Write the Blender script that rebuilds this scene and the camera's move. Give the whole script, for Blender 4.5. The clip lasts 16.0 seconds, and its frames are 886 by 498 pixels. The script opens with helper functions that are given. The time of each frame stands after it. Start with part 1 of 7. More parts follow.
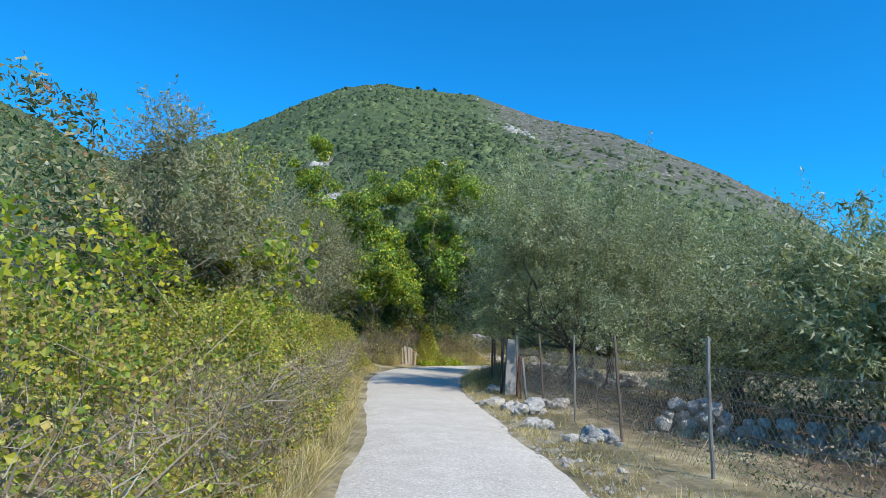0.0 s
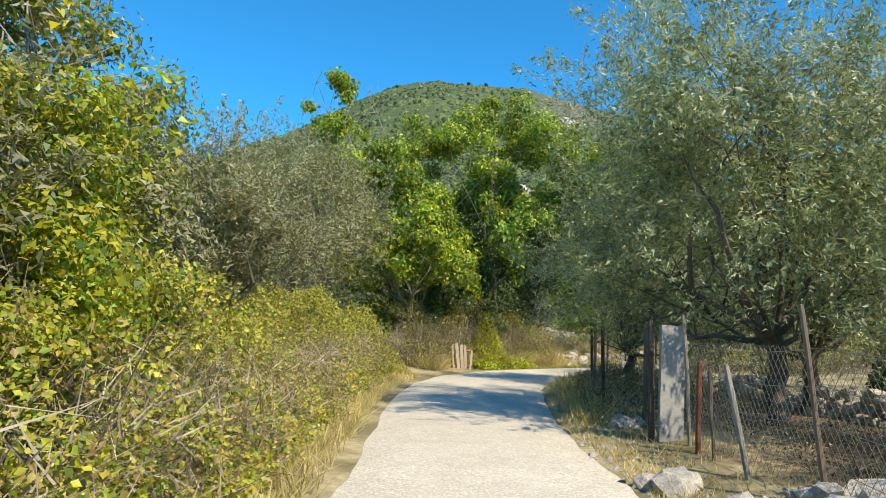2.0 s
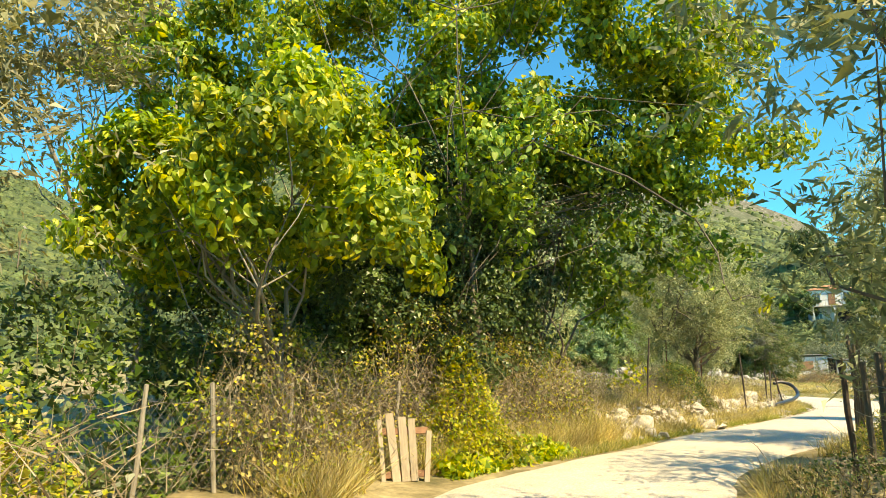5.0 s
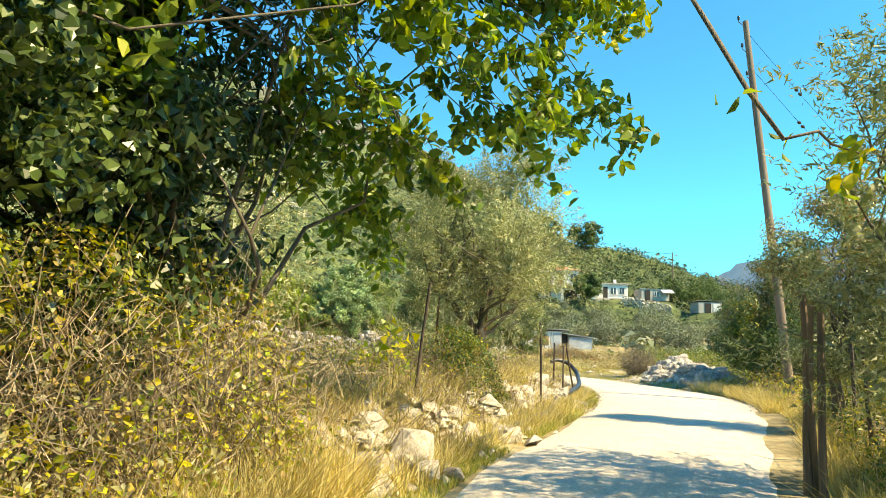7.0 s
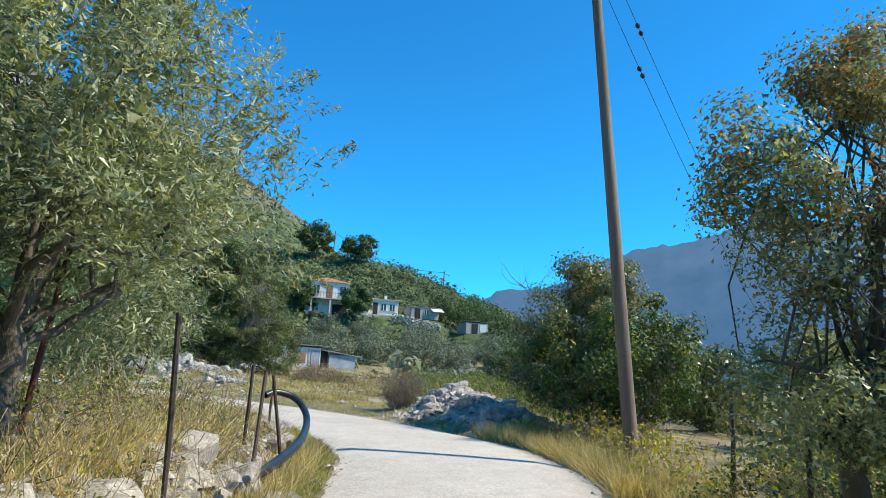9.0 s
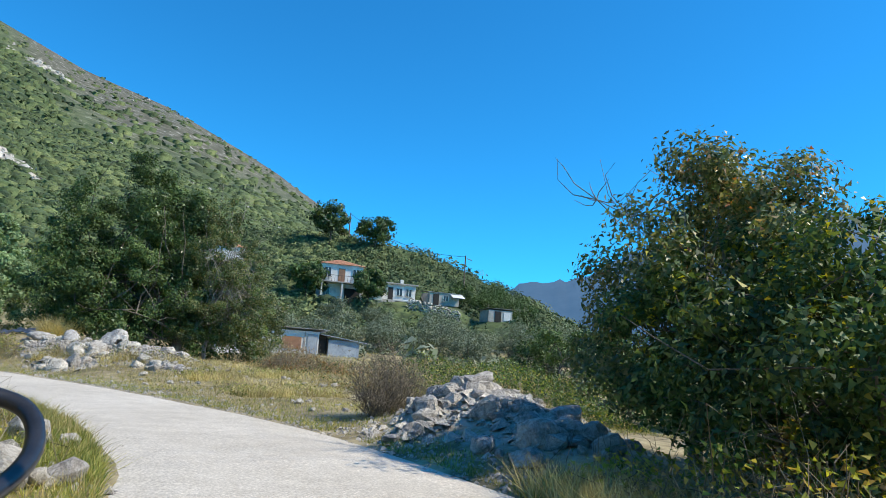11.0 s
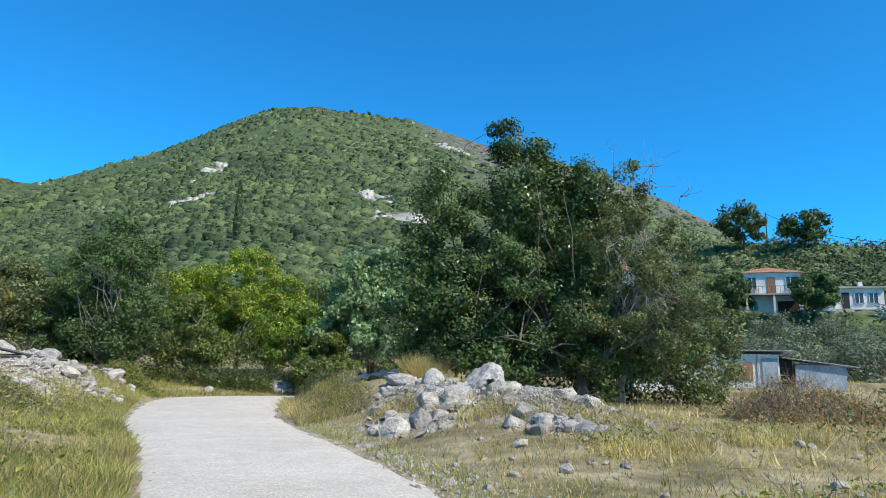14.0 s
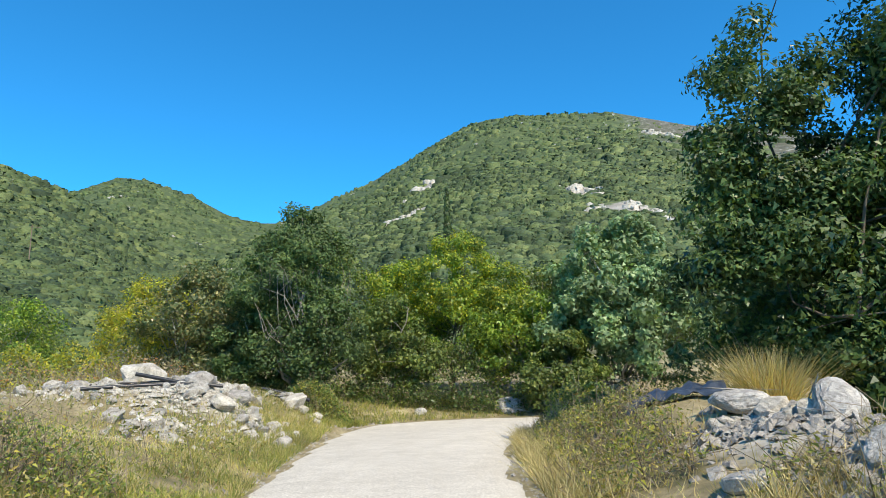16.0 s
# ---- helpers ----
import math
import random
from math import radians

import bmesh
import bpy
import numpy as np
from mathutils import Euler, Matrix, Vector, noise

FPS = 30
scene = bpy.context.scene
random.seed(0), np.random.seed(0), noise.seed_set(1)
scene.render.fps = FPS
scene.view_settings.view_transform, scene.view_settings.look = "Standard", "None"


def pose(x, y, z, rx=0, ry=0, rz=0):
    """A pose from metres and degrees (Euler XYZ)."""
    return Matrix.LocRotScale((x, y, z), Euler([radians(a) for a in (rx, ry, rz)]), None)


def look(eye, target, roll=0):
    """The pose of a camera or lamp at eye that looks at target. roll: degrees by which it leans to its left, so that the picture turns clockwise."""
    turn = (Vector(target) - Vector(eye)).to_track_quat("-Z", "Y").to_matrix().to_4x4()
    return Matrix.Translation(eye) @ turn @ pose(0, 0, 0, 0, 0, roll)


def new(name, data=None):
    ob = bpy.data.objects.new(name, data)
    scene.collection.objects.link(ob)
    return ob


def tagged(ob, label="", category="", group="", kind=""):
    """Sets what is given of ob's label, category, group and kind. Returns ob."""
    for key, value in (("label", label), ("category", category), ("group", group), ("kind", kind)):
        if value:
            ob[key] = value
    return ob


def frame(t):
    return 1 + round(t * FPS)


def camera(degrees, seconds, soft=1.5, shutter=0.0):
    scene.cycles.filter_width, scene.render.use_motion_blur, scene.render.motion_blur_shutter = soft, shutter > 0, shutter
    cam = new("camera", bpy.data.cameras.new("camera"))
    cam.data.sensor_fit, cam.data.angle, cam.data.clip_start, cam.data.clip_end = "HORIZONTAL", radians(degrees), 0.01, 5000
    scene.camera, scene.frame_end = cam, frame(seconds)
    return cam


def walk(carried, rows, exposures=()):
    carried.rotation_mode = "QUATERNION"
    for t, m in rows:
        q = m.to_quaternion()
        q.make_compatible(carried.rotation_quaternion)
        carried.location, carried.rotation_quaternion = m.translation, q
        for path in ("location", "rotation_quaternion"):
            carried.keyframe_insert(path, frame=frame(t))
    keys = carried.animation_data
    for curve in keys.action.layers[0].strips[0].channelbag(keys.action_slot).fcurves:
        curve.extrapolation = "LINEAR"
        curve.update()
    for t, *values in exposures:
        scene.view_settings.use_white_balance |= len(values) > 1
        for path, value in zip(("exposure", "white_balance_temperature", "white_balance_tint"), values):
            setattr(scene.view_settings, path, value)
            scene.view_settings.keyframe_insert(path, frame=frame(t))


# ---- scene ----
# camera and its way along the lane: seconds, x, y, z, yaw, pitch, roll
cam = camera(67.67, 16.0, soft=0.8)
ROWS = (
    (0, 0.000, 0.000, 1.536, 0.00, 7.46, 2.49),
    (0.5, 0.069, 2.442, 1.472, 1.09, 7.42, 1.95),
    (1, 0.008, 4.823, 1.416, 2.45, 7.25, 1.85),
    (1.5, -0.132, 7.118, 1.377, 3.96, 6.88, 2.39),
    (2, -0.286, 9.286, 1.339, 4.73, 7.08, 1.95),
    (2.5, -0.507, 11.631, 1.336, 5.09, 7.20, 1.30),
    (3, -0.783, 14.157, 1.299, 4.95, 7.10, -0.36),
    (3.2, -0.863, 15.143, 1.292, 4.84, 7.53, -0.75),
    (5.3, -0.821, 25.313, 1.452, -2.00, 10.96, -1.00),
    (5.5, -0.731, 26.231, 1.471, -3.87, 10.85, -0.76),
    (6, -0.349, 28.380, 1.534, -9.07, 10.04, 0.43),
    (6.5, 0.228, 30.437, 1.516, -15.24, 9.00, 1.35),
    (7, 1.088, 32.351, 1.478, -21.21, 7.74, 1.97),
    (7.5, 2.213, 34.350, 1.462, -27.43, 8.23, 2.39),
    (8, 3.396, 36.012, 1.462, -32.74, 8.60, 2.97),
    (8.5, 4.779, 37.614, 1.506, -37.20, 9.49, 3.31),
    (9, 6.308, 39.215, 1.591, -40.53, 10.10, 3.22),
    (9.2, 6.932, 39.874, 1.613, -41.35, 10.36, 3.39),
    (11.3, 12.793, 46.425, 1.394, -37.02, 8.86, 4.44),
    (11.5, 13.165, 47.030, 1.406, -35.21, 8.77, 4.66),
    (12, 14.284, 48.876, 1.413, -29.72, 8.72, 4.13),
    (12.5, 15.104, 50.769, 1.356, -22.93, 8.12, 3.84),
    (13, 15.648, 52.744, 1.320, -16.92, 8.33, 2.91),
    (13.5, 15.961, 54.680, 1.323, -10.99, 9.66, 2.18),
    (14, 16.053, 56.822, 1.342, -4.78, 10.58, 1.18),
    (14.5, 15.956, 58.888, 1.394, 0.44, 10.95, 1.19),
    (15, 15.668, 61.193, 1.496, 5.25, 10.70, 0.10),
    (15.5, 15.205, 63.443, 1.534, 9.95, 10.52, -0.80),
    (16, 14.680, 65.678, 1.551, 13.65, 11.07, -1.41),
)
walk(cam, [(r[0], pose(r[1], r[2], r[3], 90 + r[5], 0, r[4]) @ pose(0, 0, 0, 0, 0, r[6])) for r in ROWS],
     exposures=[(0.0, 0.0, 6300, 9), (1.0, 0.16, 7000, 8), (2.0, 0.37, 7900, 7), (3.0, 0.52, 9200, 5), (5.5, 0.97, 13000, 3), (7.0, 1.05, 12200, 4), (7.6, 0.82, 10800, 5), (8.5, 0.28, 8000, 8), (9.0, 0.17, 7000, 8),
                (11.5, 0.08, 7000, 9), (14.5, 0.1, 6850, 9), (16.0, 0.25, 7500, 8)])

# world and sun
SUN_EL, SUN_AZ = radians(47), math.atan2(0.7, -0.71)      # azimuth from +y towards +x
world = bpy.data.worlds.new("sky_world")
scene.world = world
world.use_nodes = True
wn = world.node_tree
sky = wn.nodes.new("ShaderNodeTexSky")
sky.sky_type, sky.sun_disc = "NISHITA", False
sky.sun_elevation, sky.sun_rotation = SUN_EL, SUN_AZ
sky.altitude, sky.air_density, sky.dust_density, sky.ozone_density = 700, 0.95, 0.0, 4.0
tint = wn.nodes.new("ShaderNodeMix")
tint.data_type, tint.blend_type = "RGBA", "MULTIPLY"
tint.inputs[0].default_value, tint.inputs[7].default_value = 1.0, (0.11, 1.0, 1.5, 1)
wn.links.new(sky.outputs["Color"], tint.inputs[6])
wn.links.new(tint.outputs[2], wn.nodes["Background"].inputs["Color"])
wn.nodes["Background"].inputs["Strength"].default_value = 0.155
sun = new("sun", bpy.data.lights.new("sun", "SUN"))
sun.data.energy, sun.data.angle, sun.data.color = 5.0, radians(0.53), (1.0, 0.94, 0.83)
to_sun = Vector((math.sin(SUN_AZ) * math.cos(SUN_EL), math.cos(SUN_AZ) * math.cos(SUN_EL), math.sin(SUN_EL)))
sun.matrix_world = look((0, 0, 60), Vector((0, 0, 60)) - to_sun)

# ---- materials ----
def nodes_of(name):
    m = bpy.data.materials.new(name)
    m.use_nodes = True
    t = m.node_tree
    return m, t, t.nodes["Principled BSDF"]


def ramp(t, fac, stops, interpolation="LINEAR"):
    n = t.nodes.new("ShaderNodeValToRGB")
    n.color_ramp.interpolation = interpolation
    e = n.color_ramp.elements
    while len(e) < len(stops):
        e.new(0.5)
    for el, (p, c) in zip(e, stops):
        el.position, el.color = p, (*c, 1)
    t.links.new(fac, n.inputs["Fac"])
    return n.outputs["Color"]


def noise_tex(t, scale, detail=5, rough=0.6, coords="Object", stretch=None, distortion=0.0):
    c = t.nodes.new("ShaderNodeTexCoord").outputs[coords]
    if stretch:
        mp = t.nodes.new("ShaderNodeMapping")
        mp.inputs["Scale"].default_value = stretch
        t.links.new(c, mp.inputs["Vector"])
        c = mp.outputs["Vector"]
    n = t.nodes.new("ShaderNodeTexNoise")
    n.inputs["Scale"].default_value, n.inputs["Detail"].default_value = scale, detail
    n.inputs["Roughness"].default_value, n.inputs["Distortion"].default_value = rough, distortion
    t.links.new(c, n.inputs["Vector"])
    return n.outputs["Fac"]


def mix(t, fac, a, b, kind="MIX"):
    n = t.nodes.new("ShaderNodeMix")
    n.data_type, n.blend_type = "RGBA", kind
    for value, socket in ((fac, n.inputs[0]), (a, n.inputs[6]), (b, n.inputs[7])):
        if isinstance(value, (int, float)):
            socket.default_value = value
        elif isinstance(value, tuple):
            socket.default_value = (*value, 1)
        else:
            t.links.new(value, socket)
    return n.outputs[2]


def bump(t, p, height, strength, distance):
    b = t.nodes.new("ShaderNodeBump")
    b.inputs["Strength"].default_value, b.inputs["Distance"].default_value = strength, distance
    t.links.new(height, b.inputs["Height"])
    t.links.new(b.outputs["Normal"], p.inputs["Normal"])


def leaf_mat(name, colours, rough=0.5, through_light=0.35, patch=0.6):
    """Leaves: colour by leaf and by larger patches, with light that shines through."""
    m, t, p = nodes_of(name)
    g = t.nodes.new("ShaderNodeNewGeometry")
    n = len(colours)
    col = ramp(t, g.outputs["Random Per Island"], [((i + 0.5) / n, c) for i, c in enumerate(colours)])
    tone = ramp(t, noise_tex(t, patch, 3), [(0.35, (0.62, 0.62, 0.62)), (0.65, (1.25, 1.25, 1.2))])
    col = mix(t, 1.0, col, tone, "MULTIPLY")
    t.links.new(col, p.inputs["Base Color"])
    p.inputs["Roughness"].default_value = rough
    tr = t.nodes.new("ShaderNodeBsdfTranslucent")
    t.links.new(mix(t, 1.0, col, (1.35, 1.3, 0.6), "MULTIPLY"), tr.inputs["Color"])
    ms = t.nodes.new("ShaderNodeMixShader")
    ms.inputs[0].default_value = through_light
    t.links.new(p.outputs[0], ms.inputs[1])
    t.links.new(tr.outputs[0], ms.inputs[2])
    t.links.new(ms.outputs[0], t.nodes["Material Output"].inputs["Surface"])
    return m


def plain_mat(name, stops, scale, rough=0.8, bump_strength=0.4, bump_distance=0.01, fine=None, metal=0.0, stretch=None):
    """A surface with stains at one scale and grain at another."""
    m, t, p = nodes_of(name)
    big = noise_tex(t, scale, 6, 0.65, stretch=stretch)
    col = ramp(t, big, stops)
    small = noise_tex(t, fine or scale * 9, 4, 0.7, stretch=stretch)
    col = mix(t, 0.35, col, ramp(t, small, [(0.3, (0.45, 0.45, 0.45)), (0.7, (1.4, 1.4, 1.4))]), "MULTIPLY")
    t.links.new(col, p.inputs["Base Color"])
    p.inputs["Roughness"].default_value, p.inputs["Metallic"].default_value = rough, metal
    bump(t, p, small, bump_strength, bump_distance)
    return m


def stone_mat(name, stops):
    """Broken limestone: tone by stone, weathered patches, pits and hairline cracks."""
    m, t, p = nodes_of(name)
    oi = t.nodes.new("ShaderNodeObjectInfo")
    n1, n2, n3 = noise_tex(t, 2.3, 6, 0.7), noise_tex(t, 17, 5, 0.75), noise_tex(t, 5.5, 6, 0.7, distortion=1.2)
    col = ramp(t, n1, stops)
    tint = ramp(t, oi.outputs["Random"], [(0.0, (0.7, 0.69, 0.7)), (0.5, (1.0, 0.98, 0.95)), (1.0, (1.16, 1.12, 1.05))])
    col = mix(t, 1.0, col, tint, "MULTIPLY")
    col = mix(t, 0.6, col, ramp(t, n2, [(0.32, (0.5, 0.5, 0.51)), (0.6, (1.15, 1.15, 1.15))]), "MULTIPLY")
    crack = ramp(t, n3, [(0.455, (1, 1, 1)), (0.49, (0.42, 0.4, 0.38)), (0.525, (1, 1, 1))])
    col = mix(t, 0.55, col, crack, "MULTIPLY")
    t.links.new(col, p.inputs["Base Color"])
    p.inputs["Roughness"].default_value = 0.9
    bump(t, p, mix(t, 0.5, n2, n3), 0.9, 0.06)
    return m


OLIVE = leaf_mat("olive_leaf", [(0.17, 0.2, 0.1), (0.26, 0.295, 0.155), (0.35, 0.38, 0.215), (0.48, 0.5, 0.33)], 0.45, 0.32)
OLIVE_DRY = leaf_mat("olive_leaf_dusty", [(0.195, 0.195, 0.09), (0.27, 0.27, 0.135), (0.36, 0.33, 0.18), (0.3, 0.3, 0.195)], 0.5, 0.25)
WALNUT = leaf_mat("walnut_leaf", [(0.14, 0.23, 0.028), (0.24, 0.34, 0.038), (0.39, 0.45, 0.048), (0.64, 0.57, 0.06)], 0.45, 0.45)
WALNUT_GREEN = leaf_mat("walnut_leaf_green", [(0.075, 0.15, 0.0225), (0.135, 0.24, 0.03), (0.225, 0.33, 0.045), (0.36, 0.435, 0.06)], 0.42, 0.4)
EVERGREEN = leaf_mat("evergreen_leaf", [(0.03, 0.06, 0.018), (0.0525, 0.0975, 0.027), (0.0825, 0.135, 0.0375), (0.135, 0.195, 0.06)], 0.38, 0.25)
OAK = leaf_mat("oak_leaf", [(0.038, 0.075, 0.021), (0.062, 0.12, 0.03), (0.088, 0.155, 0.042), (0.13, 0.188, 0.052)], 0.6, 0.28)
FIG = leaf_mat("fig_leaf", [(0.12, 0.21, 0.085), (0.18, 0.28, 0.12), (0.25, 0.36, 0.165), (0.34, 0.44, 0.23)], 0.5, 0.3)
YELLOW = leaf_mat("yellowing_leaf", [(0.2, 0.25, 0.026), (0.38, 0.4, 0.035), (0.58, 0.52, 0.045), (0.4, 0.34, 0.05)], 0.5, 0.4)
BRAMBLE = leaf_mat("bramble_leaf", [(0.17, 0.22, 0.035), (0.31, 0.34, 0.05), (0.47, 0.46, 0.07), (0.52, 0.41, 0.1), (0.34, 0.23, 0.09)], 0.5, 0.36, 0.9)
VINE = leaf_mat("vine_leaf", [(0.21, 0.33, 0.03), (0.45, 0.51, 0.0375), (0.75, 0.63, 0.045), (0.15, 0.24, 0.03)], 0.45, 0.5)
RUSSET = leaf_mat("russet_leaf", [(0.36, 0.204, 0.084), (0.504, 0.336, 0.168), (0.312, 0.24, 0.108), (0.408, 0.144, 0.048)], 0.6, 0.3)
STRAW = leaf_mat("dry_grass", [(0.37, 0.285, 0.13), (0.53, 0.43, 0.21), (0.68, 0.58, 0.33), (0.44, 0.39, 0.15)], 0.7, 0.3, 0.5)
GREEN_GRASS = leaf_mat("green_grass", [(0.117, 0.169, 0.039), (0.221, 0.26, 0.0585), (0.338, 0.351, 0.078), (0.468, 0.403, 0.143)], 0.6, 0.35, 0.5)
TWIG = leaf_mat("bare_twig", [(0.12, 0.1, 0.075), (0.18, 0.15, 0.115), (0.26, 0.22, 0.165)], 0.85, 0.02, 0.6)
STALK = leaf_mat("dry_stalk", [(0.192, 0.144, 0.096), (0.312, 0.24, 0.156), (0.432, 0.36, 0.252), (0.132, 0.096, 0.06)], 0.8, 0.05, 0.8)
def scrub_mat(name, colours):
    """Bushes seen from afar: tone by bush, mottled leaf masses and lumpy relief."""
    m, t, p = nodes_of(name)
    n = len(colours)
    col = ramp(t, t.nodes.new("ShaderNodeNewGeometry").outputs["Random Per Island"], [((i + 0.5) / n, c) for i, c in enumerate(colours)])
    fine, big = noise_tex(t, 1.6, 4, 0.75), noise_tex(t, 0.03, 3)
    col = mix(t, 1.0, col, ramp(t, big, [(0.38, (0.6, 0.66, 0.6)), (0.62, (1.22, 1.16, 1.1))]), "MULTIPLY")
    col = mix(t, 0.8, col, ramp(t, fine, [(0.36, (0.58, 0.6, 0.56)), (0.62, (1.35, 1.33, 1.25))]), "MULTIPLY")
    t.links.new(col, p.inputs["Base Color"])
    p.inputs["Roughness"].default_value = 0.8
    bump(t, p, fine, 0.7, 0.35)
    return m


SCRUB = scrub_mat("hill_scrub", [(0.036, 0.064, 0.026), (0.064, 0.102, 0.039), (0.09, 0.133, 0.048), (0.128, 0.166, 0.064)])
SCRUB_LIGHT = scrub_mat("knoll_scrub", [(0.07, 0.11, 0.045), (0.105, 0.15, 0.058), (0.14, 0.185, 0.072), (0.18, 0.215, 0.09)])
SCRUB_GREY = leaf_mat("grey_scrub", [(0.135, 0.173, 0.105), (0.195, 0.232, 0.15), (0.255, 0.285, 0.195)], 0.6, 0.2, 0.2)
PEAR = leaf_mat("pear_leaf", [(0.07, 0.105, 0.04), (0.125, 0.165, 0.058), (0.195, 0.225, 0.085), (0.3, 0.27, 0.115)], 0.4, 0.35)
LEAFY = leaf_mat("mid_green_leaf", [(0.07, 0.12, 0.03), (0.12, 0.185, 0.042), (0.175, 0.24, 0.058), (0.26, 0.3, 0.075)], 0.5, 0.35)
BARK = plain_mat("bark", [(0.3, (0.07, 0.055, 0.04)), (0.7, (0.2, 0.17, 0.13))], 3, 0.9, 0.8, 0.03, 30, stretch=(1, 1, 0.25))
BARK_PALE = plain_mat("pale_bark", [(0.3, (0.16, 0.14, 0.11)), (0.7, (0.36, 0.33, 0.28))], 3, 0.9, 0.6, 0.02, 30, stretch=(1, 1, 0.25))
POLE_WOOD = plain_mat("pole_wood", [(0.3, (0.13, 0.09, 0.065)), (0.7, (0.27, 0.2, 0.15))], 4, 0.85, 0.5, 0.01, 40, stretch=(1, 1, 0.04))
PALLET_WOOD = plain_mat("pallet_wood", [(0.3, (0.27, 0.215, 0.155)), (0.7, (0.47, 0.4, 0.31))], 4, 0.85, 0.4, 0.006, 50, stretch=(1, 1, 0.08))
RUST = plain_mat("rusty_iron", [(0.3, (0.11, 0.05, 0.035)), (0.7, (0.29, 0.11, 0.06))], 12, 0.85, 0.5, 0.004, metal=0.3)
DARK_IRON = plain_mat("weathered_iron", [(0.3, (0.045, 0.035, 0.03)), (0.7, (0.12, 0.09, 0.075))], 12, 0.8, 0.5, 0.004, metal=0.3)
WIRE = plain_mat("fence_wire", [(0.3, (0.2, 0.19, 0.18)), (0.7, (0.38, 0.36, 0.33))], 20, 0.5, 0.1, 0.001, metal=0.7)
SLAB = plain_mat("grey_board", [(0.3, (0.27, 0.27, 0.265)), (0.7, (0.34, 0.34, 0.33))], 1.5, 0.8, 0.2, 0.003, 25)
STONE = stone_mat("limestone", [(0.3, (0.2, 0.195, 0.19)), (0.48, (0.45, 0.435, 0.41)), (0.72, (0.66, 0.64, 0.6))])
STONE_WHITE = stone_mat("white_limestone", [(0.3, (0.26, 0.235, 0.195)), (0.48, (0.5, 0.47, 0.415)), (0.75, (0.7, 0.67, 0.61))])
STONE_BLEACHED = stone_mat("bleached_limestone", [(0.28, (0.33, 0.3, 0.26)), (0.45, (0.56, 0.53, 0.48)), (0.72, (0.76, 0.73, 0.68))])
STONE_DARK = stone_mat("weathered_limestone", [(0.25, (0.22, 0.22, 0.23)), (0.5, (0.38, 0.37, 0.36)), (0.75, (0.52, 0.5, 0.47))])
HOSE = plain_mat("black_plastic", [(0.3, (0.012, 0.012, 0.014)), (0.7, (0.03, 0.03, 0.034))], 5, 0.35, 0.1, 0.002)
TARP = plain_mat("blue_tarp", [(0.3, (0.02, 0.03, 0.05)), (0.7, (0.07, 0.09, 0.125))], 3, 0.4, 0.4, 0.01)
WHITEWASH = plain_mat("whitewash", [(0.3, (0.58, 0.56, 0.52)), (0.7, (0.8, 0.79, 0.76))], 0.6, 0.85, 0.2, 0.01, 8)
CEMENT = plain_mat("cement_render", [(0.3, (0.3, 0.28, 0.25)), (0.7, (0.5, 0.47, 0.42))], 0.6, 0.9, 0.3, 0.01, 8)
TERRACOTTA = plain_mat("terracotta", [(0.3, (0.42, 0.17, 0.09)), (0.7, (0.62, 0.32, 0.19))], 1.2, 0.85, 0.3, 0.02, 10)
TIN = plain_mat("weathered_tin", [(0.3, (0.32, 0.3, 0.28)), (0.6, (0.55, 0.54, 0.52)), (0.8, (0.4, 0.25, 0.16))], 0.9, 0.5, 0.2, 0.01, metal=0.4)
TIN_BLUE = plain_mat("grey_blue_sheet", [(0.3, (0.2, 0.23, 0.27)), (0.7, (0.4, 0.44, 0.48))], 0.8, 0.55, 0.2, 0.01)
# near-black sheet colour that paints the shade inside doorways and window reveals
SHADE_SHEET = plain_mat("painted_inner_shade", [(0.3, (0.015, 0.015, 0.015)), (0.7, (0.04, 0.035, 0.03))], 2, 0.9)
WOOD_BROWN = plain_mat("brown_boards", [(0.3, (0.2, 0.1, 0.06)), (0.7, (0.36, 0.19, 0.11))], 2, 0.85)
GLASS = plain_mat("window_glass", [(0.3, (0.03, 0.04, 0.05)), (0.7, (0.06, 0.07, 0.08))], 1, 0.12, 0.02, 0.001)
PORCELAIN = plain_mat("brown_porcelain", [(0.3, (0.03, 0.018, 0.012)), (0.7, (0.06, 0.035, 0.025))], 9, 0.25, 0.05, 0.001)


def road_mat():
    """Sun-bleached concrete strewn with fine grit."""
    m, t, p = nodes_of("pale_concrete_lane")
    big, mid, fine = noise_tex(t, 0.3, 5, 0.6), noise_tex(t, 2.2, 6, 0.7), noise_tex(t, 42, 4, 0.8)
    col = ramp(t, big, [(0.3, (0.55, 0.505, 0.435)), (0.7, (0.66, 0.615, 0.54))])
    col = mix(t, 0.3, col, ramp(t, mid, [(0.35, (0.72, 0.69, 0.64)), (0.62, (1.2, 1.2, 1.19))]), "MULTIPLY")
    col = mix(t, 0.75, col, ramp(t, fine, [(0.36, (0.55, 0.53, 0.5)), (0.6, (1.25, 1.25, 1.25))]), "MULTIPLY")
    grit = t.nodes.new("ShaderNodeTexVoronoi")
    grit.inputs["Scale"].default_value = 19
    t.links.new(t.nodes.new("ShaderNodeTexCoord").outputs["Object"], grit.inputs["Vector"])
    col = mix(t, 0.5, col, ramp(t, grit.outputs["Distance"], [(0.12, (1.35, 1.34, 1.3)), (0.25, (1, 1, 1)), (0.62, (0.8, 0.78, 0.75))]), "MULTIPLY")
    t.links.new(col, p.inputs["Base Color"])
    p.inputs["Roughness"].default_value = 0.95
    bump(t, p, fine, 0.6, 0.012)
    return m


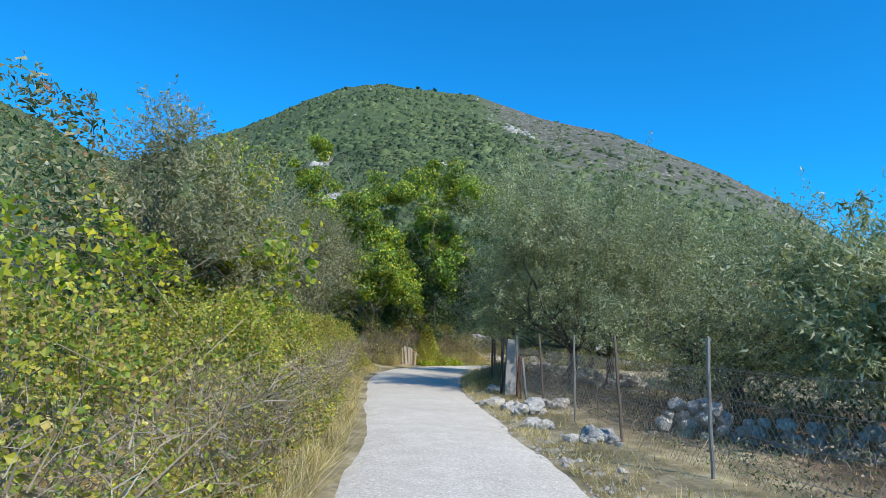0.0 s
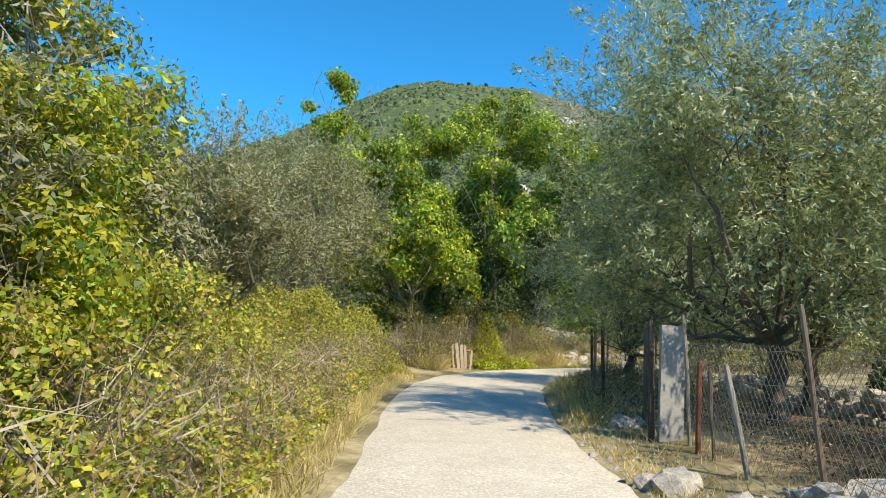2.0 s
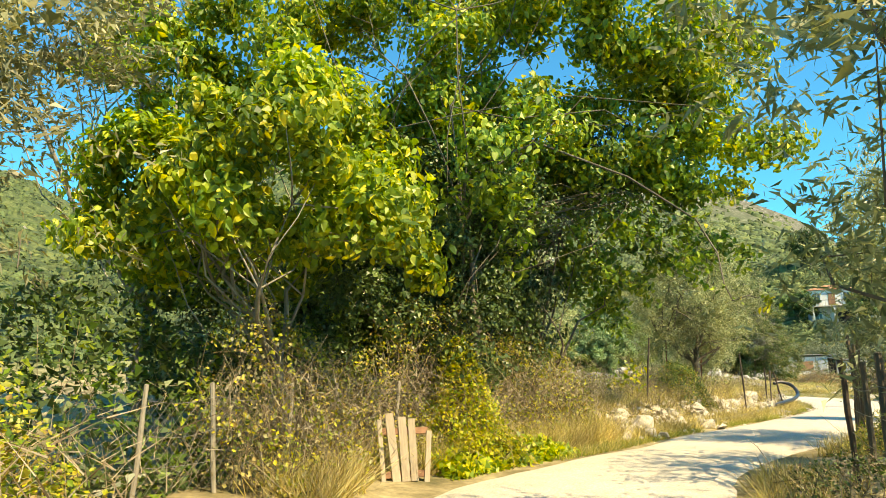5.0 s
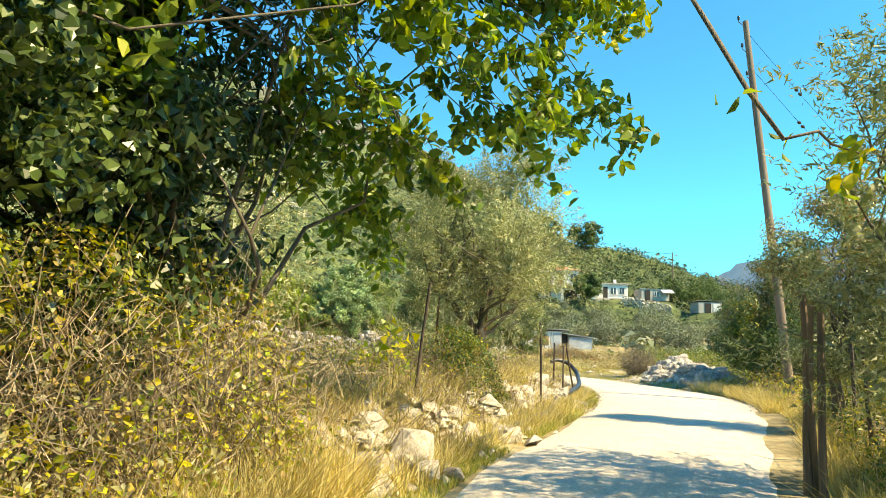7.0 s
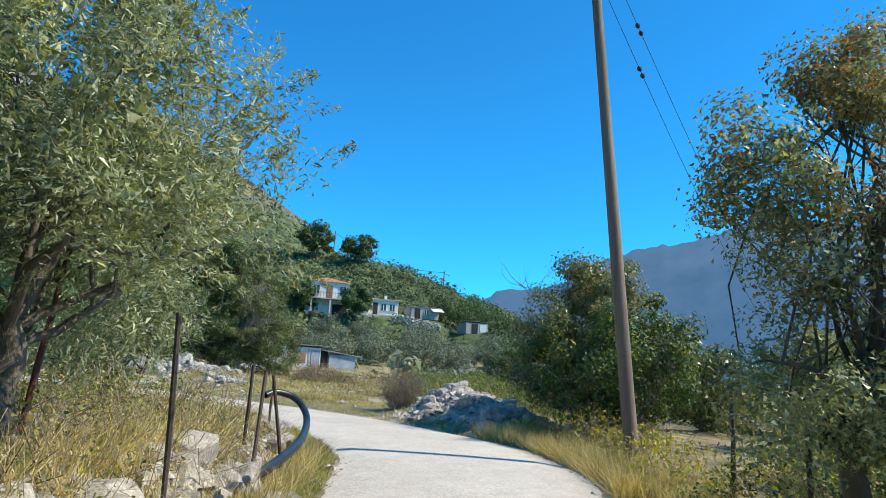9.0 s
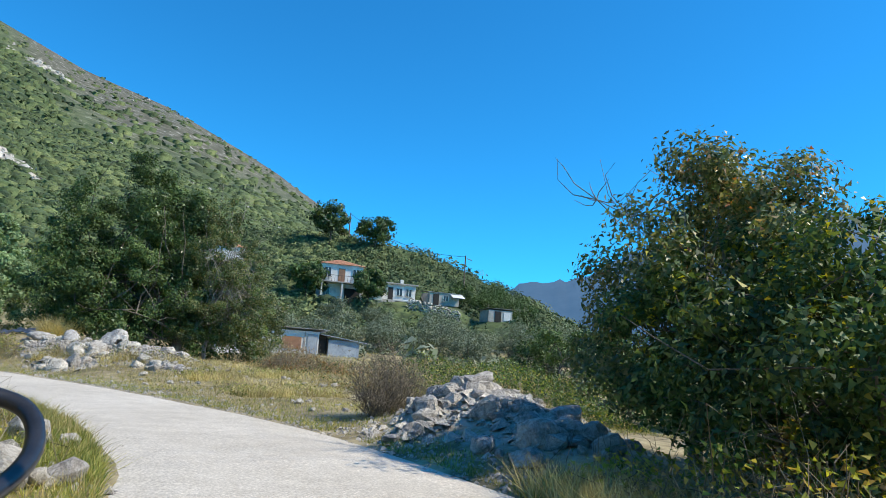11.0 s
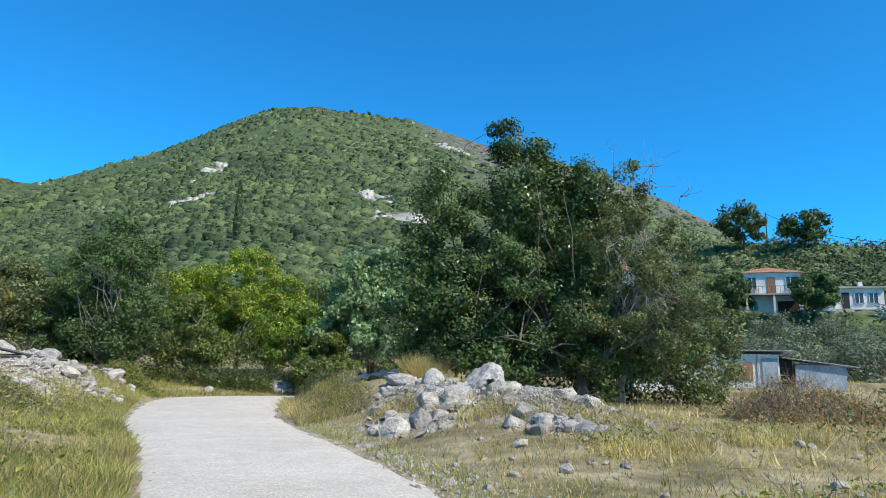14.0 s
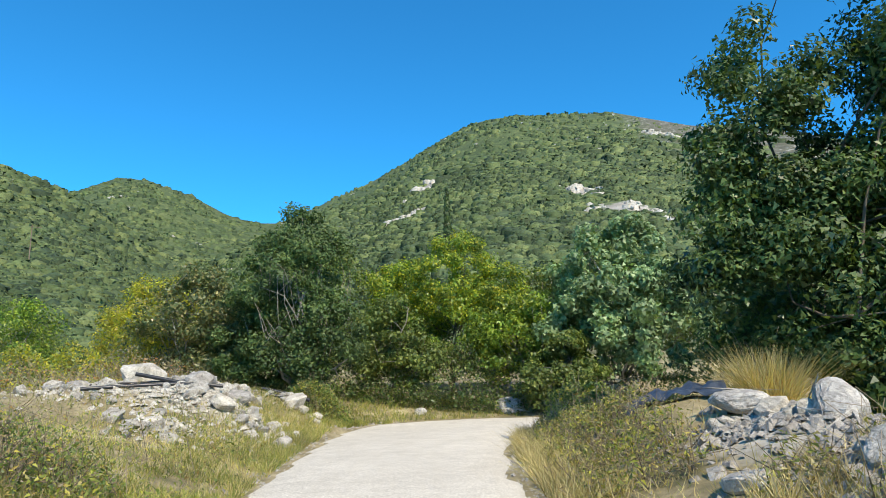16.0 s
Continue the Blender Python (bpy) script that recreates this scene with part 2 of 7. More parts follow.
# bare stony earth under the rubble: place and radius
BARE = [(18.3, 72.6, 1.9), (19.7, 70.8, 1.7), (17.1, 75.2, 1.4), (17.0, 71.3, 1.2), (4.6, 80.4, 1.5), (3.4, 82.6, 1.5), (20.3, 54.6, 1.5), (20.4, 52.6, 1.4)]

SCARS = [(21, 221, 5.5), (-51, 293, 4.5), (-78, 416, 7), (-4.5, 408, 5), (10, 261, 4.5), (72, 694, 13), (-99, 486, 6)]
LITTER = [(5.6, 12.4, 2.6), (5.4, 16.6, 3.0), (6.4, 21.0, 3.6), (9.5, 13.5, 3.4), (10.0, 18.5, 3.8), (4.9, 26.0, 3.0), (7.0, 8.2, 2.6)]


def ground_mat():
    """Dry soil and stubble near the lane, scrub and bare limestone on the slopes."""
    m, t, p = nodes_of("dry_ground")
    pos = t.nodes.new("ShaderNodeNewGeometry").outputs["Position"]
    sep = t.nodes.new("ShaderNodeSeparateXYZ")
    t.links.new(pos, sep.inputs[0])
    fine, mid = noise_tex(t, 9, 5, 0.7), noise_tex(t, 0.8, 5, 0.65)
    soil = ramp(t, mid, [(0.34, (0.11, 0.1, 0.045)), (0.5, (0.26, 0.21, 0.115)), (0.64, (0.42, 0.36, 0.22))])
    soil = mix(t, 0.6, soil, ramp(t, fine, [(0.3, (0.45, 0.45, 0.42)), (0.68, (1.35, 1.32, 1.25))]), "MULTIPLY")
    pale = ramp(t, mid, [(0.35, (0.3, 0.265, 0.21)), (0.65, (0.55, 0.51, 0.44))])
    litter = ramp(t, mid, [(0.36, (0.075, 0.05, 0.03)), (0.5, (0.15, 0.098, 0.058)), (0.64, (0.26, 0.175, 0.105))])
    litter = mix(t, 0.7, litter, ramp(t, fine, [(0.36, (0.45, 0.45, 0.45)), (0.64, (1.4, 1.35, 1.3))]), "MULTIPLY")
    for cx, cy, r, patch_col in [(*b, pale) for b in BARE] + [(*b, litter) for b in LITTER]:
        off = t.nodes.new("ShaderNodeVectorMath")
        off.operation = "DISTANCE"
        flat = t.nodes.new("ShaderNodeVectorMath")
        flat.operation = "MULTIPLY"
        flat.inputs[1].default_value = (1, 1, 0)
        t.links.new(pos, flat.inputs[0])
        t.links.new(flat.outputs[0], off.inputs[0])
        off.inputs[1].default_value = (cx, cy, 0)
        frayed = t.nodes.new("ShaderNodeMath")
        frayed.operation = "MULTIPLY_ADD"
        t.links.new(noise_tex(t, 2.5, 4, 0.7), frayed.inputs[0])
        frayed.inputs[1].default_value = r * 1.2
        t.links.new(off.outputs["Value"], frayed.inputs[2])
        inside = t.nodes.new("ShaderNodeMapRange")
        inside.inputs["From Min"].default_value, inside.inputs["From Max"].default_value = r * 1.7, r * 1.3
        t.links.new(frayed.outputs[0], inside.inputs["Value"])
        soil = mix(t, inside.outputs[0], soil, patch_col)
    s1, s2, s3 = noise_tex(t, 0.012, 6, 0.65), noise_tex(t, 0.13, 7, 0.75), noise_tex(t, 0.02, 7, 0.72, distortion=0.6)
    scrub = ramp(t, s2, [(0.38, (0.042, 0.066, 0.026)), (0.5, (0.072, 0.104, 0.038)), (0.62, (0.12, 0.148, 0.056))])
    scrub = mix(t, 0.5, scrub, ramp(t, s1, [(0.35, (0.6, 0.7, 0.6)), (0.65, (1.3, 1.2, 1.0))]), "MULTIPLY")
    scrub = mix(t, 0.7, scrub, ramp(t, noise_tex(t, 0.55, 5, 0.75), [(0.38, (0.4, 0.42, 0.4)), (0.6, (1.35, 1.35, 1.3))]), "MULTIPLY")
    rock = ramp(t, noise_tex(t, 0.15, 5, 0.7), [(0.3, (0.22, 0.2, 0.17)), (0.7, (0.44, 0.4, 0.35))])
    bare = ramp(t, s3, [(0.66, (0, 0, 0)), (0.69, (1, 1, 1))])
    # scree and bare rock scars on the mountainside: place and radius
    for cx, cy, r in SCARS:
        vd = t.nodes.new("ShaderNodeVectorMath")
        vd.operation = "DISTANCE"
        fl = t.nodes.new("ShaderNodeVectorMath")
        fl.operation = "MULTIPLY"
        fl.inputs[1].default_value = (0.75, 0.45, 0)
        t.links.new(pos, fl.inputs[0])
        t.links.new(fl.outputs[0], vd.inputs[0])
        vd.inputs[1].default_value = (cx * 0.75, cy * 0.45, 0)
        ma = t.nodes.new("ShaderNodeMath")
        ma.operation = "MULTIPLY_ADD"
        t.links.new(s2, ma.inputs[0])
        ma.inputs[1].default_value = r * 3.2
        t.links.new(vd.outputs["Value"], ma.inputs[2])
        near = t.nodes.new("ShaderNodeMapRange")
        near.inputs["From Min"].default_value, near.inputs["From Max"].default_value = r * 2.45, r * 2.2
        t.links.new(ma.outputs[0], near.inputs["Value"])
        mx = t.nodes.new("ShaderNodeMath")
        mx.operation = "MAXIMUM"
        t.links.new(bare, mx.inputs[0])
        t.links.new(near.outputs[0], mx.inputs[1])
        bare = mx.outputs[0]
    slope = mix(t, bare, scrub, rock)
    # browner, balder tops on the eastern shoulder
    mr = t.nodes.new("ShaderNodeMapRange")
    mr.inputs["From Min"].default_value, mr.inputs["From Max"].default_value = 40, 110
    t.links.new(sep.outputs["X"], mr.inputs["Value"])
    heath = ramp(t, s2, [(0.36, (0.055, 0.052, 0.034)), (0.5, (0.1, 0.098, 0.065)), (0.58, (0.17, 0.162, 0.125)), (0.64, (0.42, 0.4, 0.36))])
    mh = t.nodes.new("ShaderNodeMapRange")
    mh.inputs["From Min"].default_value, mh.inputs["From Max"].default_value = 85, 150
    t.links.new(sep.outputs["Z"], mh.inputs["Value"])
    mm = t.nodes.new("ShaderNodeMath")
    mm.operation = "MULTIPLY"
    t.links.new(mr.outputs[0], mm.inputs[0])
    t.links.new(mh.outputs[0], mm.inputs[1])
    slope = mix(t, mm.outputs[0], slope, heath)
    far = t.nodes.new("ShaderNodeMapRange")
    far.inputs["From Min"].default_value, far.inputs["From Max"].default_value = 1.6, 5.0
    t.links.new(sep.outputs["Z"], far.inputs["Value"])
    t.links.new(mix(t, far.outputs[0], soil, slope), p.inputs["Base Color"])
    p.inputs["Roughness"].default_value = 0.95
    bump(t, p, fine, 0.5, 0.03)
    return m


ROAD, GROUND = road_mat(), ground_mat()

# ---- mesh helpers ----
def mesh_of(name, verts, faces, material, smooth=False):
    """A mesh from arrays; faces all have the same number of corners."""
    verts, faces = np.asarray(verts, np.float32).reshape(-1, 3), np.asarray(faces, np.int32)
    k = faces.shape[1]
    me = bpy.data.meshes.new(name)
    me.vertices.add(len(verts))
    me.vertices.foreach_set("co", verts.ravel())
    me.loops.add(faces.size)
    me.loops.foreach_set("vertex_index", faces.ravel())
    me.polygons.add(len(faces))
    me.polygons.foreach_set("loop_start", np.arange(0, faces.size, k, dtype=np.int32))
    me.polygons.foreach_set("loop_total", np.full(len(faces), k, np.int32))
    me.polygons.foreach_set("use_smooth", np.full(len(faces), smooth))
    me.materials.append(material)
    me.update(calc_edges=True)
    return me


def bm_mesh(name, bm, material, smooth=False):
    me = bpy.data.meshes.new(name)
    for f in bm.faces:
        f.smooth = smooth
    bm.to_mesh(me)
    bm.free()
    me.materials.append(material)
    return me


def thing(name, at, label, category, group="", kind="", turn=0.0):
    ob = new(name)
    ob.empty_display_size = 0.2
    ob.matrix_basis = pose(*at, 0, 0, turn)
    return tagged(ob, label, category, group, kind)


def part(name, mesh, parent, label="", m=None):
    ob = new(name, mesh)
    ob.parent = parent
    if m is not None:
        ob.matrix_basis = m
    return tagged(ob, label) if label else ob


def box_bm(size, at=(0, 0, 0), bevel=0.0, bm=None):
    bm = bm or bmesh.new()
    made = bmesh.ops.create_cube(bm, size=1, matrix=Matrix.Translation(at) @ Matrix.Diagonal((*size, 1)))
    if bevel:
        edges = list({e for v in made["verts"] for e in v.link_edges})
        bmesh.ops.bevel(bm, geom=edges, offset=bevel, segments=2, affect="EDGES", profile=0.7)
    return bm


def tubes(runs, sides=6):
    """Verts and quads of tapered tubes; runs: (points n x 3, radii n)."""
    vs, fs, base = [], [], 0
    ang = np.linspace(0, 2 * np.pi, sides, endpoint=False)
    for pts, rad in runs:
        pts, rad = np.asarray(pts, float), np.asarray(rad, float)
        d = np.gradient(pts, axis=0)
        d /= np.linalg.norm(d, axis=1, keepdims=True) + 1e-9
        ref = np.where(np.abs(d[:, 2:3]) > 0.9, np.array([[1.0, 0, 0]]), np.array([[0, 0, 1.0]]))
        u = np.cross(d, ref)
        u /= np.linalg.norm(u, axis=1, keepdims=True) + 1e-9
        w = np.cross(d, u)
        ring = pts[:, None] + rad[:, None, None] * (np.cos(ang)[None, :, None] * u[:, None] + np.sin(ang)[None, :, None] * w[:, None])
        vs.append(ring.reshape(-1, 3))
        n = len(pts)
        i, j = np.meshgrid(np.arange(n - 1), np.arange(sides), indexing="ij")
        a, b = i * sides + j, i * sides + (j + 1) % sides
        fs.append((np.stack([a, b, b + sides, a + sides], -1).reshape(-1, 4)) + base)
        base += n * sides
    return np.concatenate(vs), np.concatenate(fs)


def bent(rng, a, b, sag=0.15, n=6):
    """A crooked line from a to b."""
    a, b = np.asarray(a, float), np.asarray(b, float)
    t = np.linspace(0, 1, n)[:, None]
    off = rng.normal(0, 1, 3) * np.linalg.norm(b - a) * sag
    wob = rng.normal(0, 0.03, (n, 3)) * np.linalg.norm(b - a) * np.sin(np.pi * t)
    return a + (b - a) * t + off * np.sin(np.pi * t) + wob


def leaves(rng, pos, out, length, width, spread=0.8, up=0.25, droop=0.0, oval=False, tri=False, along_twig=None):
    """Folded four-cornered leaves at pos, six-cornered oval ones or slim three-cornered ones, facing roughly along out; along_twig: the way each one points."""
    n = len(pos)
    nor = out * 0.9 + rng.normal(0, spread * 0.62, (n, 3)) + np.array([0, 0, up])
    nor /= np.linalg.norm(nor, axis=1, keepdims=True) + 1e-9
    ax = (rng.normal(0, 1, (n, 3)) if along_twig is None else along_twig) - np.array([0, 0, droop])
    ax = ax - nor * (ax * nor).sum(1, keepdims=True)
    ax /= np.linalg.norm(ax, axis=1, keepdims=True) + 1e-9
    side = np.cross(nor, ax)
    s = rng.uniform(0.6, 1.35, (n, 1))
    le, wi = length * s, width * s * rng.uniform(0.8, 1.2, (n, 1))
    if oval:
        fold = nor * wi * 0.13
        v = np.stack([pos - ax * le * 0.5, pos + side * wi * 0.42 + fold - ax * le * 0.2, pos + side * wi * 0.46 + fold + ax * le * 0.16, pos + ax * le * 0.5 - nor * le * 0.1,
                      pos - side * wi * 0.46 + fold + ax * le * 0.16, pos - side * wi * 0.42 + fold - ax * le * 0.2], 1)
        return v.reshape(-1, 3), np.arange(n * 6).reshape(-1, 6)
    if tri:
        v = np.stack([pos - ax * le * 0.5 - side * wi * 0.3, pos - ax * le * 0.2 + side * wi * 0.65, pos + ax * le * 0.6 - side * wi * 0.1], 1)
        return v.reshape(-1, 3), np.arange(n * 3).reshape(-1, 3)
    v = np.stack([pos - ax * le * 0.5, pos + side * wi * 0.5 + nor * wi * 0.12 - ax * le * 0.05, pos + ax * le * 0.5,
                  pos - side * wi * 0.5 + nor * wi * 0.12 - ax * le * 0.05], 1)
    return v.reshape(-1, 3), np.arange(n * 4).reshape(-1, 4)


def clumps(rng, blobs, m):
    """m clump centres spread over the outer parts of ellipsoids (x, y, z, rx, ry, rz)."""
    b = np.array(blobs, float)
    w = b[:, 3] * b[:, 4] + b[:, 4] * b[:, 5]
    k = rng.choice(len(b), m, p=w / w.sum())
    d = rng.normal(0, 1, (m, 3))
    d /= np.linalg.norm(d, axis=1, keepdims=True)
    r = rng.uniform(0.3, 1.0, (m, 1)) ** 0.5
    return b[k, :3] + d * r * b[k, 3:], d * r


def spray(rng, centres, dirs, n, radius, flat=0.8):
    """n leaf places on the skins of loose balls round the centres."""
    k = rng.integers(0, len(centres), n)
    way = rng.normal(0, 1, (n, 3))
    way /= np.linalg.norm(way, axis=1, keepdims=True) + 1e-9
    off = way * (radius * rng.uniform(0.45, 1.2, n) ** 0.8 * rng.uniform(0.6, 1.35, len(centres))[k])[:, None] * np.array([1, 1, flat])
    return centres[k] + off, dirs[k] * 0.45 + way * 0.8


def tufts(rng, centres, dirs, n, radius, each=5):
    """n leaf places along upswept shoots that spring from the centres, and the way each leaf points."""
    m = len(centres) * each
    home = np.repeat(np.arange(len(centres)), each)
    a = dirs[home] * 0.8 + np.array([0, 0, 0.5]) + rng.normal(0, 0.5, (m, 3))
    a /= np.linalg.norm(a, axis=1, keepdims=True)
    foot = centres[home] + rng.normal(0, 0.45, (m, 3)) * radius
    k, u = rng.integers(0, m, n), rng.uniform(0, 1, n)
    pos = foot[k] + a[k] * (u * radius * 1.5 * rng.uniform(0.5, 1.3, m)[k])[:, None] + rng.normal(0, 0.2, (n, 3)) * radius * (1.15 - u)[:, None]
    return pos, dirs[home][k] * 0.5 + rng.normal(0, 0.35, (n, 3)), a[k] + rng.normal(0, 0.45, (n, 3))


# ---- the lie of the land ----
LEFT = np.array([(-0.2, -40), (-0.4, -8), (-0.6, 0), (-0.95, 6.5), (-1.35, 12.2), (-1.85, 16.5), (-2.25, 21), (-2.55, 25), (-2.4, 28.6), (-1.8, 31.4), (-0.8, 33.4), (0.2, 34.7),
                 (2.3, 36.9), (4.9, 40.2), (8.1, 43.4), (11.1, 46.9), (13.0, 49.6), (14.1, 53.2), (14.5, 57), (14.2, 61.3), (13.4, 64.5), (11.6, 69.6), (9.8, 73.6),
                 (7.8, 79.8), (6.0, 86.5), (6.5, 89.6), (8.6, 91.8), (14, 92.8), (40, 95)])
RIGHT = np.array([(2.6, -40), (2.2, -8), (2.0, 0), (1.75, 6.5), (1.35, 12), (1.05, 16), (0.75, 20), (0.75, 22.5), (1.15, 27.5), (2.0, 31), (3.4, 33.8), (5.0, 35.7),
                  (6.9, 37.5), (10.2, 40.6), (12.7, 43.0), (15.7, 46.1), (17.4, 49.2), (18.1, 53), (18.2, 57), (17.3, 62.8), (16.4, 66.5), (15.2, 70.3), (13.9, 74),
                  (12.7, 79.5), (12.0, 84.5), (12.6, 87.2), (14.4, 88.6), (18, 89.3), (40, 91)])


def resample(p, n, rounds=12):
    """n points evenly along a smoothed line."""
    t = np.r_[0, np.cumsum(np.linalg.norm(np.diff(p, axis=0), axis=1))]
    s = np.linspace(0, t[-1], n)
    q = np.stack([np.interp(s, t, p[:, c]) for c in range(2)], 1)
    for _ in range(rounds):
        q[1:-1] = (q[:-2] + 2 * q[1:-1] + q[2:]) / 4
    return q


def distance_to(px, py, line):
    """Distance to a polyline, the side (+ to its left) and the share along it."""
    best, side, share = np.full(px.shape, 1e9), np.zeros(px.shape), np.zeros(px.shape)
    n = len(line) - 1
    for i in range(n):
        (ax, ay), (bx, by) = line[i][:2], line[i + 1][:2]
        dx, dy = bx - ax, by - ay
        t = np.clip(((px - ax) * dx + (py - ay) * dy) / (dx * dx + dy * dy + 1e-9), 0, 1)
        qx, qy = px - ax - t * dx, py - ay - t * dy
        d = np.hypot(qx, qy)
        m = d < best
        best, share = np.where(m, d, best), np.where(m, (i + t) / n, share)
        side = np.where(m, np.sign(dx * qy - dy * qx), side)
    return best, side, share


def wave(x, y, s, seed=0.0):
    return (np.sin(x / s + 1.3 * np.sin(y / s * 0.7 + seed) + seed * 2.1) + np.sin(y / s * 1.17 + 1.7 * np.sin(x / s * 0.6 + seed * 1.7)) + np.sin((x + y) / s * 0.53 + seed)) / 3


# slopes round the bend: bearing and steepness of each skyline, its distance, and where the slope begins
MOUNTS = [
    ([(34, 0.19), (31, 0.21), (25.7, 0.255), (19.7, 0.303), (13.8, 0.366), (9.6, 0.398), (6.8, 0.409), (3.3, 0.406), (-1.6, 0.4), (-7.9, 0.36), (-15.8, 0.325), (-21.4, 0.279), (-27.2, 0.226), (-34, 0.13), (-44, 0.0)], 1200, 62),
    ([(80, 0.36), (62, 0.35), (54, 0.325), (49.9, 0.3), (48.2, 0.288), (46, 0.274), (43.3, 0.262), (40, 0.232), (36, 0.16), (29, 0.0)], 560, 75),
    ([(52, 0.0), (48, 0.2), (43.3, 0.264), (41.4, 0.282), (40, 0.29), (38.6, 0.294), (37.1, 0.287), (35.3, 0.276), (32.5, 0.25), (30.5, 0.237), (28.6, 0.233), (25, 0.2), (14, 0.0)], 950, 280),
]
KNOLL = np.array([(30, 260, 36), (52, 200, 28), (66, 172, 24), (76, 163, 24), (84, 157, 23.5), (92, 151, 21.7), (100, 145, 18), (106, 140, 15), (118, 132, 8.5), (132, 122, 2)])
LEFT_LINE, RIGHT_LINE = resample(LEFT, 200, 3), resample(RIGHT, 200, 3)


# heaps that the rubble lies on: place, spread, height
HEAPS = [(20.3, 55.0, 1.1, 0.6), (21.8, 55.9, 1.3, 0.55), (23.6, 57.2, 1.4, 0.5), (25.4, 58.6, 1.4, 0.45), (20.8, 53.4, 1.2, 0.4), (20.2, 51.8, 1.1, 0.2), (18.4, 72.6, 1.7, 0.45), (20.0, 71.0, 1.4, 0.3),
         (17.2, 75.2, 1.5, 0.5), (15.7, 77.7, 1.5, 0.7), (17.3, 78.4, 1.4, 0.4), (34.5, 90, 7.0, 0.55), (3.0, 83.6, 2.6, 0.8), (4.0, 80.0, 2.3, 0.7), (5.2, 84.3, 1.2, 0.5), (5.1, 80.9, 1.0, 0.3)]


def relief(x, y):
    """The ground as it is laid out."""
    x, y = np.asarray(x, float), np.asarray(y, float)
    dl, sl, ul = distance_to(x, y, LEFT_LINE)
    dr, sr, ur = distance_to(x, y, RIGHT_LINE)
    on = (sl <= 0) & (sr >= 0)
    left, right = (sl > 0) & ~on, (sr < 0) & ~on
    h = np.zeros(x.shape)
    # left: low bank, a walled terrace along the bend, a stony rise further on
    terrace = np.clip((y - 37) / 3, 0, 1) * np.clip((53 - y) / 4, 0, 1)
    late = np.clip((y - 66) / 8, 0, 1)
    hl = 0.16 * np.clip(dl / 2, 0, 1) + terrace * (0.5 * np.clip((dl - 0.9) / 0.5, 0, 1) + 0.5 * np.clip((dl - 1.4) / 6, 0, 1)) + late * np.clip((dl - 0.8) / 5.5, 0, 1) * 1.1
    hr = 0.1 * np.clip(dr / 1.5, 0, 1) + 0.35 * np.clip((y - 66) / 5, 0, 1) * np.clip((dr - 0.6) / 2.5, 0, 1) - 0.4 * np.clip((dr - 4) / 12, 0, 1) * np.clip((64 - y) / 8, 0, 1)
    h = np.where(left, hl, h)
    h = np.where(right, hr, h)
    near = np.clip(np.minimum(dl, dr) - 1, 0, 3) / 3 * ~on
    h = h + near * (0.07 * wave(x, y, 0.9) + 0.12 * wave(x, y, 3.1, 1.0))
    for cx, cy, sp, hi in HEAPS:
        h = h + hi * np.exp(-((x - cx) ** 2 + (y - cy) ** 2) / sp ** 2) * ~on
    h = np.where(on, -0.04, h - 0.03)
    dx, dy = x - 16, y - 55
    r, az = np.hypot(dx, dy), np.degrees(np.arctan2(-dx, dy))
    for table, R, r0 in MOUNTS:
        t = np.array(table)[::-1]
        e = np.interp(az, t[:, 0], t[:, 1], left=0, right=0)
        f = np.where(r < R, np.clip((r - r0) / (R - r0), 0, 1), np.clip(1 - (r - R) / (0.8 * R), 0, 1))
        rough = (0.07 * wave(x, y, R * 0.06, 2.0) + 0.05 * wave(x, y, R * 0.033, 3.0) - 0.05) * np.clip((1 - f) * 4, 0.03, 1) * np.clip(f * 8, 0, 1)
        h = h + np.maximum(0, e * R * f ** 1.02 * (1 + rough) - h) * (f > 0)
    d, _, u = distance_to(x, y, KNOLL)
    top = np.interp(u * (len(KNOLL) - 1), np.arange(len(KNOLL)), KNOLL[:, 2])
    rise = np.clip(1 - d / 72, 0, 1) ** 1.8
    h = h + np.maximum(0, top * rise * (1 + 0.08 * wave(x, y, 6, 2.0) * (1 - rise)) - h) * (rise > 0)
    # levelled ground under the houses
    for cx, cy, sp, z0 in [(64.5, 136.5, 5.5, 8.5), (70.5, 129.5, 5.0, 9.2), (76.5, 125.5, 4.5, 9.0), (80.8, 116.6, 4.0, 7.1)]:
        w = np.clip(1.6 - np.hypot(x - cx, y - cy) / sp, 0, 1)
        h = h + (z0 - h) * w
    return h


gx = np.r_[-24 - np.geomspace(950, 5200, 14)[::-1], -24 - np.geomspace(1, 900, 92)[::-1], np.linspace(-24, 44, 125), np.linspace(45.5, 92, 28), 92 + np.geomspace(3, 5200, 48)]
gy = np.r_[-10 - np.geomspace(1, 5200, 30)[::-1], np.linspace(-10, 108, 175), np.linspace(109.5, 142, 20), 142 + np.geomspace(3, 1150, 92), 142 + np.geomspace(1230, 5200, 16)]
GX, GY = np.meshgrid(gx, gy)
GZ = relief(GX, GY)
ni, nj = GX.shape
ii, jj = np.meshgrid(np.arange(ni - 1), np.arange(nj - 1), indexing="ij")
q = ii * nj + jj
ground = new("ground", mesh_of("ground", np.stack([GX, GY, GZ], -1), np.stack([q, q + 1, q + nj + 1, q + nj], -1).reshape(-1, 4), GROUND, True))
tagged(ground, "dry stubbly ground rising to scrub-covered limestone slopes", "ground", kind="structure")


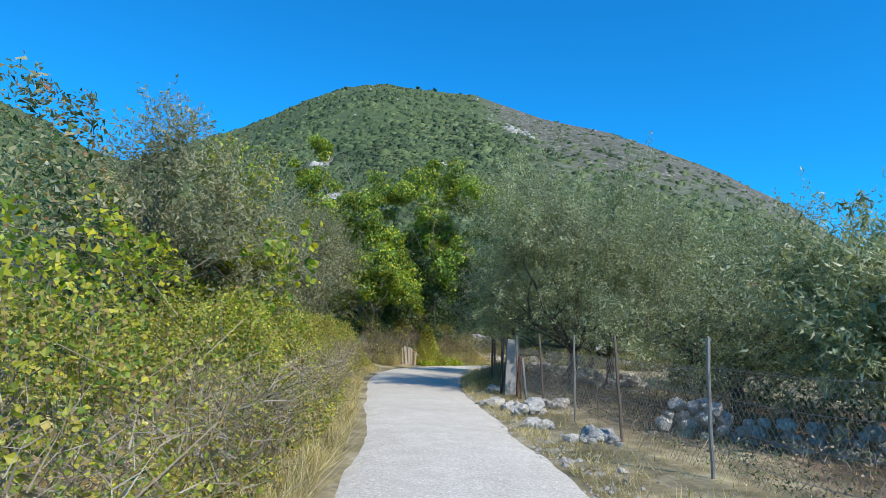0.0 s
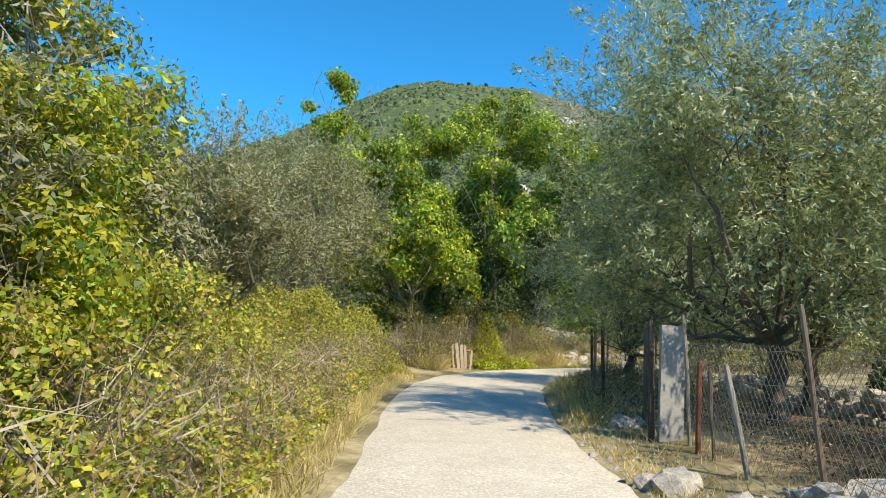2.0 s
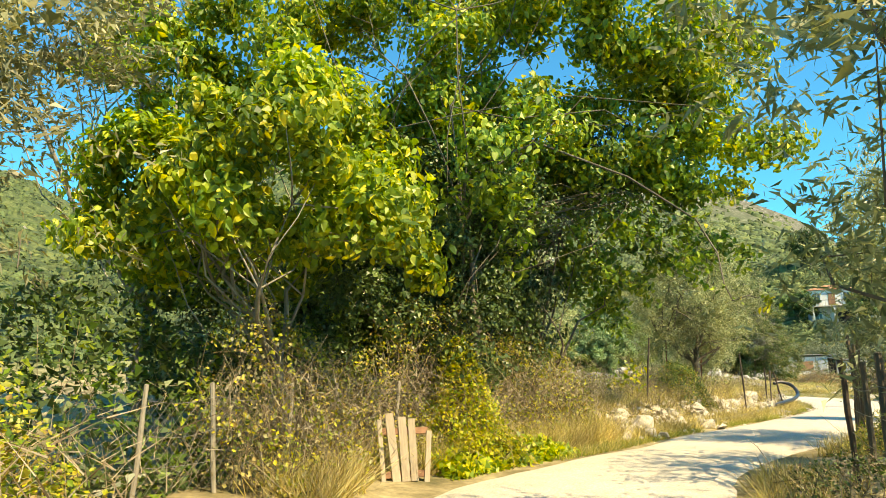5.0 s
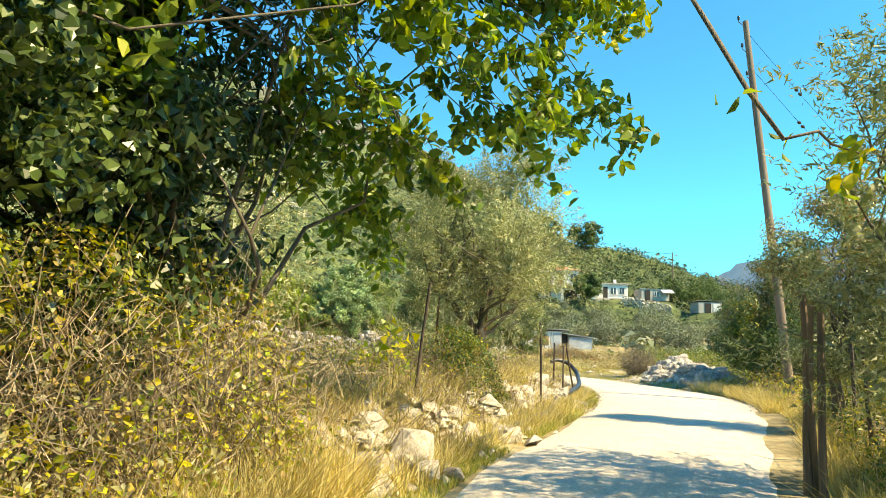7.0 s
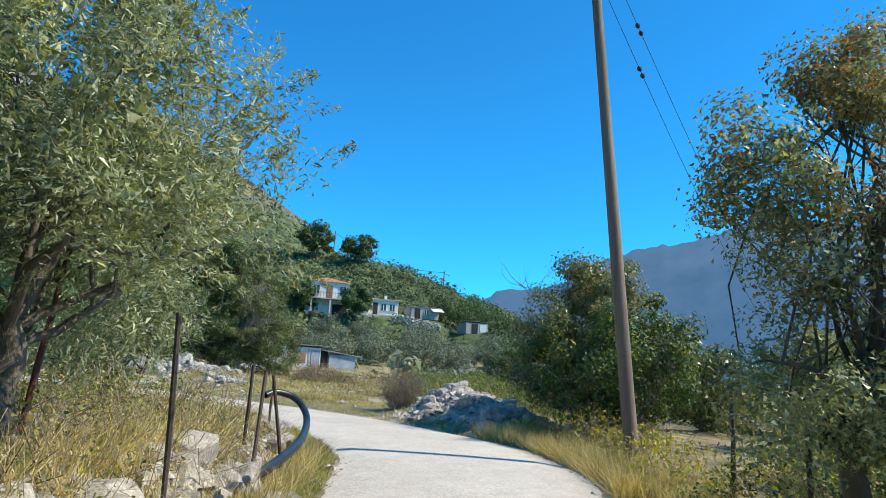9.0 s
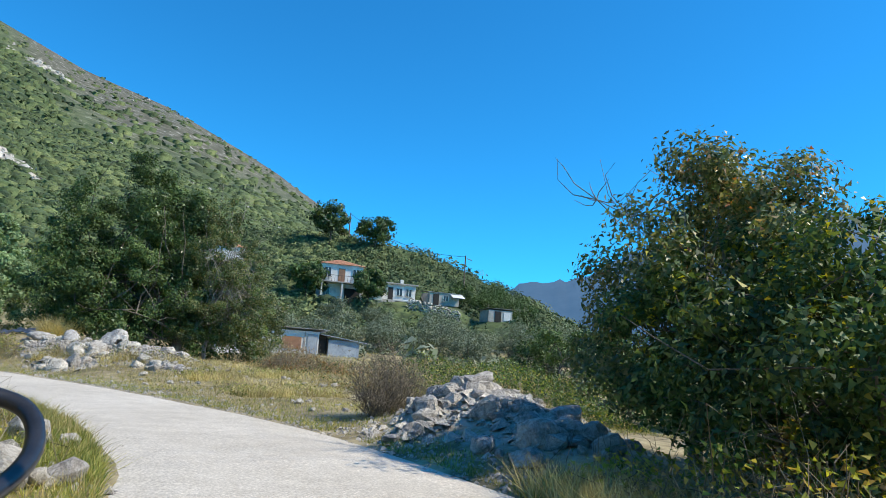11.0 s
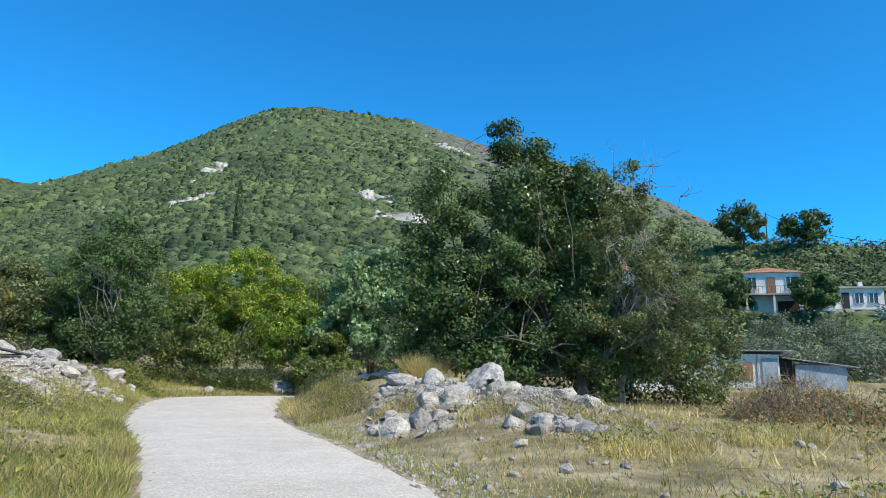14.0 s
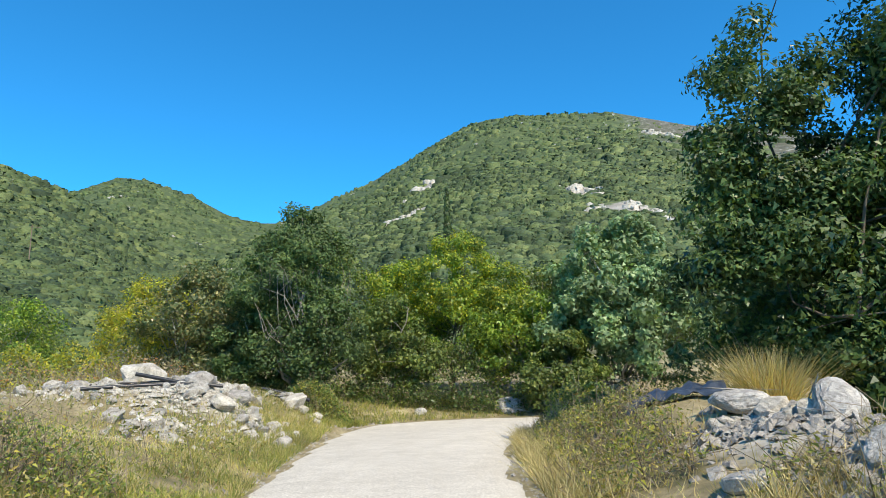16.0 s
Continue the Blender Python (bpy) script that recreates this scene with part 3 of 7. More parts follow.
def height(x, y):
    """Height of the ground sheet."""
    x, y = np.asarray(x, float), np.asarray(y, float)
    i, j = np.clip(np.searchsorted(gy, y) - 1, 0, ni - 2), np.clip(np.searchsorted(gx, x) - 1, 0, nj - 2)
    u, v = (x - gx[j]) / (gx[j + 1] - gx[j]), (y - gy[i]) / (gy[i + 1] - gy[i])
    return (GZ[i, j] * (1 - u) + GZ[i, j + 1] * u) * (1 - v) + (GZ[i + 1, j] * (1 - u) + GZ[i + 1, j + 1] * u) * v


def zat(x, y):
    return float(height(np.array([x]), np.array([y]))[0])


# lane: a pale strip with ragged edges, slightly crowned
N = 420
le, re = resample(LEFT, N), resample(RIGHT, N)
rng = np.random.default_rng(3)
rag = np.stack([np.convolve(rng.normal(0, 1, N + 8), np.ones(5) / 5, "same")[4:-4] for _ in range(2)])
across = np.linspace(0, 1, 9)
dirv = (re - le) / np.linalg.norm(re - le, axis=1, keepdims=True)
le2, re2 = le + dirv * rag[0][:, None] * 0.16, re + dirv * rag[1][:, None] * 0.16
xy = le2[:, None] + (re2 - le2)[:, None] * across[None, :, None]
crown = 0.03 * (1 - (2 * across - 1) ** 2)[None, :] + 0.005 * wave(xy[..., 0], xy[..., 1], 1.9) - np.where(np.abs(2 * across - 1) > 0.99, 0.05, 0)[None, :]
ii, jj = np.meshgrid(np.arange(N - 1), np.arange(8), indexing="ij")
q = ii * 9 + jj
road = new("road", mesh_of("road", np.concatenate([xy, crown[..., None]], -1), np.stack([q, q + 1, q + 10, q + 9], -1).reshape(-1, 4), ROAD, True))
tagged(road, "pale sun-bleached concrete lane with ragged gravelly edges", "road", kind="structure")

# far range beyond the valley, with distance haze painted as a blue glow
FAR = [(-36, 0.02), (-41, 0.07), (-45.6, 0.118), (-49.5, 0.126), (-51.3, 0.136), (-54.3, 0.168), (-57.9, 0.19), (-61.8, 0.2), (-66, 0.223), (-70, 0.226), (-78, 0.2), (-88, 0.22), (-98, 0.16), (-110, 0.1)]
a = np.linspace(-110, -36, 150)
e = np.interp(-a, [-v[0] for v in FAR], [v[1] for v in FAR])
e = e + 0.0018 * np.interp(np.arange(150), np.arange(0, 150, 1.0), rng.normal(0, 1, 150)) * (e > 0.05)
rows = []
for k, (d, s) in enumerate([(3000, -0.03), (3300, 0.35), (3700, 0.7), (4100, 1.0), (4500, 0.6)]):
    ee = e * s if s > 0 else e * 0 + s
    wob = 1 + 0.01 * wave(a * 3, a * 0 + k * 3, 9.0)
    rows.append(np.stack([16 - d * wob * np.sin(np.radians(a)), 55 + d * wob * np.cos(np.radians(a)), ee * d], -1))
rows = np.stack(rows)
ii, jj = np.meshgrid(np.arange(4), np.arange(149), indexing="ij")
q = ii * 150 + jj
# almost black surface; the hazy blue is emitted colour, not a lamp
bm_far, tf, pf = nodes_of("far_range_haze_glow")
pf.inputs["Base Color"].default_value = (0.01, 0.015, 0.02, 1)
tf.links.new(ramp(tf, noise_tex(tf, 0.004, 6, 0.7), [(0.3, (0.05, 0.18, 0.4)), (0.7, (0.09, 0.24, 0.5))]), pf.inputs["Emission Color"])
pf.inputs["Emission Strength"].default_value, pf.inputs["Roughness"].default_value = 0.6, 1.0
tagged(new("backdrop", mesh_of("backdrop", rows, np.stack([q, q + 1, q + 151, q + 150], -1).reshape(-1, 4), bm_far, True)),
       "wooded mountain range beyond the valley, its blue haze painted as glow", "mountains", kind="structure")

# ---- trees ----
def tree(name, label, category, at, trunk_h, trunk_r, blobs, n_leaf, leaf, leaf_size, n_clump=60, clump_r=0.5, bark=None, seed=1, limbs=9, group="trees",
         extra=None, lean=(0, 0), droop=0.2, twigs=0, spread_out=0.8, bare=(), sprays=(), oval=False, tri=True, shoots=False):
    """A trunk that forks into limbs, and a crown of single leaves in loose clumps. blobs: ellipsoids (x, y, z, rx, ry, rz) from the foot."""
    rng = np.random.default_rng(seed)
    x, y = at[:2]
    z = at[2] if len(at) > 2 else zat(x, y)
    ob = thing(name, (x, y, z - 0.05), label, category, group)
    c, d = clumps(rng, blobs, n_clump)
    fork = np.array([lean[0], lean[1], trunk_h])
    trunk = bent(rng, (0, 0, -0.1), fork, 0.04, 7)
    runs = [(trunk, np.linspace(trunk_r * 1.25, trunk_r * 0.75, 7))]
    pick = rng.permutation(n_clump)[:limbs]
    tips = []
    for k in pick:
        p = bent(rng, fork - np.array([0, 0, rng.uniform(0, 0.25) * trunk_h]), c[k], 0.12, 7)
        runs.append((p, np.linspace(min(0.06, trunk_r * rng.uniform(0.28, 0.48)), 0.006, 7)))
        tips.append(p)
    for k in rng.permutation(n_clump)[:twigs]:
        src = tips[rng.integers(len(tips))]
        p = bent(rng, src[rng.integers(2, 6)], c[k] + rng.normal(0, 0.1, 3), 0.15, 5)
        runs.append((p, np.linspace(max(0.012, trunk_r * 0.14), 0.005, 5)))
    for b in bare:
        base = np.array(b, float)
        p = bent(rng, fork, base, 0.1, 8)
        runs.append((p, np.linspace(trunk_r * 0.35, 0.006, 8)))
        for _ in range(26):
            s = p[rng.integers(3, 8)]
            runs.append((bent(rng, s, s + rng.normal(0, 0.42, 3) + np.array([0, 0, 0.35]), 0.2, 4), np.linspace(0.01, 0.003, 4)))
    hang = []
    for b in sprays:
        b = np.array(b, float)
        mid = fork * 0.45 + b * 0.55 + np.array([0, 0, 1.2])
        p = np.concatenate([bent(rng, fork, mid, 0.05, 5)[:-1], bent(rng, mid, b + (0, 0, 0.25), 0.06, 6)])
        runs.append((p, np.linspace(min(0.016, trunk_r * 0.45), 0.004, len(p))))
        for j in range(12):
            at0 = p[rng.integers(len(p) - 5, len(p))]
            tip = at0 + rng.normal(0, 0.26, 3) * (1, 1, 0.3) - (0, 0, rng.uniform(0.1, 0.4))
            q = bent(rng, at0, tip, 0.1, 4)
            runs.append((q, np.linspace(0.006, 0.003, 4)))
            hang.append(q[rng.integers(0, 4, 13)] + rng.normal(0, 0.075, (13, 3)))
    part("trunk", mesh_of("trunk", *tubes(runs), bark or BARK, True), ob)
    twig = None
    if shoots:
        pos, out, twig = tufts(rng, c, d, n_leaf, clump_r)
    else:
        pos, out = spray(rng, c, d, n_leaf, clump_r)
    if hang:
        hang = np.concatenate(hang)
        pos, out = np.concatenate([pos, hang]), np.concatenate([out, rng.normal(0, 0.6, hang.shape)])
    v, f = leaves(rng, pos, out, leaf_size[0], leaf_size[1], spread_out, droop=droop, oval=oval, tri=tri, along_twig=twig)
    if tri and not oval:
        pos, out = spray(rng, c * 0.9 + c.mean(0) * 0.1, d, n_leaf // 12, clump_r * 0.5)
        v2, f2 = leaves(rng, pos, out, leaf_size[0] * 1.4, leaf_size[0] * 0.8, spread_out, tri=True)
        v, f = np.concatenate([v, v2]), np.concatenate([f, f2 + len(v)])
    part("crown", mesh_of("crown", v, f, leaf), ob)
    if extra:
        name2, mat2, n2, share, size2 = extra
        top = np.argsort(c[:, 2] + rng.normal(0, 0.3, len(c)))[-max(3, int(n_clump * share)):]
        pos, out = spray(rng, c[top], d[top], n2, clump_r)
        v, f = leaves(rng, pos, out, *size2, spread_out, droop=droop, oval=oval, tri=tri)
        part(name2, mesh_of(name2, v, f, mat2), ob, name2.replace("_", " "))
    return ob


def olive(at, h, r, n, seed, label="grey-green olive tree with a dense drooping crown", leaf=OLIVE, low=0.1, size=(0.125, 0.034), more=(), group="olive trees", name="olive_tree"):
    rng = np.random.default_rng(seed + 50)
    h, r = h * 0.9, r * 0.95
    blobs = [(0, 0, h * 0.6, r * 0.75, r * 0.75, h * 0.33)]
    for k in range(6):
        a = k * 1.05 + rng.uniform(0, 0.6)
        blobs.append((math.cos(a) * r * 0.6, math.sin(a) * r * 0.6, h * rng.uniform(low + 0.18, 0.78), r * 0.45, r * 0.45, h * 0.2))
    for k in range(5):
        a = rng.uniform(0, 6.3)
        blobs.append((math.cos(a) * r * 0.45, math.sin(a) * r * 0.45, h * rng.uniform(0.8, 0.93), r * 0.22, r * 0.22, h * 0.1))
    blobs += list(more)
    return tree(name, label, "olive tree", at, h * 0.22, 0.09 + h * 0.01, blobs, int(n * 1.15), leaf, size, 170, r * 0.24, BARK, seed, 12, group, twigs=36, shoots=True)


# olive grove behind the wire fence
for k, (x, y, h, r, n) in enumerate([(4.0, 19.9, 7.0, 3.4, 105000), (3.3, 27.3, 5.8, 2.4, 20000), (8.8, 23.5, 6.6, 3.0, 8000), (10.6, 14.0, 4.8, 2.9, 16000), (13.5, 19.5, 6.4, 3.0, 5000),
                                     (6.4, 31.5, 5.4, 2.5, 9000), (12.0, 28.5, 6.0, 2.8, 5000), (17.5, 25.0, 6.4, 3.2, 5000), (7.6, 10.4, 4.3, 2.4, 30000), (5.9, 23.0, 6.6, 2.7, 14000), (13.0, 11.5, 5.0, 3.0, 9000), (9.6, 7.4, 4.2, 2.6, 12000), (6.9, 15.4, 5.2, 2.9, 38000)]):
    olive((x, y), h, r, n, 11 + k, size=(0.08, 0.023) if k in (0, 12) else (0.125, 0.034), more=[(-1.9, 0.3, 2.5, 1.3, 1.3, 1.3), (-2.1, -0.5, 4.0, 1.0, 1.2, 1.3), (0.3, -2.5, 3.0, 1.3, 1.0, 1.0), (2.2, -1.8, 3.3, 1.3, 1.1, 1.1), (-0.9, -1.9, 2.1, 1.0, 0.8, 0.7), (0.9, -2.5, 2.1, 1.1, 0.8, 0.7), (-1.7, 1.5, 1.9, 0.9, 1.0, 0.7)] if k == 0 else [(-1.9, -0.6, 2.1, 1.2, 1.2, 0.8), (-0.3, -2.0, 2.0, 1.4, 1.0, 0.7), (-2.0, 1.2, 2.2, 1.1, 1.1, 0.7), (1.6, -1.4, 2.1, 1.2, 1.1, 0.7)] if k in (3, 12) else ())
# olives on the bramble side
olive((-5.2, 12.6), 6.2, 2.0, 26000, 31, "tall thin olive tree with dusty leaves above brambles", OLIVE_DRY, size=(0.09, 0.026))
olive((-6.4, 28.2), 7.6, 3.0, 44000, 32, "large dusty olive tree behind a bramble hedge", OLIVE_DRY, size=(0.1, 0.03))
olive((-10.2, 22.5), 6.0, 2.6, 18000, 33, "large dusty olive tree behind a bramble hedge", OLIVE_DRY)
olive((-8.2, 16.0), 5.5, 2.4, 16000, 34, "dusty olive tree behind a bramble hedge", OLIVE_DRY)
olive((-12, 30), 7.0, 3.0, 5000, 35, "dusty olive tree behind a bramble hedge", OLIVE_DRY)
olive((7.2, 45.8), 5.6, 2.25, 88000, 36, "olive tree with an open crown on a walled terrace", size=(0.066, 0.018), low=0.2, more=[(2.0, -0.3, 3.6, 0.7, 0.4, 0.4)])
olive((1.5, 47.5), 5.5, 2.4, 9000, 37, "olive tree with an open crown on a walled terrace")
olive((10.3, 54.5), 3.8, 1.7, 9000, 38, "small olive tree on a walled terrace")
olive((-3.5, 44.5), 6.5, 2.8, 8000, 39, "olive tree with an open crown on a walled terrace")

# shrubs rising from the brambles
tree("shrub_tree", "tall thin shrubby tree hung with yellowing vine", "tree", (-5.0, 15.8), 1.2, 0.07, [(0, 0, 3.4, 1.4, 1.4, 1.6), (0.4, -0.4, 4.9, 1.0, 1.0, 0.9), (-0.6, 0.3, 5.3, 0.6, 0.6, 0.7), (0.2, 0, 1.8, 1.5, 1.5, 1.2)],
     22000, OLIVE_DRY, (0.08, 0.036), 90, 0.36, BARK_PALE, 24, 10, "shrubs in the hedge", extra=("yellow_vine", VINE, 4200, 0.6, (0.095, 0.08)), twigs=40)
tree("shrub_tree", "yellow-leaved shrub rising from a bramble hedge", "tree", (-4.4, 14.3), 0.7, 0.05, [(0, 0, 2.3, 1.0, 1.0, 1.1), (0.3, -0.5, 1.6, 1.2, 1.2, 0.9), (-0.6, 0.2, 2.8, 0.5, 0.5, 0.5)],
     15000, YELLOW, (0.062, 0.042), 70, 0.32, BARK_PALE, 25, 8, "shrubs in the hedge", extra=("green_foliage", WALNUT_GREEN, 9000, 0.9, (0.062, 0.042)), twigs=30)
olive((-6.2, 21.4), 5.4, 2.4, 44000, 40, "dusty olive tree behind a bramble hedge", OLIVE_DRY, size=(0.09, 0.026))

olive((8.4, 36.2), 5.6, 1.9, 24000, 57, "olive tree beside the wire fence at the bend", size=(0.085, 0.024))

# walnut over the bend, its neighbour, and the dark evergreen below it
# yellow on the higher clumps: turning leaves, plus sunlit tips put into colour
walnut = tree("walnut_tree", "tall yellowing walnut tree overhanging the lane", "walnut tree", (-0.5, 36.2), 4.2, 0.062,
     [(-1.2, 1.2, 8.2, 3.0, 2.4, 2.4), (0.8, 1.2, 7.0, 2.8, 2.2, 2.0), (2.6, 1.6, 6.0, 2.0, 1.8, 1.3), (-2.8, 0.4, 6.0, 2.0, 1.8, 1.9), (0.6, -0.9, 5.4, 1.7, 1.2, 1.0), (4.4, 2.4, 5.8, 1.1, 1.0, 0.8), (6.3, 2.4, 6.4, 1.4, 1.2, 1.4), (5.8, 1.8, 8.4, 1.6, 1.4, 1.2),
      (0.5, 1.8, 10.3, 1.7, 1.4, 1.3), (-2.6, 1.8, 9.9, 1.5, 1.2, 1.1), (0.2, 1.2, 4.4, 2.4, 1.4, 1.2), (-2.4, 0.8, 3.8, 1.8, 1.4, 1.3), (5.4, 2.0, 6.6, 1.7, 1.5, 1.3), (4.4, 1.4, 8.0, 1.8, 1.6, 1.3), (2.3, -0.3, 9.2, 1.3, 1.1, 1.0), (3.5, -0.3, 8.4, 1.3, 1.1, 1.0), (4.2, 0.0, 9.2, 0.9, 0.9, 0.8), (1.2, 0.4, 10.2, 1.0, 0.9, 0.9), (-4.1, 0.0, 8.3, 1.3, 1.2, 1.3), (-3.8, 0.2, 6.6, 1.2, 1.1, 1.1)],
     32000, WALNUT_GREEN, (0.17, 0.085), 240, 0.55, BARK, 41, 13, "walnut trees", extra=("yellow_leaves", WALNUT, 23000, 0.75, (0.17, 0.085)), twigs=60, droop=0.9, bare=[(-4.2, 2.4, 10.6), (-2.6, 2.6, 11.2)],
     sprays=[(4.6, 2.8, 3.6), (5.3, 2.9, 3.4), (5.4, 3.1, 3.1), (6.5, 2.6, 3.8), (6.5, 2.8, 3.5), (4.0, 2.3, 2.8), (3.8, 2.2, 2.9), (5.6, 2.5, 3.7), (5.9, 2.3, 3.9), (3.6, 2.7, 3.4), (4.8, 2.5, 3.7), (4.5, 4.4, 3.3), (4.1, 5.0, 2.6), (5.0, 2.1, 3.7), (4.0, 4.8, 2.9), (4.3, 5.3, 2.7), (3.9, 4.8, 2.3), (4.3, 5.8, 2.4), (4.7, 6.3, 2.6), (4.3, 4.8, 2.9), (4.7, 4.7, 3.5), (4.4, 4.8, 3.3)], oval=True)
rngb = np.random.default_rng(411)
way = np.array([(0.9, 36.0, 5.8), (2.6, 35.8, 5.0), (3.7, 35.6, 4.1), (3.95, 35.35, 3.45), (3.84, 34.95, 2.85), (3.86, 34.76, 2.55), (4.1, 34.78, 2.66), (4.3, 34.82, 2.6), (4.5, 34.83, 2.58)]) - (-0.5, 36.2, zat(-0.5, 36.2) - 0.05)
branch = part("hanging_branch", mesh_of("hanging_branch", *tubes([(way + rngb.normal(0, 0.015, way.shape), np.linspace(0.022, 0.005, len(way)))]), BARK, True), walnut, "thin crooked drooping branch")
at = np.concatenate([way[[-1, -1, -1, -2]][rngb.integers(0, 4, 24)], way[rngb.integers(2, 5, 8)]]) + rngb.normal(0, 0.09, (32, 3)) - (0, 0, 0.06)
part("branch_leaves", mesh_of("branch_leaves", *leaves(rngb, at, rngb.normal(0, 0.6, at.shape), 0.13, 0.065, droop=0.9, oval=True), WALNUT), branch)
tree("walnut_tree", "young yellow-green walnut tree with large drooping leaves", "walnut tree", (-3.3, 33.6), 1.8, 0.1,
     [(0, 0, 4.2, 2.0, 2.0, 1.7), (1.5, -0.6, 3.4, 1.2, 1.2, 1.0), (-1.6, -0.2, 4.0, 1.3, 1.3, 1.2), (0.4, -1.4, 4.6, 1.1, 1.1, 1.0)],
     11000, WALNUT, (0.16, 0.08), 90, 0.42, BARK_PALE, 42, 12, "walnut trees", extra=("green_leaves", WALNUT_GREEN, 7000, 1.0, (0.16, 0.08)), twigs=30, droop=1.0, oval=True)
tree("walnut_tree", "slender walnut tree with gappy yellow-green shoots", "walnut tree", (-6.6, 36.6), 3.4, 0.12,
     [(0.4, 0, 5.2, 1.7, 1.6, 1.3), (-0.3, 0, 7.6, 1.5, 1.4, 1.3), (-1.1, 0, 9.8, 0.8, 0.8, 0.8), (-0.6, 0.2, 11.6, 0.6, 0.6, 0.8), (0.5, -0.2, 9.0, 0.7, 0.7, 0.7), (0.9, 0, 3.6, 1.5, 1.3, 1.0), (-1.8, 0, 10.6, 0.4, 0.4, 0.5)],
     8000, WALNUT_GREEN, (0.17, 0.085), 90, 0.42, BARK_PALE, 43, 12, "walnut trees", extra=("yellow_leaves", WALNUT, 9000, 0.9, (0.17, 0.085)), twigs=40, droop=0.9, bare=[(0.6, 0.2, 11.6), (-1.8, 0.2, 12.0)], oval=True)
tree("bay_tree", "dark glossy evergreen bay tree under the walnut", "bay tree", (1.2, 39.4), 1.0, 0.1,
     [(-1.3, 0, 3.0, 1.7, 1.7, 2.1), (0.0, 0.7, 2.9, 1.3, 1.1, 2.2), (-2.4, -0.4, 3.0, 1.7, 1.6, 2.0), (0.6, 0.4, 5.3, 1.4, 1.3, 1.1), (-1.0, 0.2, 5.2, 1.9, 1.5, 1.6), (-3.0, 0.4, 4.6, 1.8, 1.5, 1.7), (-1.1, -0.6, 1.5, 1.3, 1.2, 1.2), (-3.4, 0.4, 2.0, 1.5, 1.4, 1.7), (0.3, 0.2, 6.4, 1.9, 1.5, 1.4), (-1.8, 0.6, 6.8, 2.0, 1.5, 1.5), (2.0, 0.0, 5.9, 1.4, 1.2, 0.9)],
     60000, EVERGREEN, (0.115, 0.065), 220, 0.5, BARK, 43, 14, "trees by the bend", twigs=50, droop=0.5)
tree("ivy_thicket", "dark ivy climbing over trunks under the walnut", "ivy", (-0.6, 35.9), 1.0, 0.06,
     [(0, 0, 2.2, 1.5, 0.9, 1.2), (-0.7, 0.3, 3.6, 1.5, 1.0, 1.2), (0.5, 0.7, 3.6, 1.0, 0.8, 1.1), (0.2, 0.4, 5.0, 1.7, 1.0, 1.0), (-1.9, 0.2, 2.7, 1.4, 1.0, 1.5), (-1.4, 0.6, 5.0, 1.4, 1.0, 1.1)],
     20000, EVERGREEN, (0.085, 0.062), 130, 0.4, BARK, 48, 8, "trees by the bend", twigs=20, droop=0.5, oval=True)
tree("bay_tree", "dark glossy evergreen thicket behind a wire fence", "bay tree", (-3.8, 37.5), 0.8, 0.1,
     [(0, 0, 2.4, 2.2, 1.8, 2.0), (-2.4, 0.2, 2.8, 2.0, 1.8, 2.2), (1.8, -1.0, 2.0, 1.4, 1.2, 1.5)],
     24000, EVERGREEN, (0.11, 0.06), 90, 0.5, BARK, 44, 10, "trees by the bend", twigs=20, droop=0.5)

# by the pole and along the valley side
tree("buckthorn_tree", "bushy tree with russet tips on a dark stem beside the lane", "tree", (12.25, 41.0), 1.9, 0.1,
     [(0, 0, 3.4, 0.9, 0.9, 0.8), (-0.75, 0.4, 3.3, 0.5, 0.5, 0.6), (0.8, -0.4, 3.5, 0.6, 0.6, 0.7), (0.1, 0, 4.2, 0.5, 0.5, 0.5), (-0.3, 0.2, 2.7, 0.5, 0.5, 0.45), (0.9, -0.5, 2.7, 0.5, 0.5, 0.5), (0.6, 0, 4.5, 0.4, 0.4, 0.5), (0.2, 0, 1.9, 0.9, 0.9, 0.7), (0.9, -0.4, 1.9, 0.7, 0.7, 0.7), (-0.5, 0.3, 1.4, 0.6, 0.6, 0.5), (0.5, -0.2, 1.1, 0.8, 0.8, 0.6)],
     34000, OLIVE, (0.05, 0.027), 170, 0.27, BARK, 45, 12, "trees by the lane", extra=("russet_foliage", RUSSET, 9000, 0.35, (0.045, 0.028)), twigs=60)
tree("wild_pear_tree", "leafy wild pear tree with browning patches behind rubble", "pear tree", (21.1, 50.7), 1.2, 0.11,
     [(0.2, -0.2, 2.9, 1.9, 1.9, 1.7), (-0.7, 0.3, 2.0, 1.2, 1.2, 1.3), (1.3, -0.4, 3.5, 1.5, 1.4, 1.3), (0.3, -0.3, 4.2, 0.9, 0.9, 0.8), (0.6, -1.4, 1.8, 1.7, 1.3, 1.4), (0.4, -0.8, 0.9, 1.8, 1.6, 0.8)],
     42000, PEAR, (0.08, 0.052), 170, 0.4, BARK_PALE, 46, 14, "trees by the lane", extra=("browning_leaves", RUSSET, 1500, 0.35, (0.08, 0.05)), twigs=60, bare=[(-1.0, 1.1, 3.9)])
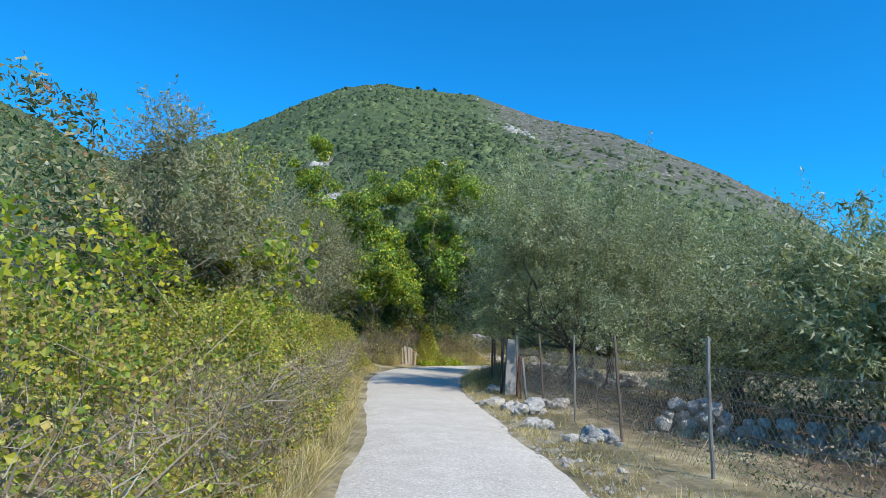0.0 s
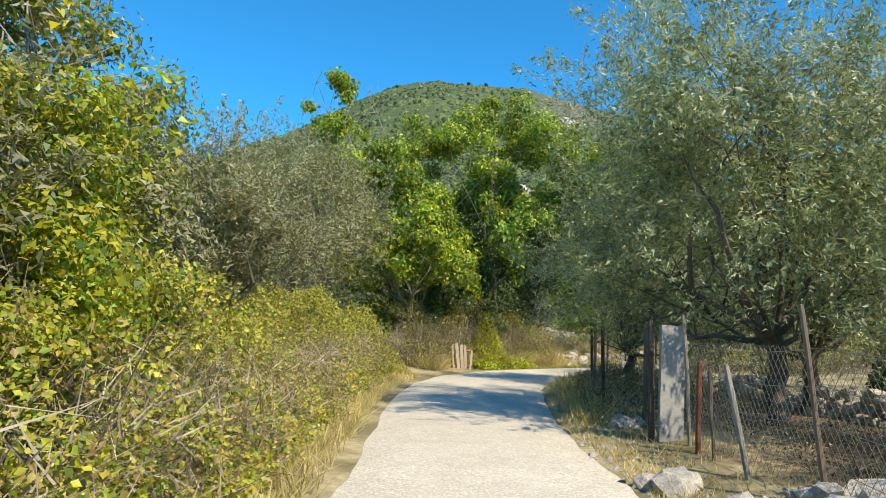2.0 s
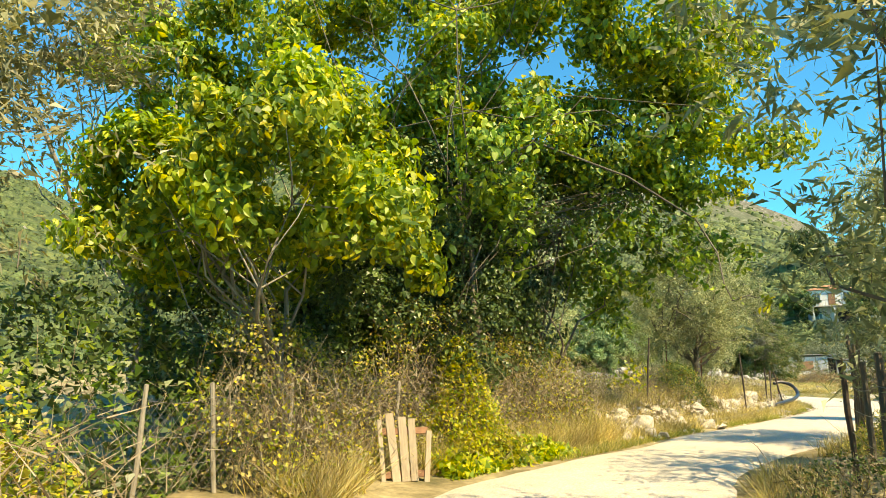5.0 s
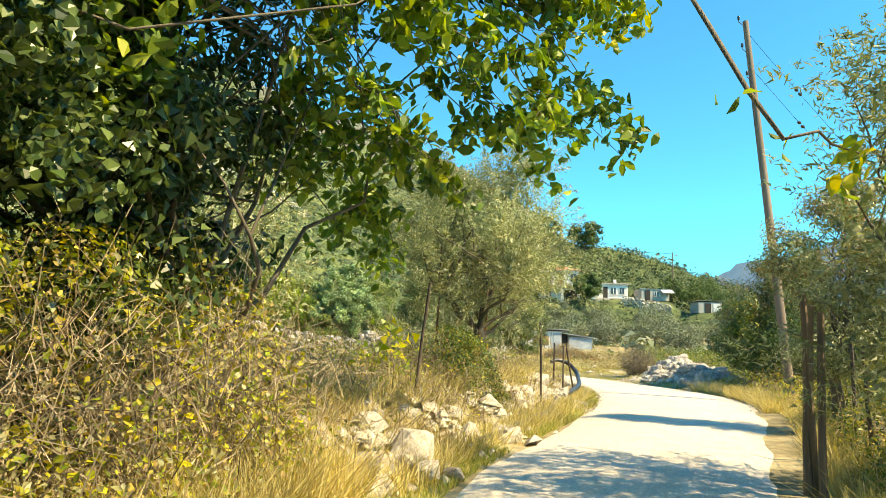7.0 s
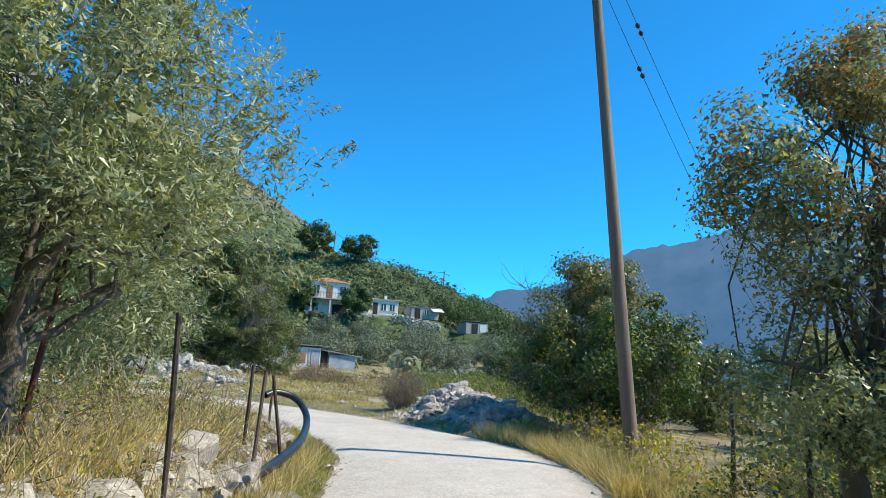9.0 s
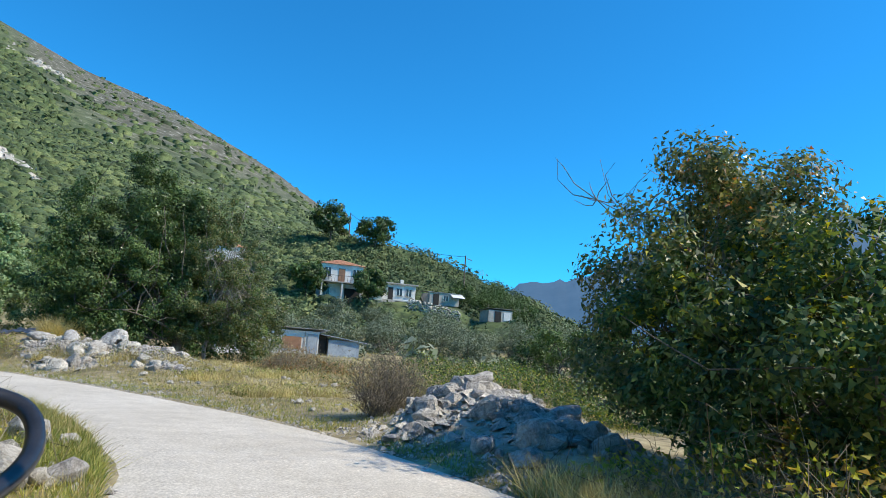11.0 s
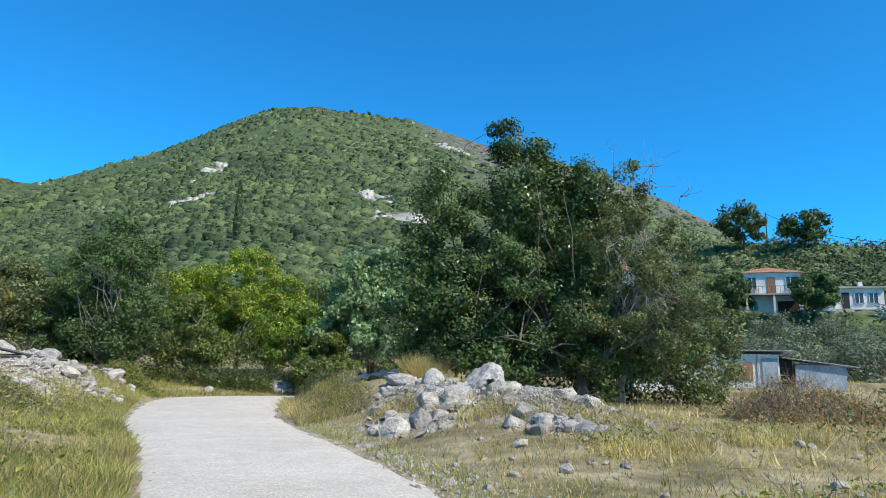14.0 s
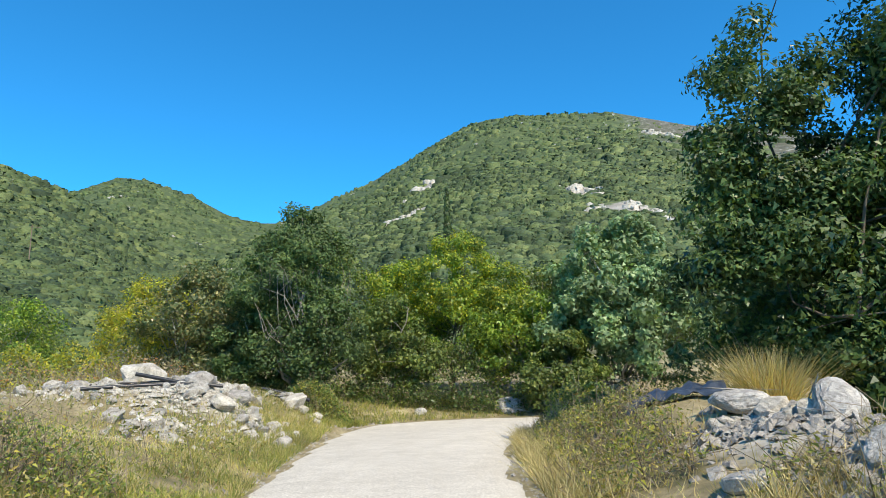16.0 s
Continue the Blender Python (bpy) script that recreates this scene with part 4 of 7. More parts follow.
for k, (x, y, h, r, mt) in enumerate([(24.5, 45.0, 3.4, 2.0, PEAR), (27.5, 41.0, 3.6, 2.2, OAK), (22.0, 39.5, 2.6, 1.6, PEAR), (31, 47, 3.4, 2.2, OAK), (27.5, 50.5, 3.2, 2.0, PEAR), (33.5, 42, 3.6, 2.4, PEAR), (36, 53, 3.6, 2.4, OAK), (40, 46, 4, 2.6, OAK), (30.5, 55.5, 2.6, 1.8, OAK), (35.5, 62, 3.4, 1.6, OAK), (37.6, 65.2, 3.2, 1.3, PEAR), (43, 60, 3.6, 2.2, OAK)]):
    tree("shrub_tree", "bushy green tree on the valley side of the lane", "tree", (x, y), h * 0.15, 0.08, [(0, 0, h * 0.5, r, r * 0.9, h * 0.42), (r * 0.5, -0.3, h * 0.36, r * 0.7, r * 0.6, h * 0.3), (-r * 0.5, 0.2, h * 0.6, r * 0.6, r * 0.6, h * 0.3)],
         5500, mt, (0.16, 0.1), 70, r * 0.2, BARK, 80 + k, 8, "trees on the valley side", twigs=20, tri=True)
tree("wild_pear_tree", "leafy shrubby tree behind the utility pole", "pear tree", (20.1, 48.0), 0.8, 0.1,
     [(0, 0, 1.9, 1.6, 1.5, 1.4), (1.2, 0.8, 2.2, 1.3, 1.3, 1.5), (-0.9, 0.6, 1.5, 1.1, 1.1, 1.1), (0.3, 2.0, 1.8, 1.4, 1.3, 1.5)],
     26000, OAK, (0.085, 0.055), 120, 0.36, BARK, 47, 12, "trees by the lane", extra=("yellowing_leaves", YELLOW, 1500, 0.5, (0.09, 0.05)), twigs=40)

tree("shrub_tree", "dark green bushy tree beyond the rubble heap", "bush", (33.1, 63.7), 0.5, 0.08, [(0, 0, 1.6, 1.9, 1.7, 1.4), (1.3, -0.5, 2.0, 1.4, 1.3, 1.2), (-1.0, 0.4, 1.2, 1.3, 1.3, 1.0)],
     8000, OAK, (0.12, 0.08), 60, 0.3, BARK, 49, 6, "trees by the lane", twigs=20)

# oaks and the half-bare tree behind the boulders
# darker leaves mixed through the first oak paint the shade inside its crown
tree("holm_oak_tree", "tall dark green oak tree behind boulders", "oak tree", (22.4, 78.2), 1.4, 0.24,
     [(-4.6, 0.6, 3.0, 1.7, 1.6, 2.0), (-4.5, 0.6, 5.0, 1.5, 1.5, 1.9), (-4.4, 0.6, 6.9, 1.0, 1.0, 1.3), (-5.2, 0.4, 4.2, 1.1, 1.1, 1.4), (-2.1, 0.5, 3.0, 2.0, 1.8, 2.2), (-1.9, 0.5, 5.6, 1.7, 1.6, 2.0), (-1.9, 0.5, 7.6, 1.5, 1.4, 1.5), (-1.2, 0.5, 6.6, 1.6, 1.4, 1.3),
      (-2.3, 0.4, 9.0, 0.7, 0.7, 0.8), (-1.4, 0.5, 9.2, 0.5, 0.5, 0.7), (0.2, 0.4, 3.0, 1.8, 1.6, 2.2), (0.3, 0.4, 5.4, 1.4, 1.3, 1.6), (0.2, 0.3, 7.2, 0.9, 0.9, 1.0), (0.8, -0.2, 1.6, 1.6, 1.3, 1.2), (-2.6, 0.2, 1.3, 2.0, 1.3, 1.2), (-3.3, 0.4, 3.6, 1.6, 1.4, 2.0)],
     80000, OAK, (0.105, 0.07), 380, 0.45, BARK, 51, 7, "oak trees", twigs=60, extra=("shade_tone_leaves", EVERGREEN, 26000, 1.0, (0.13, 0.085)))
tree("ash_tree", "thin half-bare ash tree with pale branches", "ash tree", (23.7, 78.0), 2.4, 0.09,
     [(0.2, 0, 5.0, 1.9, 1.8, 2.2), (0.8, -0.6, 3.0, 2.2, 1.8, 1.8), (0.2, 0.2, 7.0, 1.3, 1.3, 1.5), (2.4, 0.2, 2.6, 1.8, 1.6, 1.6), (-0.4, -0.8, 1.8, 1.9, 1.2, 1.2), (1.8, 0.2, 4.8, 1.3, 1.3, 1.5), (2.9, -0.2, 1.5, 1.2, 1.1, 1.0)],
     30000, PEAR, (0.095, 0.05), 190, 0.36, BARK_PALE, 52, 10, "trees behind the boulders", twigs=220, extra=("green_leaves", OAK, 13000, 0.95, (0.11, 0.06)), bare=[(1.3, 0.2, 8.2), (0.1, 0.4, 8.8), (2.4, 0.3, 7.2)])
tree("holm_oak_tree", "dark green oak tree in a thicket", "oak tree", (19.5, 82.5), 1.0, 0.18,
     [(0, 0, 3.4, 2.4, 2.0, 2.4), (-1.6, 0.4, 2.2, 1.8, 1.6, 1.8), (2.4, 0.4, 2.8, 2.2, 1.8, 2.2)],
     16000, OAK, (0.16, 0.1), 90, 0.45, BARK, 53, 10, "oak trees", twigs=30)
tree("fig_tree", "broad pale green fig tree by the end of the lane", "fig tree", (15.2, 95.0), 0.9, 0.14,
     [(0, 0, 4.8, 3.0, 2.4, 2.6), (-1.4, -0.8, 3.0, 2.1, 1.8, 2.0), (1.4, -0.7, 3.4, 2.2, 1.9, 2.4), (0.2, 0.2, 6.6, 1.9, 1.7, 1.2)],
     30000, FIG, (0.18, 0.15), 160, 0.5, BARK_PALE, 54, 12, "trees at the end of the lane", twigs=20, droop=0.4)
tree("mulberry_tree", "yellowing bushy tree at the end of the lane", "tree", (7.6, 96.2), 1.2, 0.15,
     [(0, 0, 5.2, 3.0, 2.4, 2.4), (-2.2, 0, 4.2, 2.2, 2.0, 2.2), (2.6, 0, 3.6, 2.2, 2.0, 2.2), (0.4, -0.6, 2.6, 2.8, 1.8, 1.8)],
     34000, WALNUT_GREEN, (0.125, 0.085), 180, 0.5, BARK, 55, 12, "trees at the end of the lane", twigs=30, extra=("yellow_leaves", WALNUT, 17000, 0.6, (0.125, 0.085)))
tree("oak_tree", "dark leafy oak tree at the end of the lane", "oak tree", (3.2, 88.8), 1.2, 0.18,
     [(0, 0, 4.8, 2.3, 2.0, 2.4), (-1.5, 0.3, 3.0, 2.0, 1.6, 2.2), (1.0, 0.2, 2.6, 1.7, 1.5, 2.0), (0.2, 0, 6.4, 1.5, 1.3, 1.3), (-0.6, -0.2, 1.5, 2.2, 1.4, 1.2)],
     52000, OAK, (0.115, 0.075), 190, 0.5, BARK_PALE, 56, 14, "trees at the end of the lane", twigs=60)
for k, (x, y, h, r, mt, nm, lb) in enumerate([
        (-1.6, 89.5, 5.2, 2.2, PEAR, "shrub_tree", "thin grey-green shrubby tree behind white rubble"), (-8.5, 96, 6.4, 2.8, YELLOW, "shrub_tree", "yellowing shrubby tree behind white rubble"),
        (-15, 93, 5.0, 3.0, WALNUT_GREEN, "shrub_tree", "bright green shrubby tree on the slope"), (12.0, 98, 6.2, 2.6, LEAFY, "oak_tree", "dark green oak tree in a thicket"),
        (20, 101, 6.6, 3.2, LEAFY, "oak_tree", "dark green oak tree in a thicket"), (1.6, 95.5, 7.0, 2.8, LEAFY, "oak_tree", "dark green oak tree in a thicket"),
        (27, 86, 5.2, 3.0, LEAFY, "oak_tree", "dark green oak tree in a thicket"), (-22, 100, 6, 3.4, LEAFY, "oak_tree", "dark green oak tree on the slope"),
        (5.4, 94.0, 4.6, 2.0, LEAFY, "shrub_tree", "dark green shrubby tree where the lane ends"), (11.2, 95.2, 5.2, 2.2, WALNUT_GREEN, "shrub_tree", "bright green shrubby tree where the lane ends"),
        (0.3, 91.2, 4.8, 2.0, LEAFY, "shrub_tree", "dark green shrubby tree where the lane ends"), (-4.2, 91.5, 4.6, 2.0, YELLOW, "shrub_tree", "yellowing shrubby tree behind white rubble"), (12.9, 93.2, 3.4, 1.5, LEAFY, "shrub_tree", "dark green shrubby tree where the lane ends"),
        (-13, 84, 4.2, 2.6, YELLOW, "shrub_tree", "yellowing shrubby tree on the slope"), (-5, 72, 4.5, 2.4, LEAFY, "oak_tree", "dark green oak tree on the slope")]):
    tree(nm, lb, "tree", (x, y), h * 0.2, 0.11, [(0, 0, h * 0.56, r, r * 0.9, h * 0.36), (r * 0.5, -0.4, h * 0.36, r * 0.7, r * 0.6, h * 0.28), (-r * 0.5, -0.3, h * 0.4, r * 0.7, r * 0.6, h * 0.28), (0.2, 0, h * 0.84, r * 0.5, r * 0.5, h * 0.14)],
         13000, mt, (0.135, 0.09), 110, r * 0.22, BARK_PALE, 60 + k, 10, "trees at the end of the lane", twigs=30)

# cypress on the slope
rngc = np.random.default_rng(70)
cyp = thing("cypress_tree", (-14, 188, zat(-14, 188) - 0.3), "slim dark cypress on the scrubby slope", "cypress")
hh = rngc.uniform(0.3, 12.0, 3400)
rr = 0.95 * np.sqrt(np.clip(1 - hh / 12.2, 0, 1)) * np.clip(hh / 1.2, 0.4, 1) * rngc.uniform(0.6, 1.05, 3400)
aa = rngc.uniform(0, 6.283, 3400)
part("crown", mesh_of("crown", *leaves(rngc, np.stack([rr * np.cos(aa), rr * np.sin(aa), hh], 1), np.stack([np.cos(aa), np.sin(aa), aa * 0], 1), 0.5, 0.18, 0.5), EVERGREEN), cyp)
part("trunk", mesh_of("trunk", *tubes([(np.array([(0, 0, -0.3), (0, 0, 6), (0, 0, 11.4)]), [0.18, 0.12, 0.03])]), BARK, True), cyp)

# ---- hedges, brambles and grass ----
def along(line, s, off):
    """Places at shares s along a line, off metres to its left."""
    n = len(line)
    t = np.clip(s, 0, 1) * (n - 1)
    i = np.clip(t.astype(int), 0, n - 2)
    f = (t - i)[:, None]
    p = line[i] * (1 - f) + line[i + 1] * f
    d = line[i + 1] - line[i]
    d = d / np.linalg.norm(d, axis=1, keepdims=True)
    return p + np.stack([-d[:, 1], d[:, 0]], 1) * off[:, None]


def stretch(line, y0, y1):
    """The piece of a lane edge between two distances."""
    return line[(line[:, 1] >= y0) & (line[:, 1] <= y1)]


def blades(rng, x, y, z, tall, wide, lean=0.5):
    """Narrow three-cornered blades."""
    n = len(x)
    a = rng.uniform(0, 6.283, n)
    h = tall * rng.uniform(0.5, 1.3, n)
    l = rng.normal(0, lean * rng.uniform(0.4, 2.0, (n, 1)), (n, 2)) * h[:, None]
    w = wide * rng.uniform(0.7, 1.4, n)
    base = np.stack([x, y, z - 0.02], 1)
    s = np.stack([np.cos(a) * w, np.sin(a) * w, a * 0], 1)
    tip = base + np.stack([l[:, 0], l[:, 1], h], 1)
    return np.stack([base - s, base + s, tip], 1).reshape(-1, 3), np.arange(n * 3).reshape(-1, 3)


def wisps(rng, x, y, z, long, wide, lean=0.7):
    """Slender arching canes, each bent once."""
    n = len(x)
    h = long * rng.uniform(0.4, 1.3, n)[:, None]
    way = np.concatenate([rng.normal(0, lean, (n, 2)), rng.uniform(0.25, 1.0, (n, 1))], 1)
    way /= np.linalg.norm(way, axis=1, keepdims=True)
    base = np.stack([x, y, z - 0.02], 1)
    mid = base + way * h * 0.55
    tip = mid + (way + np.concatenate([rng.normal(0, 0.5, (n, 2)), rng.uniform(-1.1, 0.2, (n, 1))], 1)) * h * 0.45
    side = np.cross(way, rng.normal(0, 1, (n, 3)))
    side *= (wide * rng.uniform(0.6, 1.5, (n, 1))) / (np.linalg.norm(side, axis=1, keepdims=True) + 1e-9)
    return np.stack([base - side, base + side, mid, mid - side * 0.8, mid + side * 0.8, tip], 1).reshape(-1, 3), np.arange(n * 6).reshape(-1, 3)


def thicket(name, label, line, offs, tall, n, mats, seed, side=1, rise=1.0, stems=600, kind="stuff", leaf=(0.068, 0.05), straw=0, straw_h=0.5, canes=0):
    """A mass of leaves and stems along a line; mats: (part name, material, share)."""
    rng = np.random.default_rng(seed)
    ob = thing(name, (0, 0, 0), label, "undergrowth", kind=kind)
    total = sum(m[2] for m in mats)

    def places(k, skin=True, low=False):
        s, o = rng.uniform(0, 1, k), rng.uniform(0, 1, k) ** (1.4 if skin else 1.0)
        off = offs[0] + (offs[1] - offs[0]) * o
        p = along(line, s, side * off)
        bumpy = 0.78 + 0.3 * wave(p[:, 0], p[:, 1], 0.55, seed) + 0.14 * wave(p[:, 0], p[:, 1], 0.2, seed + 1)
        top = tall * bumpy * np.clip((off - offs[0]) / rise, 0.08, 1) ** 0.55
        top *= np.clip(np.minimum(s, 1 - s) * len(line) * 0.6 + 0.35, 0, 1)
        u = rng.uniform(0, 1, k)
        front = (off - offs[0]) < rise * 0.9
        z = np.where(front, top * (1 - 0.95 * u), top * (1 - 0.5 * u ** 2.2))
        if low:
            z = top * rng.uniform(0, 0.6, k) ** 1.2
        return np.stack([p[:, 0], p[:, 1], height(p[:, 0], p[:, 1]) + z], 1), top, p

    for pn, mt, share in mats:
        pos, _, _ = places(int(n * share / total), low=pn.startswith("straw"))
        pos = pos + rng.normal(0, 0.05, pos.shape)
        if canes:
            up = pos[:, 2] - height(pos[:, 0], pos[:, 1])
            gap = wave(pos[:, 1] + pos[:, 0], up * 1.3, 0.13, seed) + 0.6 * wave(pos[:, 1] - pos[:, 0], up, 0.31, seed + 3)
            thin = np.clip((0.5 - up) / 0.7, 0, 0.4) * (0.3 if pn.startswith("straw") else 1.0)
            pos = pos[(gap > -0.42) & (rng.uniform(0, 1, len(pos)) > thin)]
        lump = np.stack([wave(pos[:, 0], pos[:, 1] + pos[:, 2], 0.14, seed + j) for j in range(3)], 1)
        out = np.array([0.35, -0.2, 0.4]) + lump * 0.9
        part(pn, mesh_of(pn, *leaves(rng, pos, out, *leaf, 0.9, 0.25, tri=not canes), mt), ob)
    if stems:
        pos, top, p = places(stems, False)
        runs = []
        for k in range(stems):
            g = np.array([p[k, 0], p[k, 1], pos[k, 2] - rng.uniform(0.3, 0.9) * top[k]])
            e = g + rng.normal(0, 0.2, 3) + np.array([0, 0, rng.uniform(0.3, 0.85) * min(top[k], 1.2)])
            runs.append((bent(rng, g, e, 0.3, 3), np.linspace(0.006, 0.0025, 3)))
        part("dry_stems", mesh_of("dry_stems", *tubes(runs, 3), STALK), ob, "bare dry stems")
    if canes:
        p = along(line, rng.uniform(0, 1, canes), side * (offs[0] + rng.uniform(0.0, 0.8, canes)))
        p = p[wave(p[:, 0], p[:, 1], 0.3, seed + 5) > -0.45]
        up = height(p[:, 0], p[:, 1]) + tall * rng.uniform(0, 0.62, len(p)) ** 1.2
        part("dead_canes", mesh_of("dead_canes", *wisps(rng, p[:, 0], p[:, 1], up, 0.5, 0.0045), CANE), ob, "bleached dead bramble canes")
    if straw:
        s = rng.uniform(0, 1, straw)
        p = along(line, s, side * (offs[0] - 0.35 + rng.gamma(2.0, 0.22, straw)))
        p = p[np.hypot(p[:, 0] + 1.3, p[:, 1] - 33.0) > 0.75]
        part("dry_grass", mesh_of("dry_grass", *blades(rng, p[:, 0], p[:, 1], height(p[:, 0], p[:, 1]), straw_h, 0.008), STRAW), ob, "straw-coloured dry grass")
    return ob



def brush(at, wide, high, seed):
    """A round bush of bare twigs forking from its foot."""
    rng = np.random.default_rng(seed)
    ob = thing("dry_brush", (*at, zat(*at)), "leafless grey-brown brush beside the rubble heap", "bush")
    runs, tips = [], []
    for k in range(210):
        a, u = rng.uniform(0, 6.283), rng.uniform(0, 1) ** 0.6
        foot = np.array([math.cos(a), math.sin(a), 0]) * wide * 0.45 * rng.uniform(0, 1)
        tip = np.array([math.cos(a) * wide * u, math.sin(a) * wide * u, high * math.sqrt(max(0.05, 1 - 0.85 * u * u)) * rng.uniform(0.55, 1.15)])
        p = bent(rng, foot - (0, 0, 0.05), tip, 0.12, 5)
        runs.append((p, np.linspace(0.006, 0.0025, 5)))
        for _ in range(8):
            s = p[rng.integers(1, 5)]
            e = s + rng.normal(0, 0.16, 3) + (0, 0, 0.12)
            runs.append((bent(rng, s, e, 0.2, 3), np.array([0.004, 0.003, 0.002])))
            tips.append(e)
    part("twig_mass", mesh_of("twig_mass", *tubes(runs, 3), TWIG), ob)
    tips = np.array(tips)
    pos = tips[rng.integers(0, len(tips), 900)] + rng.normal(0, 0.06, (900, 3))
    pos[:, 2] = np.abs(pos[:, 2])
    part("withered_leaves", mesh_of("withered_leaves", *leaves(rng, pos, rng.normal(0, 0.5, pos.shape), 0.04, 0.02, 0.8), STALK), ob, "small withered leaves")


CANE = leaf_mat("dead_cane", [(0.2, 0.15, 0.1), (0.3, 0.235, 0.165), (0.42, 0.36, 0.28), (0.14, 0.1, 0.065)], 0.8, 0.05, 0.8)
BR = [("bramble_leaves", BRAMBLE, 0.55), ("yellow_leaves", YELLOW, 0.2), ("green_leaves", WALNUT_GREEN, 0.1), ("straw_leaves", STRAW, 0.22)]
thicket("bramble_hedge", "sunlit bramble hedge with yellowing leaves and dry stems", stretch(LEFT_LINE, 0.5, 9), (0.5, 4.2), 1.75, 42000, BR, 101, rise=1.1, stems=700, canes=2600, straw=4000, straw_h=0.3, leaf=(0.05, 0.038))
thicket("bramble_hedge", "sunlit bramble hedge with yellowing leaves and dry stems", stretch(LEFT_LINE, 8, 20), (0.4, 4.0), 1.75, 88000, BR, 102, rise=0.9, stems=1300, canes=3600, straw=3500, straw_h=0.24, leaf=(0.048, 0.037))
thicket("bramble_hedge", "rounded sunlit bramble hedge ending before the bend", stretch(LEFT_LINE, 18.5, 29.5), (0.45, 4.0), 1.95, 62000, BR, 103, rise=0.75, stems=900, canes=2200, straw=3500, straw_h=0.22, leaf=(0.052, 0.04))
thicket("grapevine", "climbing vine with large yellow-green leaves", stretch(LEFT_LINE, 5, 16) - np.array([2.2, 0]), (0.4, 1.6), 3.0, 4200, [("vine_leaves", VINE, 1.0)], 104, rise=0.6, stems=120, leaf=(0.1, 0.09))
thicket("grapevine", "yellowing vine sprawling over brambles beside the lane", np.array([(-2.3, 9.6), (-2.7, 10.8), (-3.0, 12.0), (-3.4, 13.2)]), (-0.3, 0.9), 2.3, 6500, [("vine_leaves", VINE, 0.75), ("yellow_leaves", YELLOW, 0.25)], 137, rise=0.5, stems=160, leaf=(0.075, 0.066))
rngv = np.random.default_rng(138)
vine = thing("grapevine", (0, 0, 0), "hanging vine shoots with large yellow leaves", "vine")
for x, y, z0, z1 in ((-2.3, 11.2, 3.3, 2.3), (-2.75, 11.5, 3.1, 2.1), (-2.9, 10.9, 2.9, 1.9)):
    cane = bent(rngv, np.array([x - 1.6, y + 0.6, z0 - 0.5]), np.array([x, y, z0]), 0.12, 6)
    cane = np.concatenate([cane, bent(rngv, np.array([x + 0.06, y, z0 - 0.06]), np.array([x + 0.1, y, z1]), 0.06, 6)])
    part("shoot", mesh_of("shoot", *tubes([(cane, np.linspace(0.009, 0.003, 12))], 5), STALK), vine)
    pv = cane[rngv.integers(4, 12, 34)] + rngv.normal(0, 0.07, (34, 3))
    part("vine_leaves", mesh_of("vine_leaves", *leaves(rngv, pv, rngv.normal(0, 0.5, pv.shape) + (0.3, -0.4, 0.2), 0.13, 0.12, 0.5, 0.1, droop=0.5, oval=True), VINE), vine)
thicket("flowering_shrub", "tall shrub with pale dry seed heads above brambles", stretch(LEFT_LINE, 8, 17) - np.array([3.0, 0]), (0.3, 2.2), 4.4, 16000, [("grey_leaves", OLIVE_DRY, 0.6), ("seed_heads", RUSSET, 0.08), ("green_leaves", OAK, 0.3)], 105, rise=0.8, stems=80, leaf=(0.12, 0.06))
thicket("bramble_thicket", "dry bramble thicket with tall straw beneath the walnut", stretch(LEFT_LINE, 31, 38.5), (0.9, 2.7), 2.5, 30000, [("dry_leaves", BRAMBLE, 0.45), ("straw_leaves", STRAW, 0.3), ("dull_leaves", OLIVE_DRY, 0.3), ("green_leaves", YELLOW, 0.2), ("bright_leaves", WALNUT, 0.15)], 106, rise=0.7, stems=2600, straw=7000, straw_h=0.5, canes=4200, leaf=(0.058, 0.042))
thicket("bramble_bush", "sunlit yellow-green bramble bush below the walnut", np.array([(-1.0, 34.6), (-0.5, 35.1), (0.0, 35.5)]), (-0.5, 0.5), 2.5, 9000, [("yellow_leaves", YELLOW, 0.4), ("bright_leaves", WALNUT, 0.4), ("dry_leaves", BRAMBLE, 0.2)], 136, rise=0.5, stems=300, leaf=(0.062, 0.046))
thicket("nettle_patch", "low bright green weeds at the lane's edge", stretch(LEFT_LINE, 33.0, 36.6), (0.15, 1.0), 0.34, 3800, [("weed_leaves", WALNUT, 1.0)], 107, rise=0.3, stems=0, leaf=(0.11, 0.07))
thicket("undergrowth", "shady evergreen undergrowth behind the wire fence", stretch(LEFT_LINE, 29.5, 37), (2.4, 5.0), 2.4, 15000, [("dark_leaves", EVERGREEN, 0.8), ("green_leaves", WALNUT_GREEN, 0.2)], 108, rise=0.6, stems=300, leaf=(0.12, 0.07))
thicket("terrace_weeds", "weedy dry growth on the stone-walled terrace", stretch(LEFT_LINE, 37.5, 50.5), (1.6, 5.5), 0.62, 14000, [("weed_leaves", BRAMBLE, 0.4), ("dull_leaves", PEAR, 0.25), ("straw_leaves", STRAW, 0.3), ("green_leaves", WALNUT_GREEN, 0.2)], 109, rise=0.4, stems=2000, straw=4500, straw_h=0.4, leaf=(0.046, 0.03))
thicket("grapevine", "young vine with large yellow-green leaves on the terrace", np.array([(3.9, 42.0), (4.6, 42.7), (5.3, 43.4)]), (0.0, 0.7), 1.5, 110, [("vine_leaves", VINE, 1.0)], 130, rise=0.2, stems=40, leaf=(0.15, 0.13))
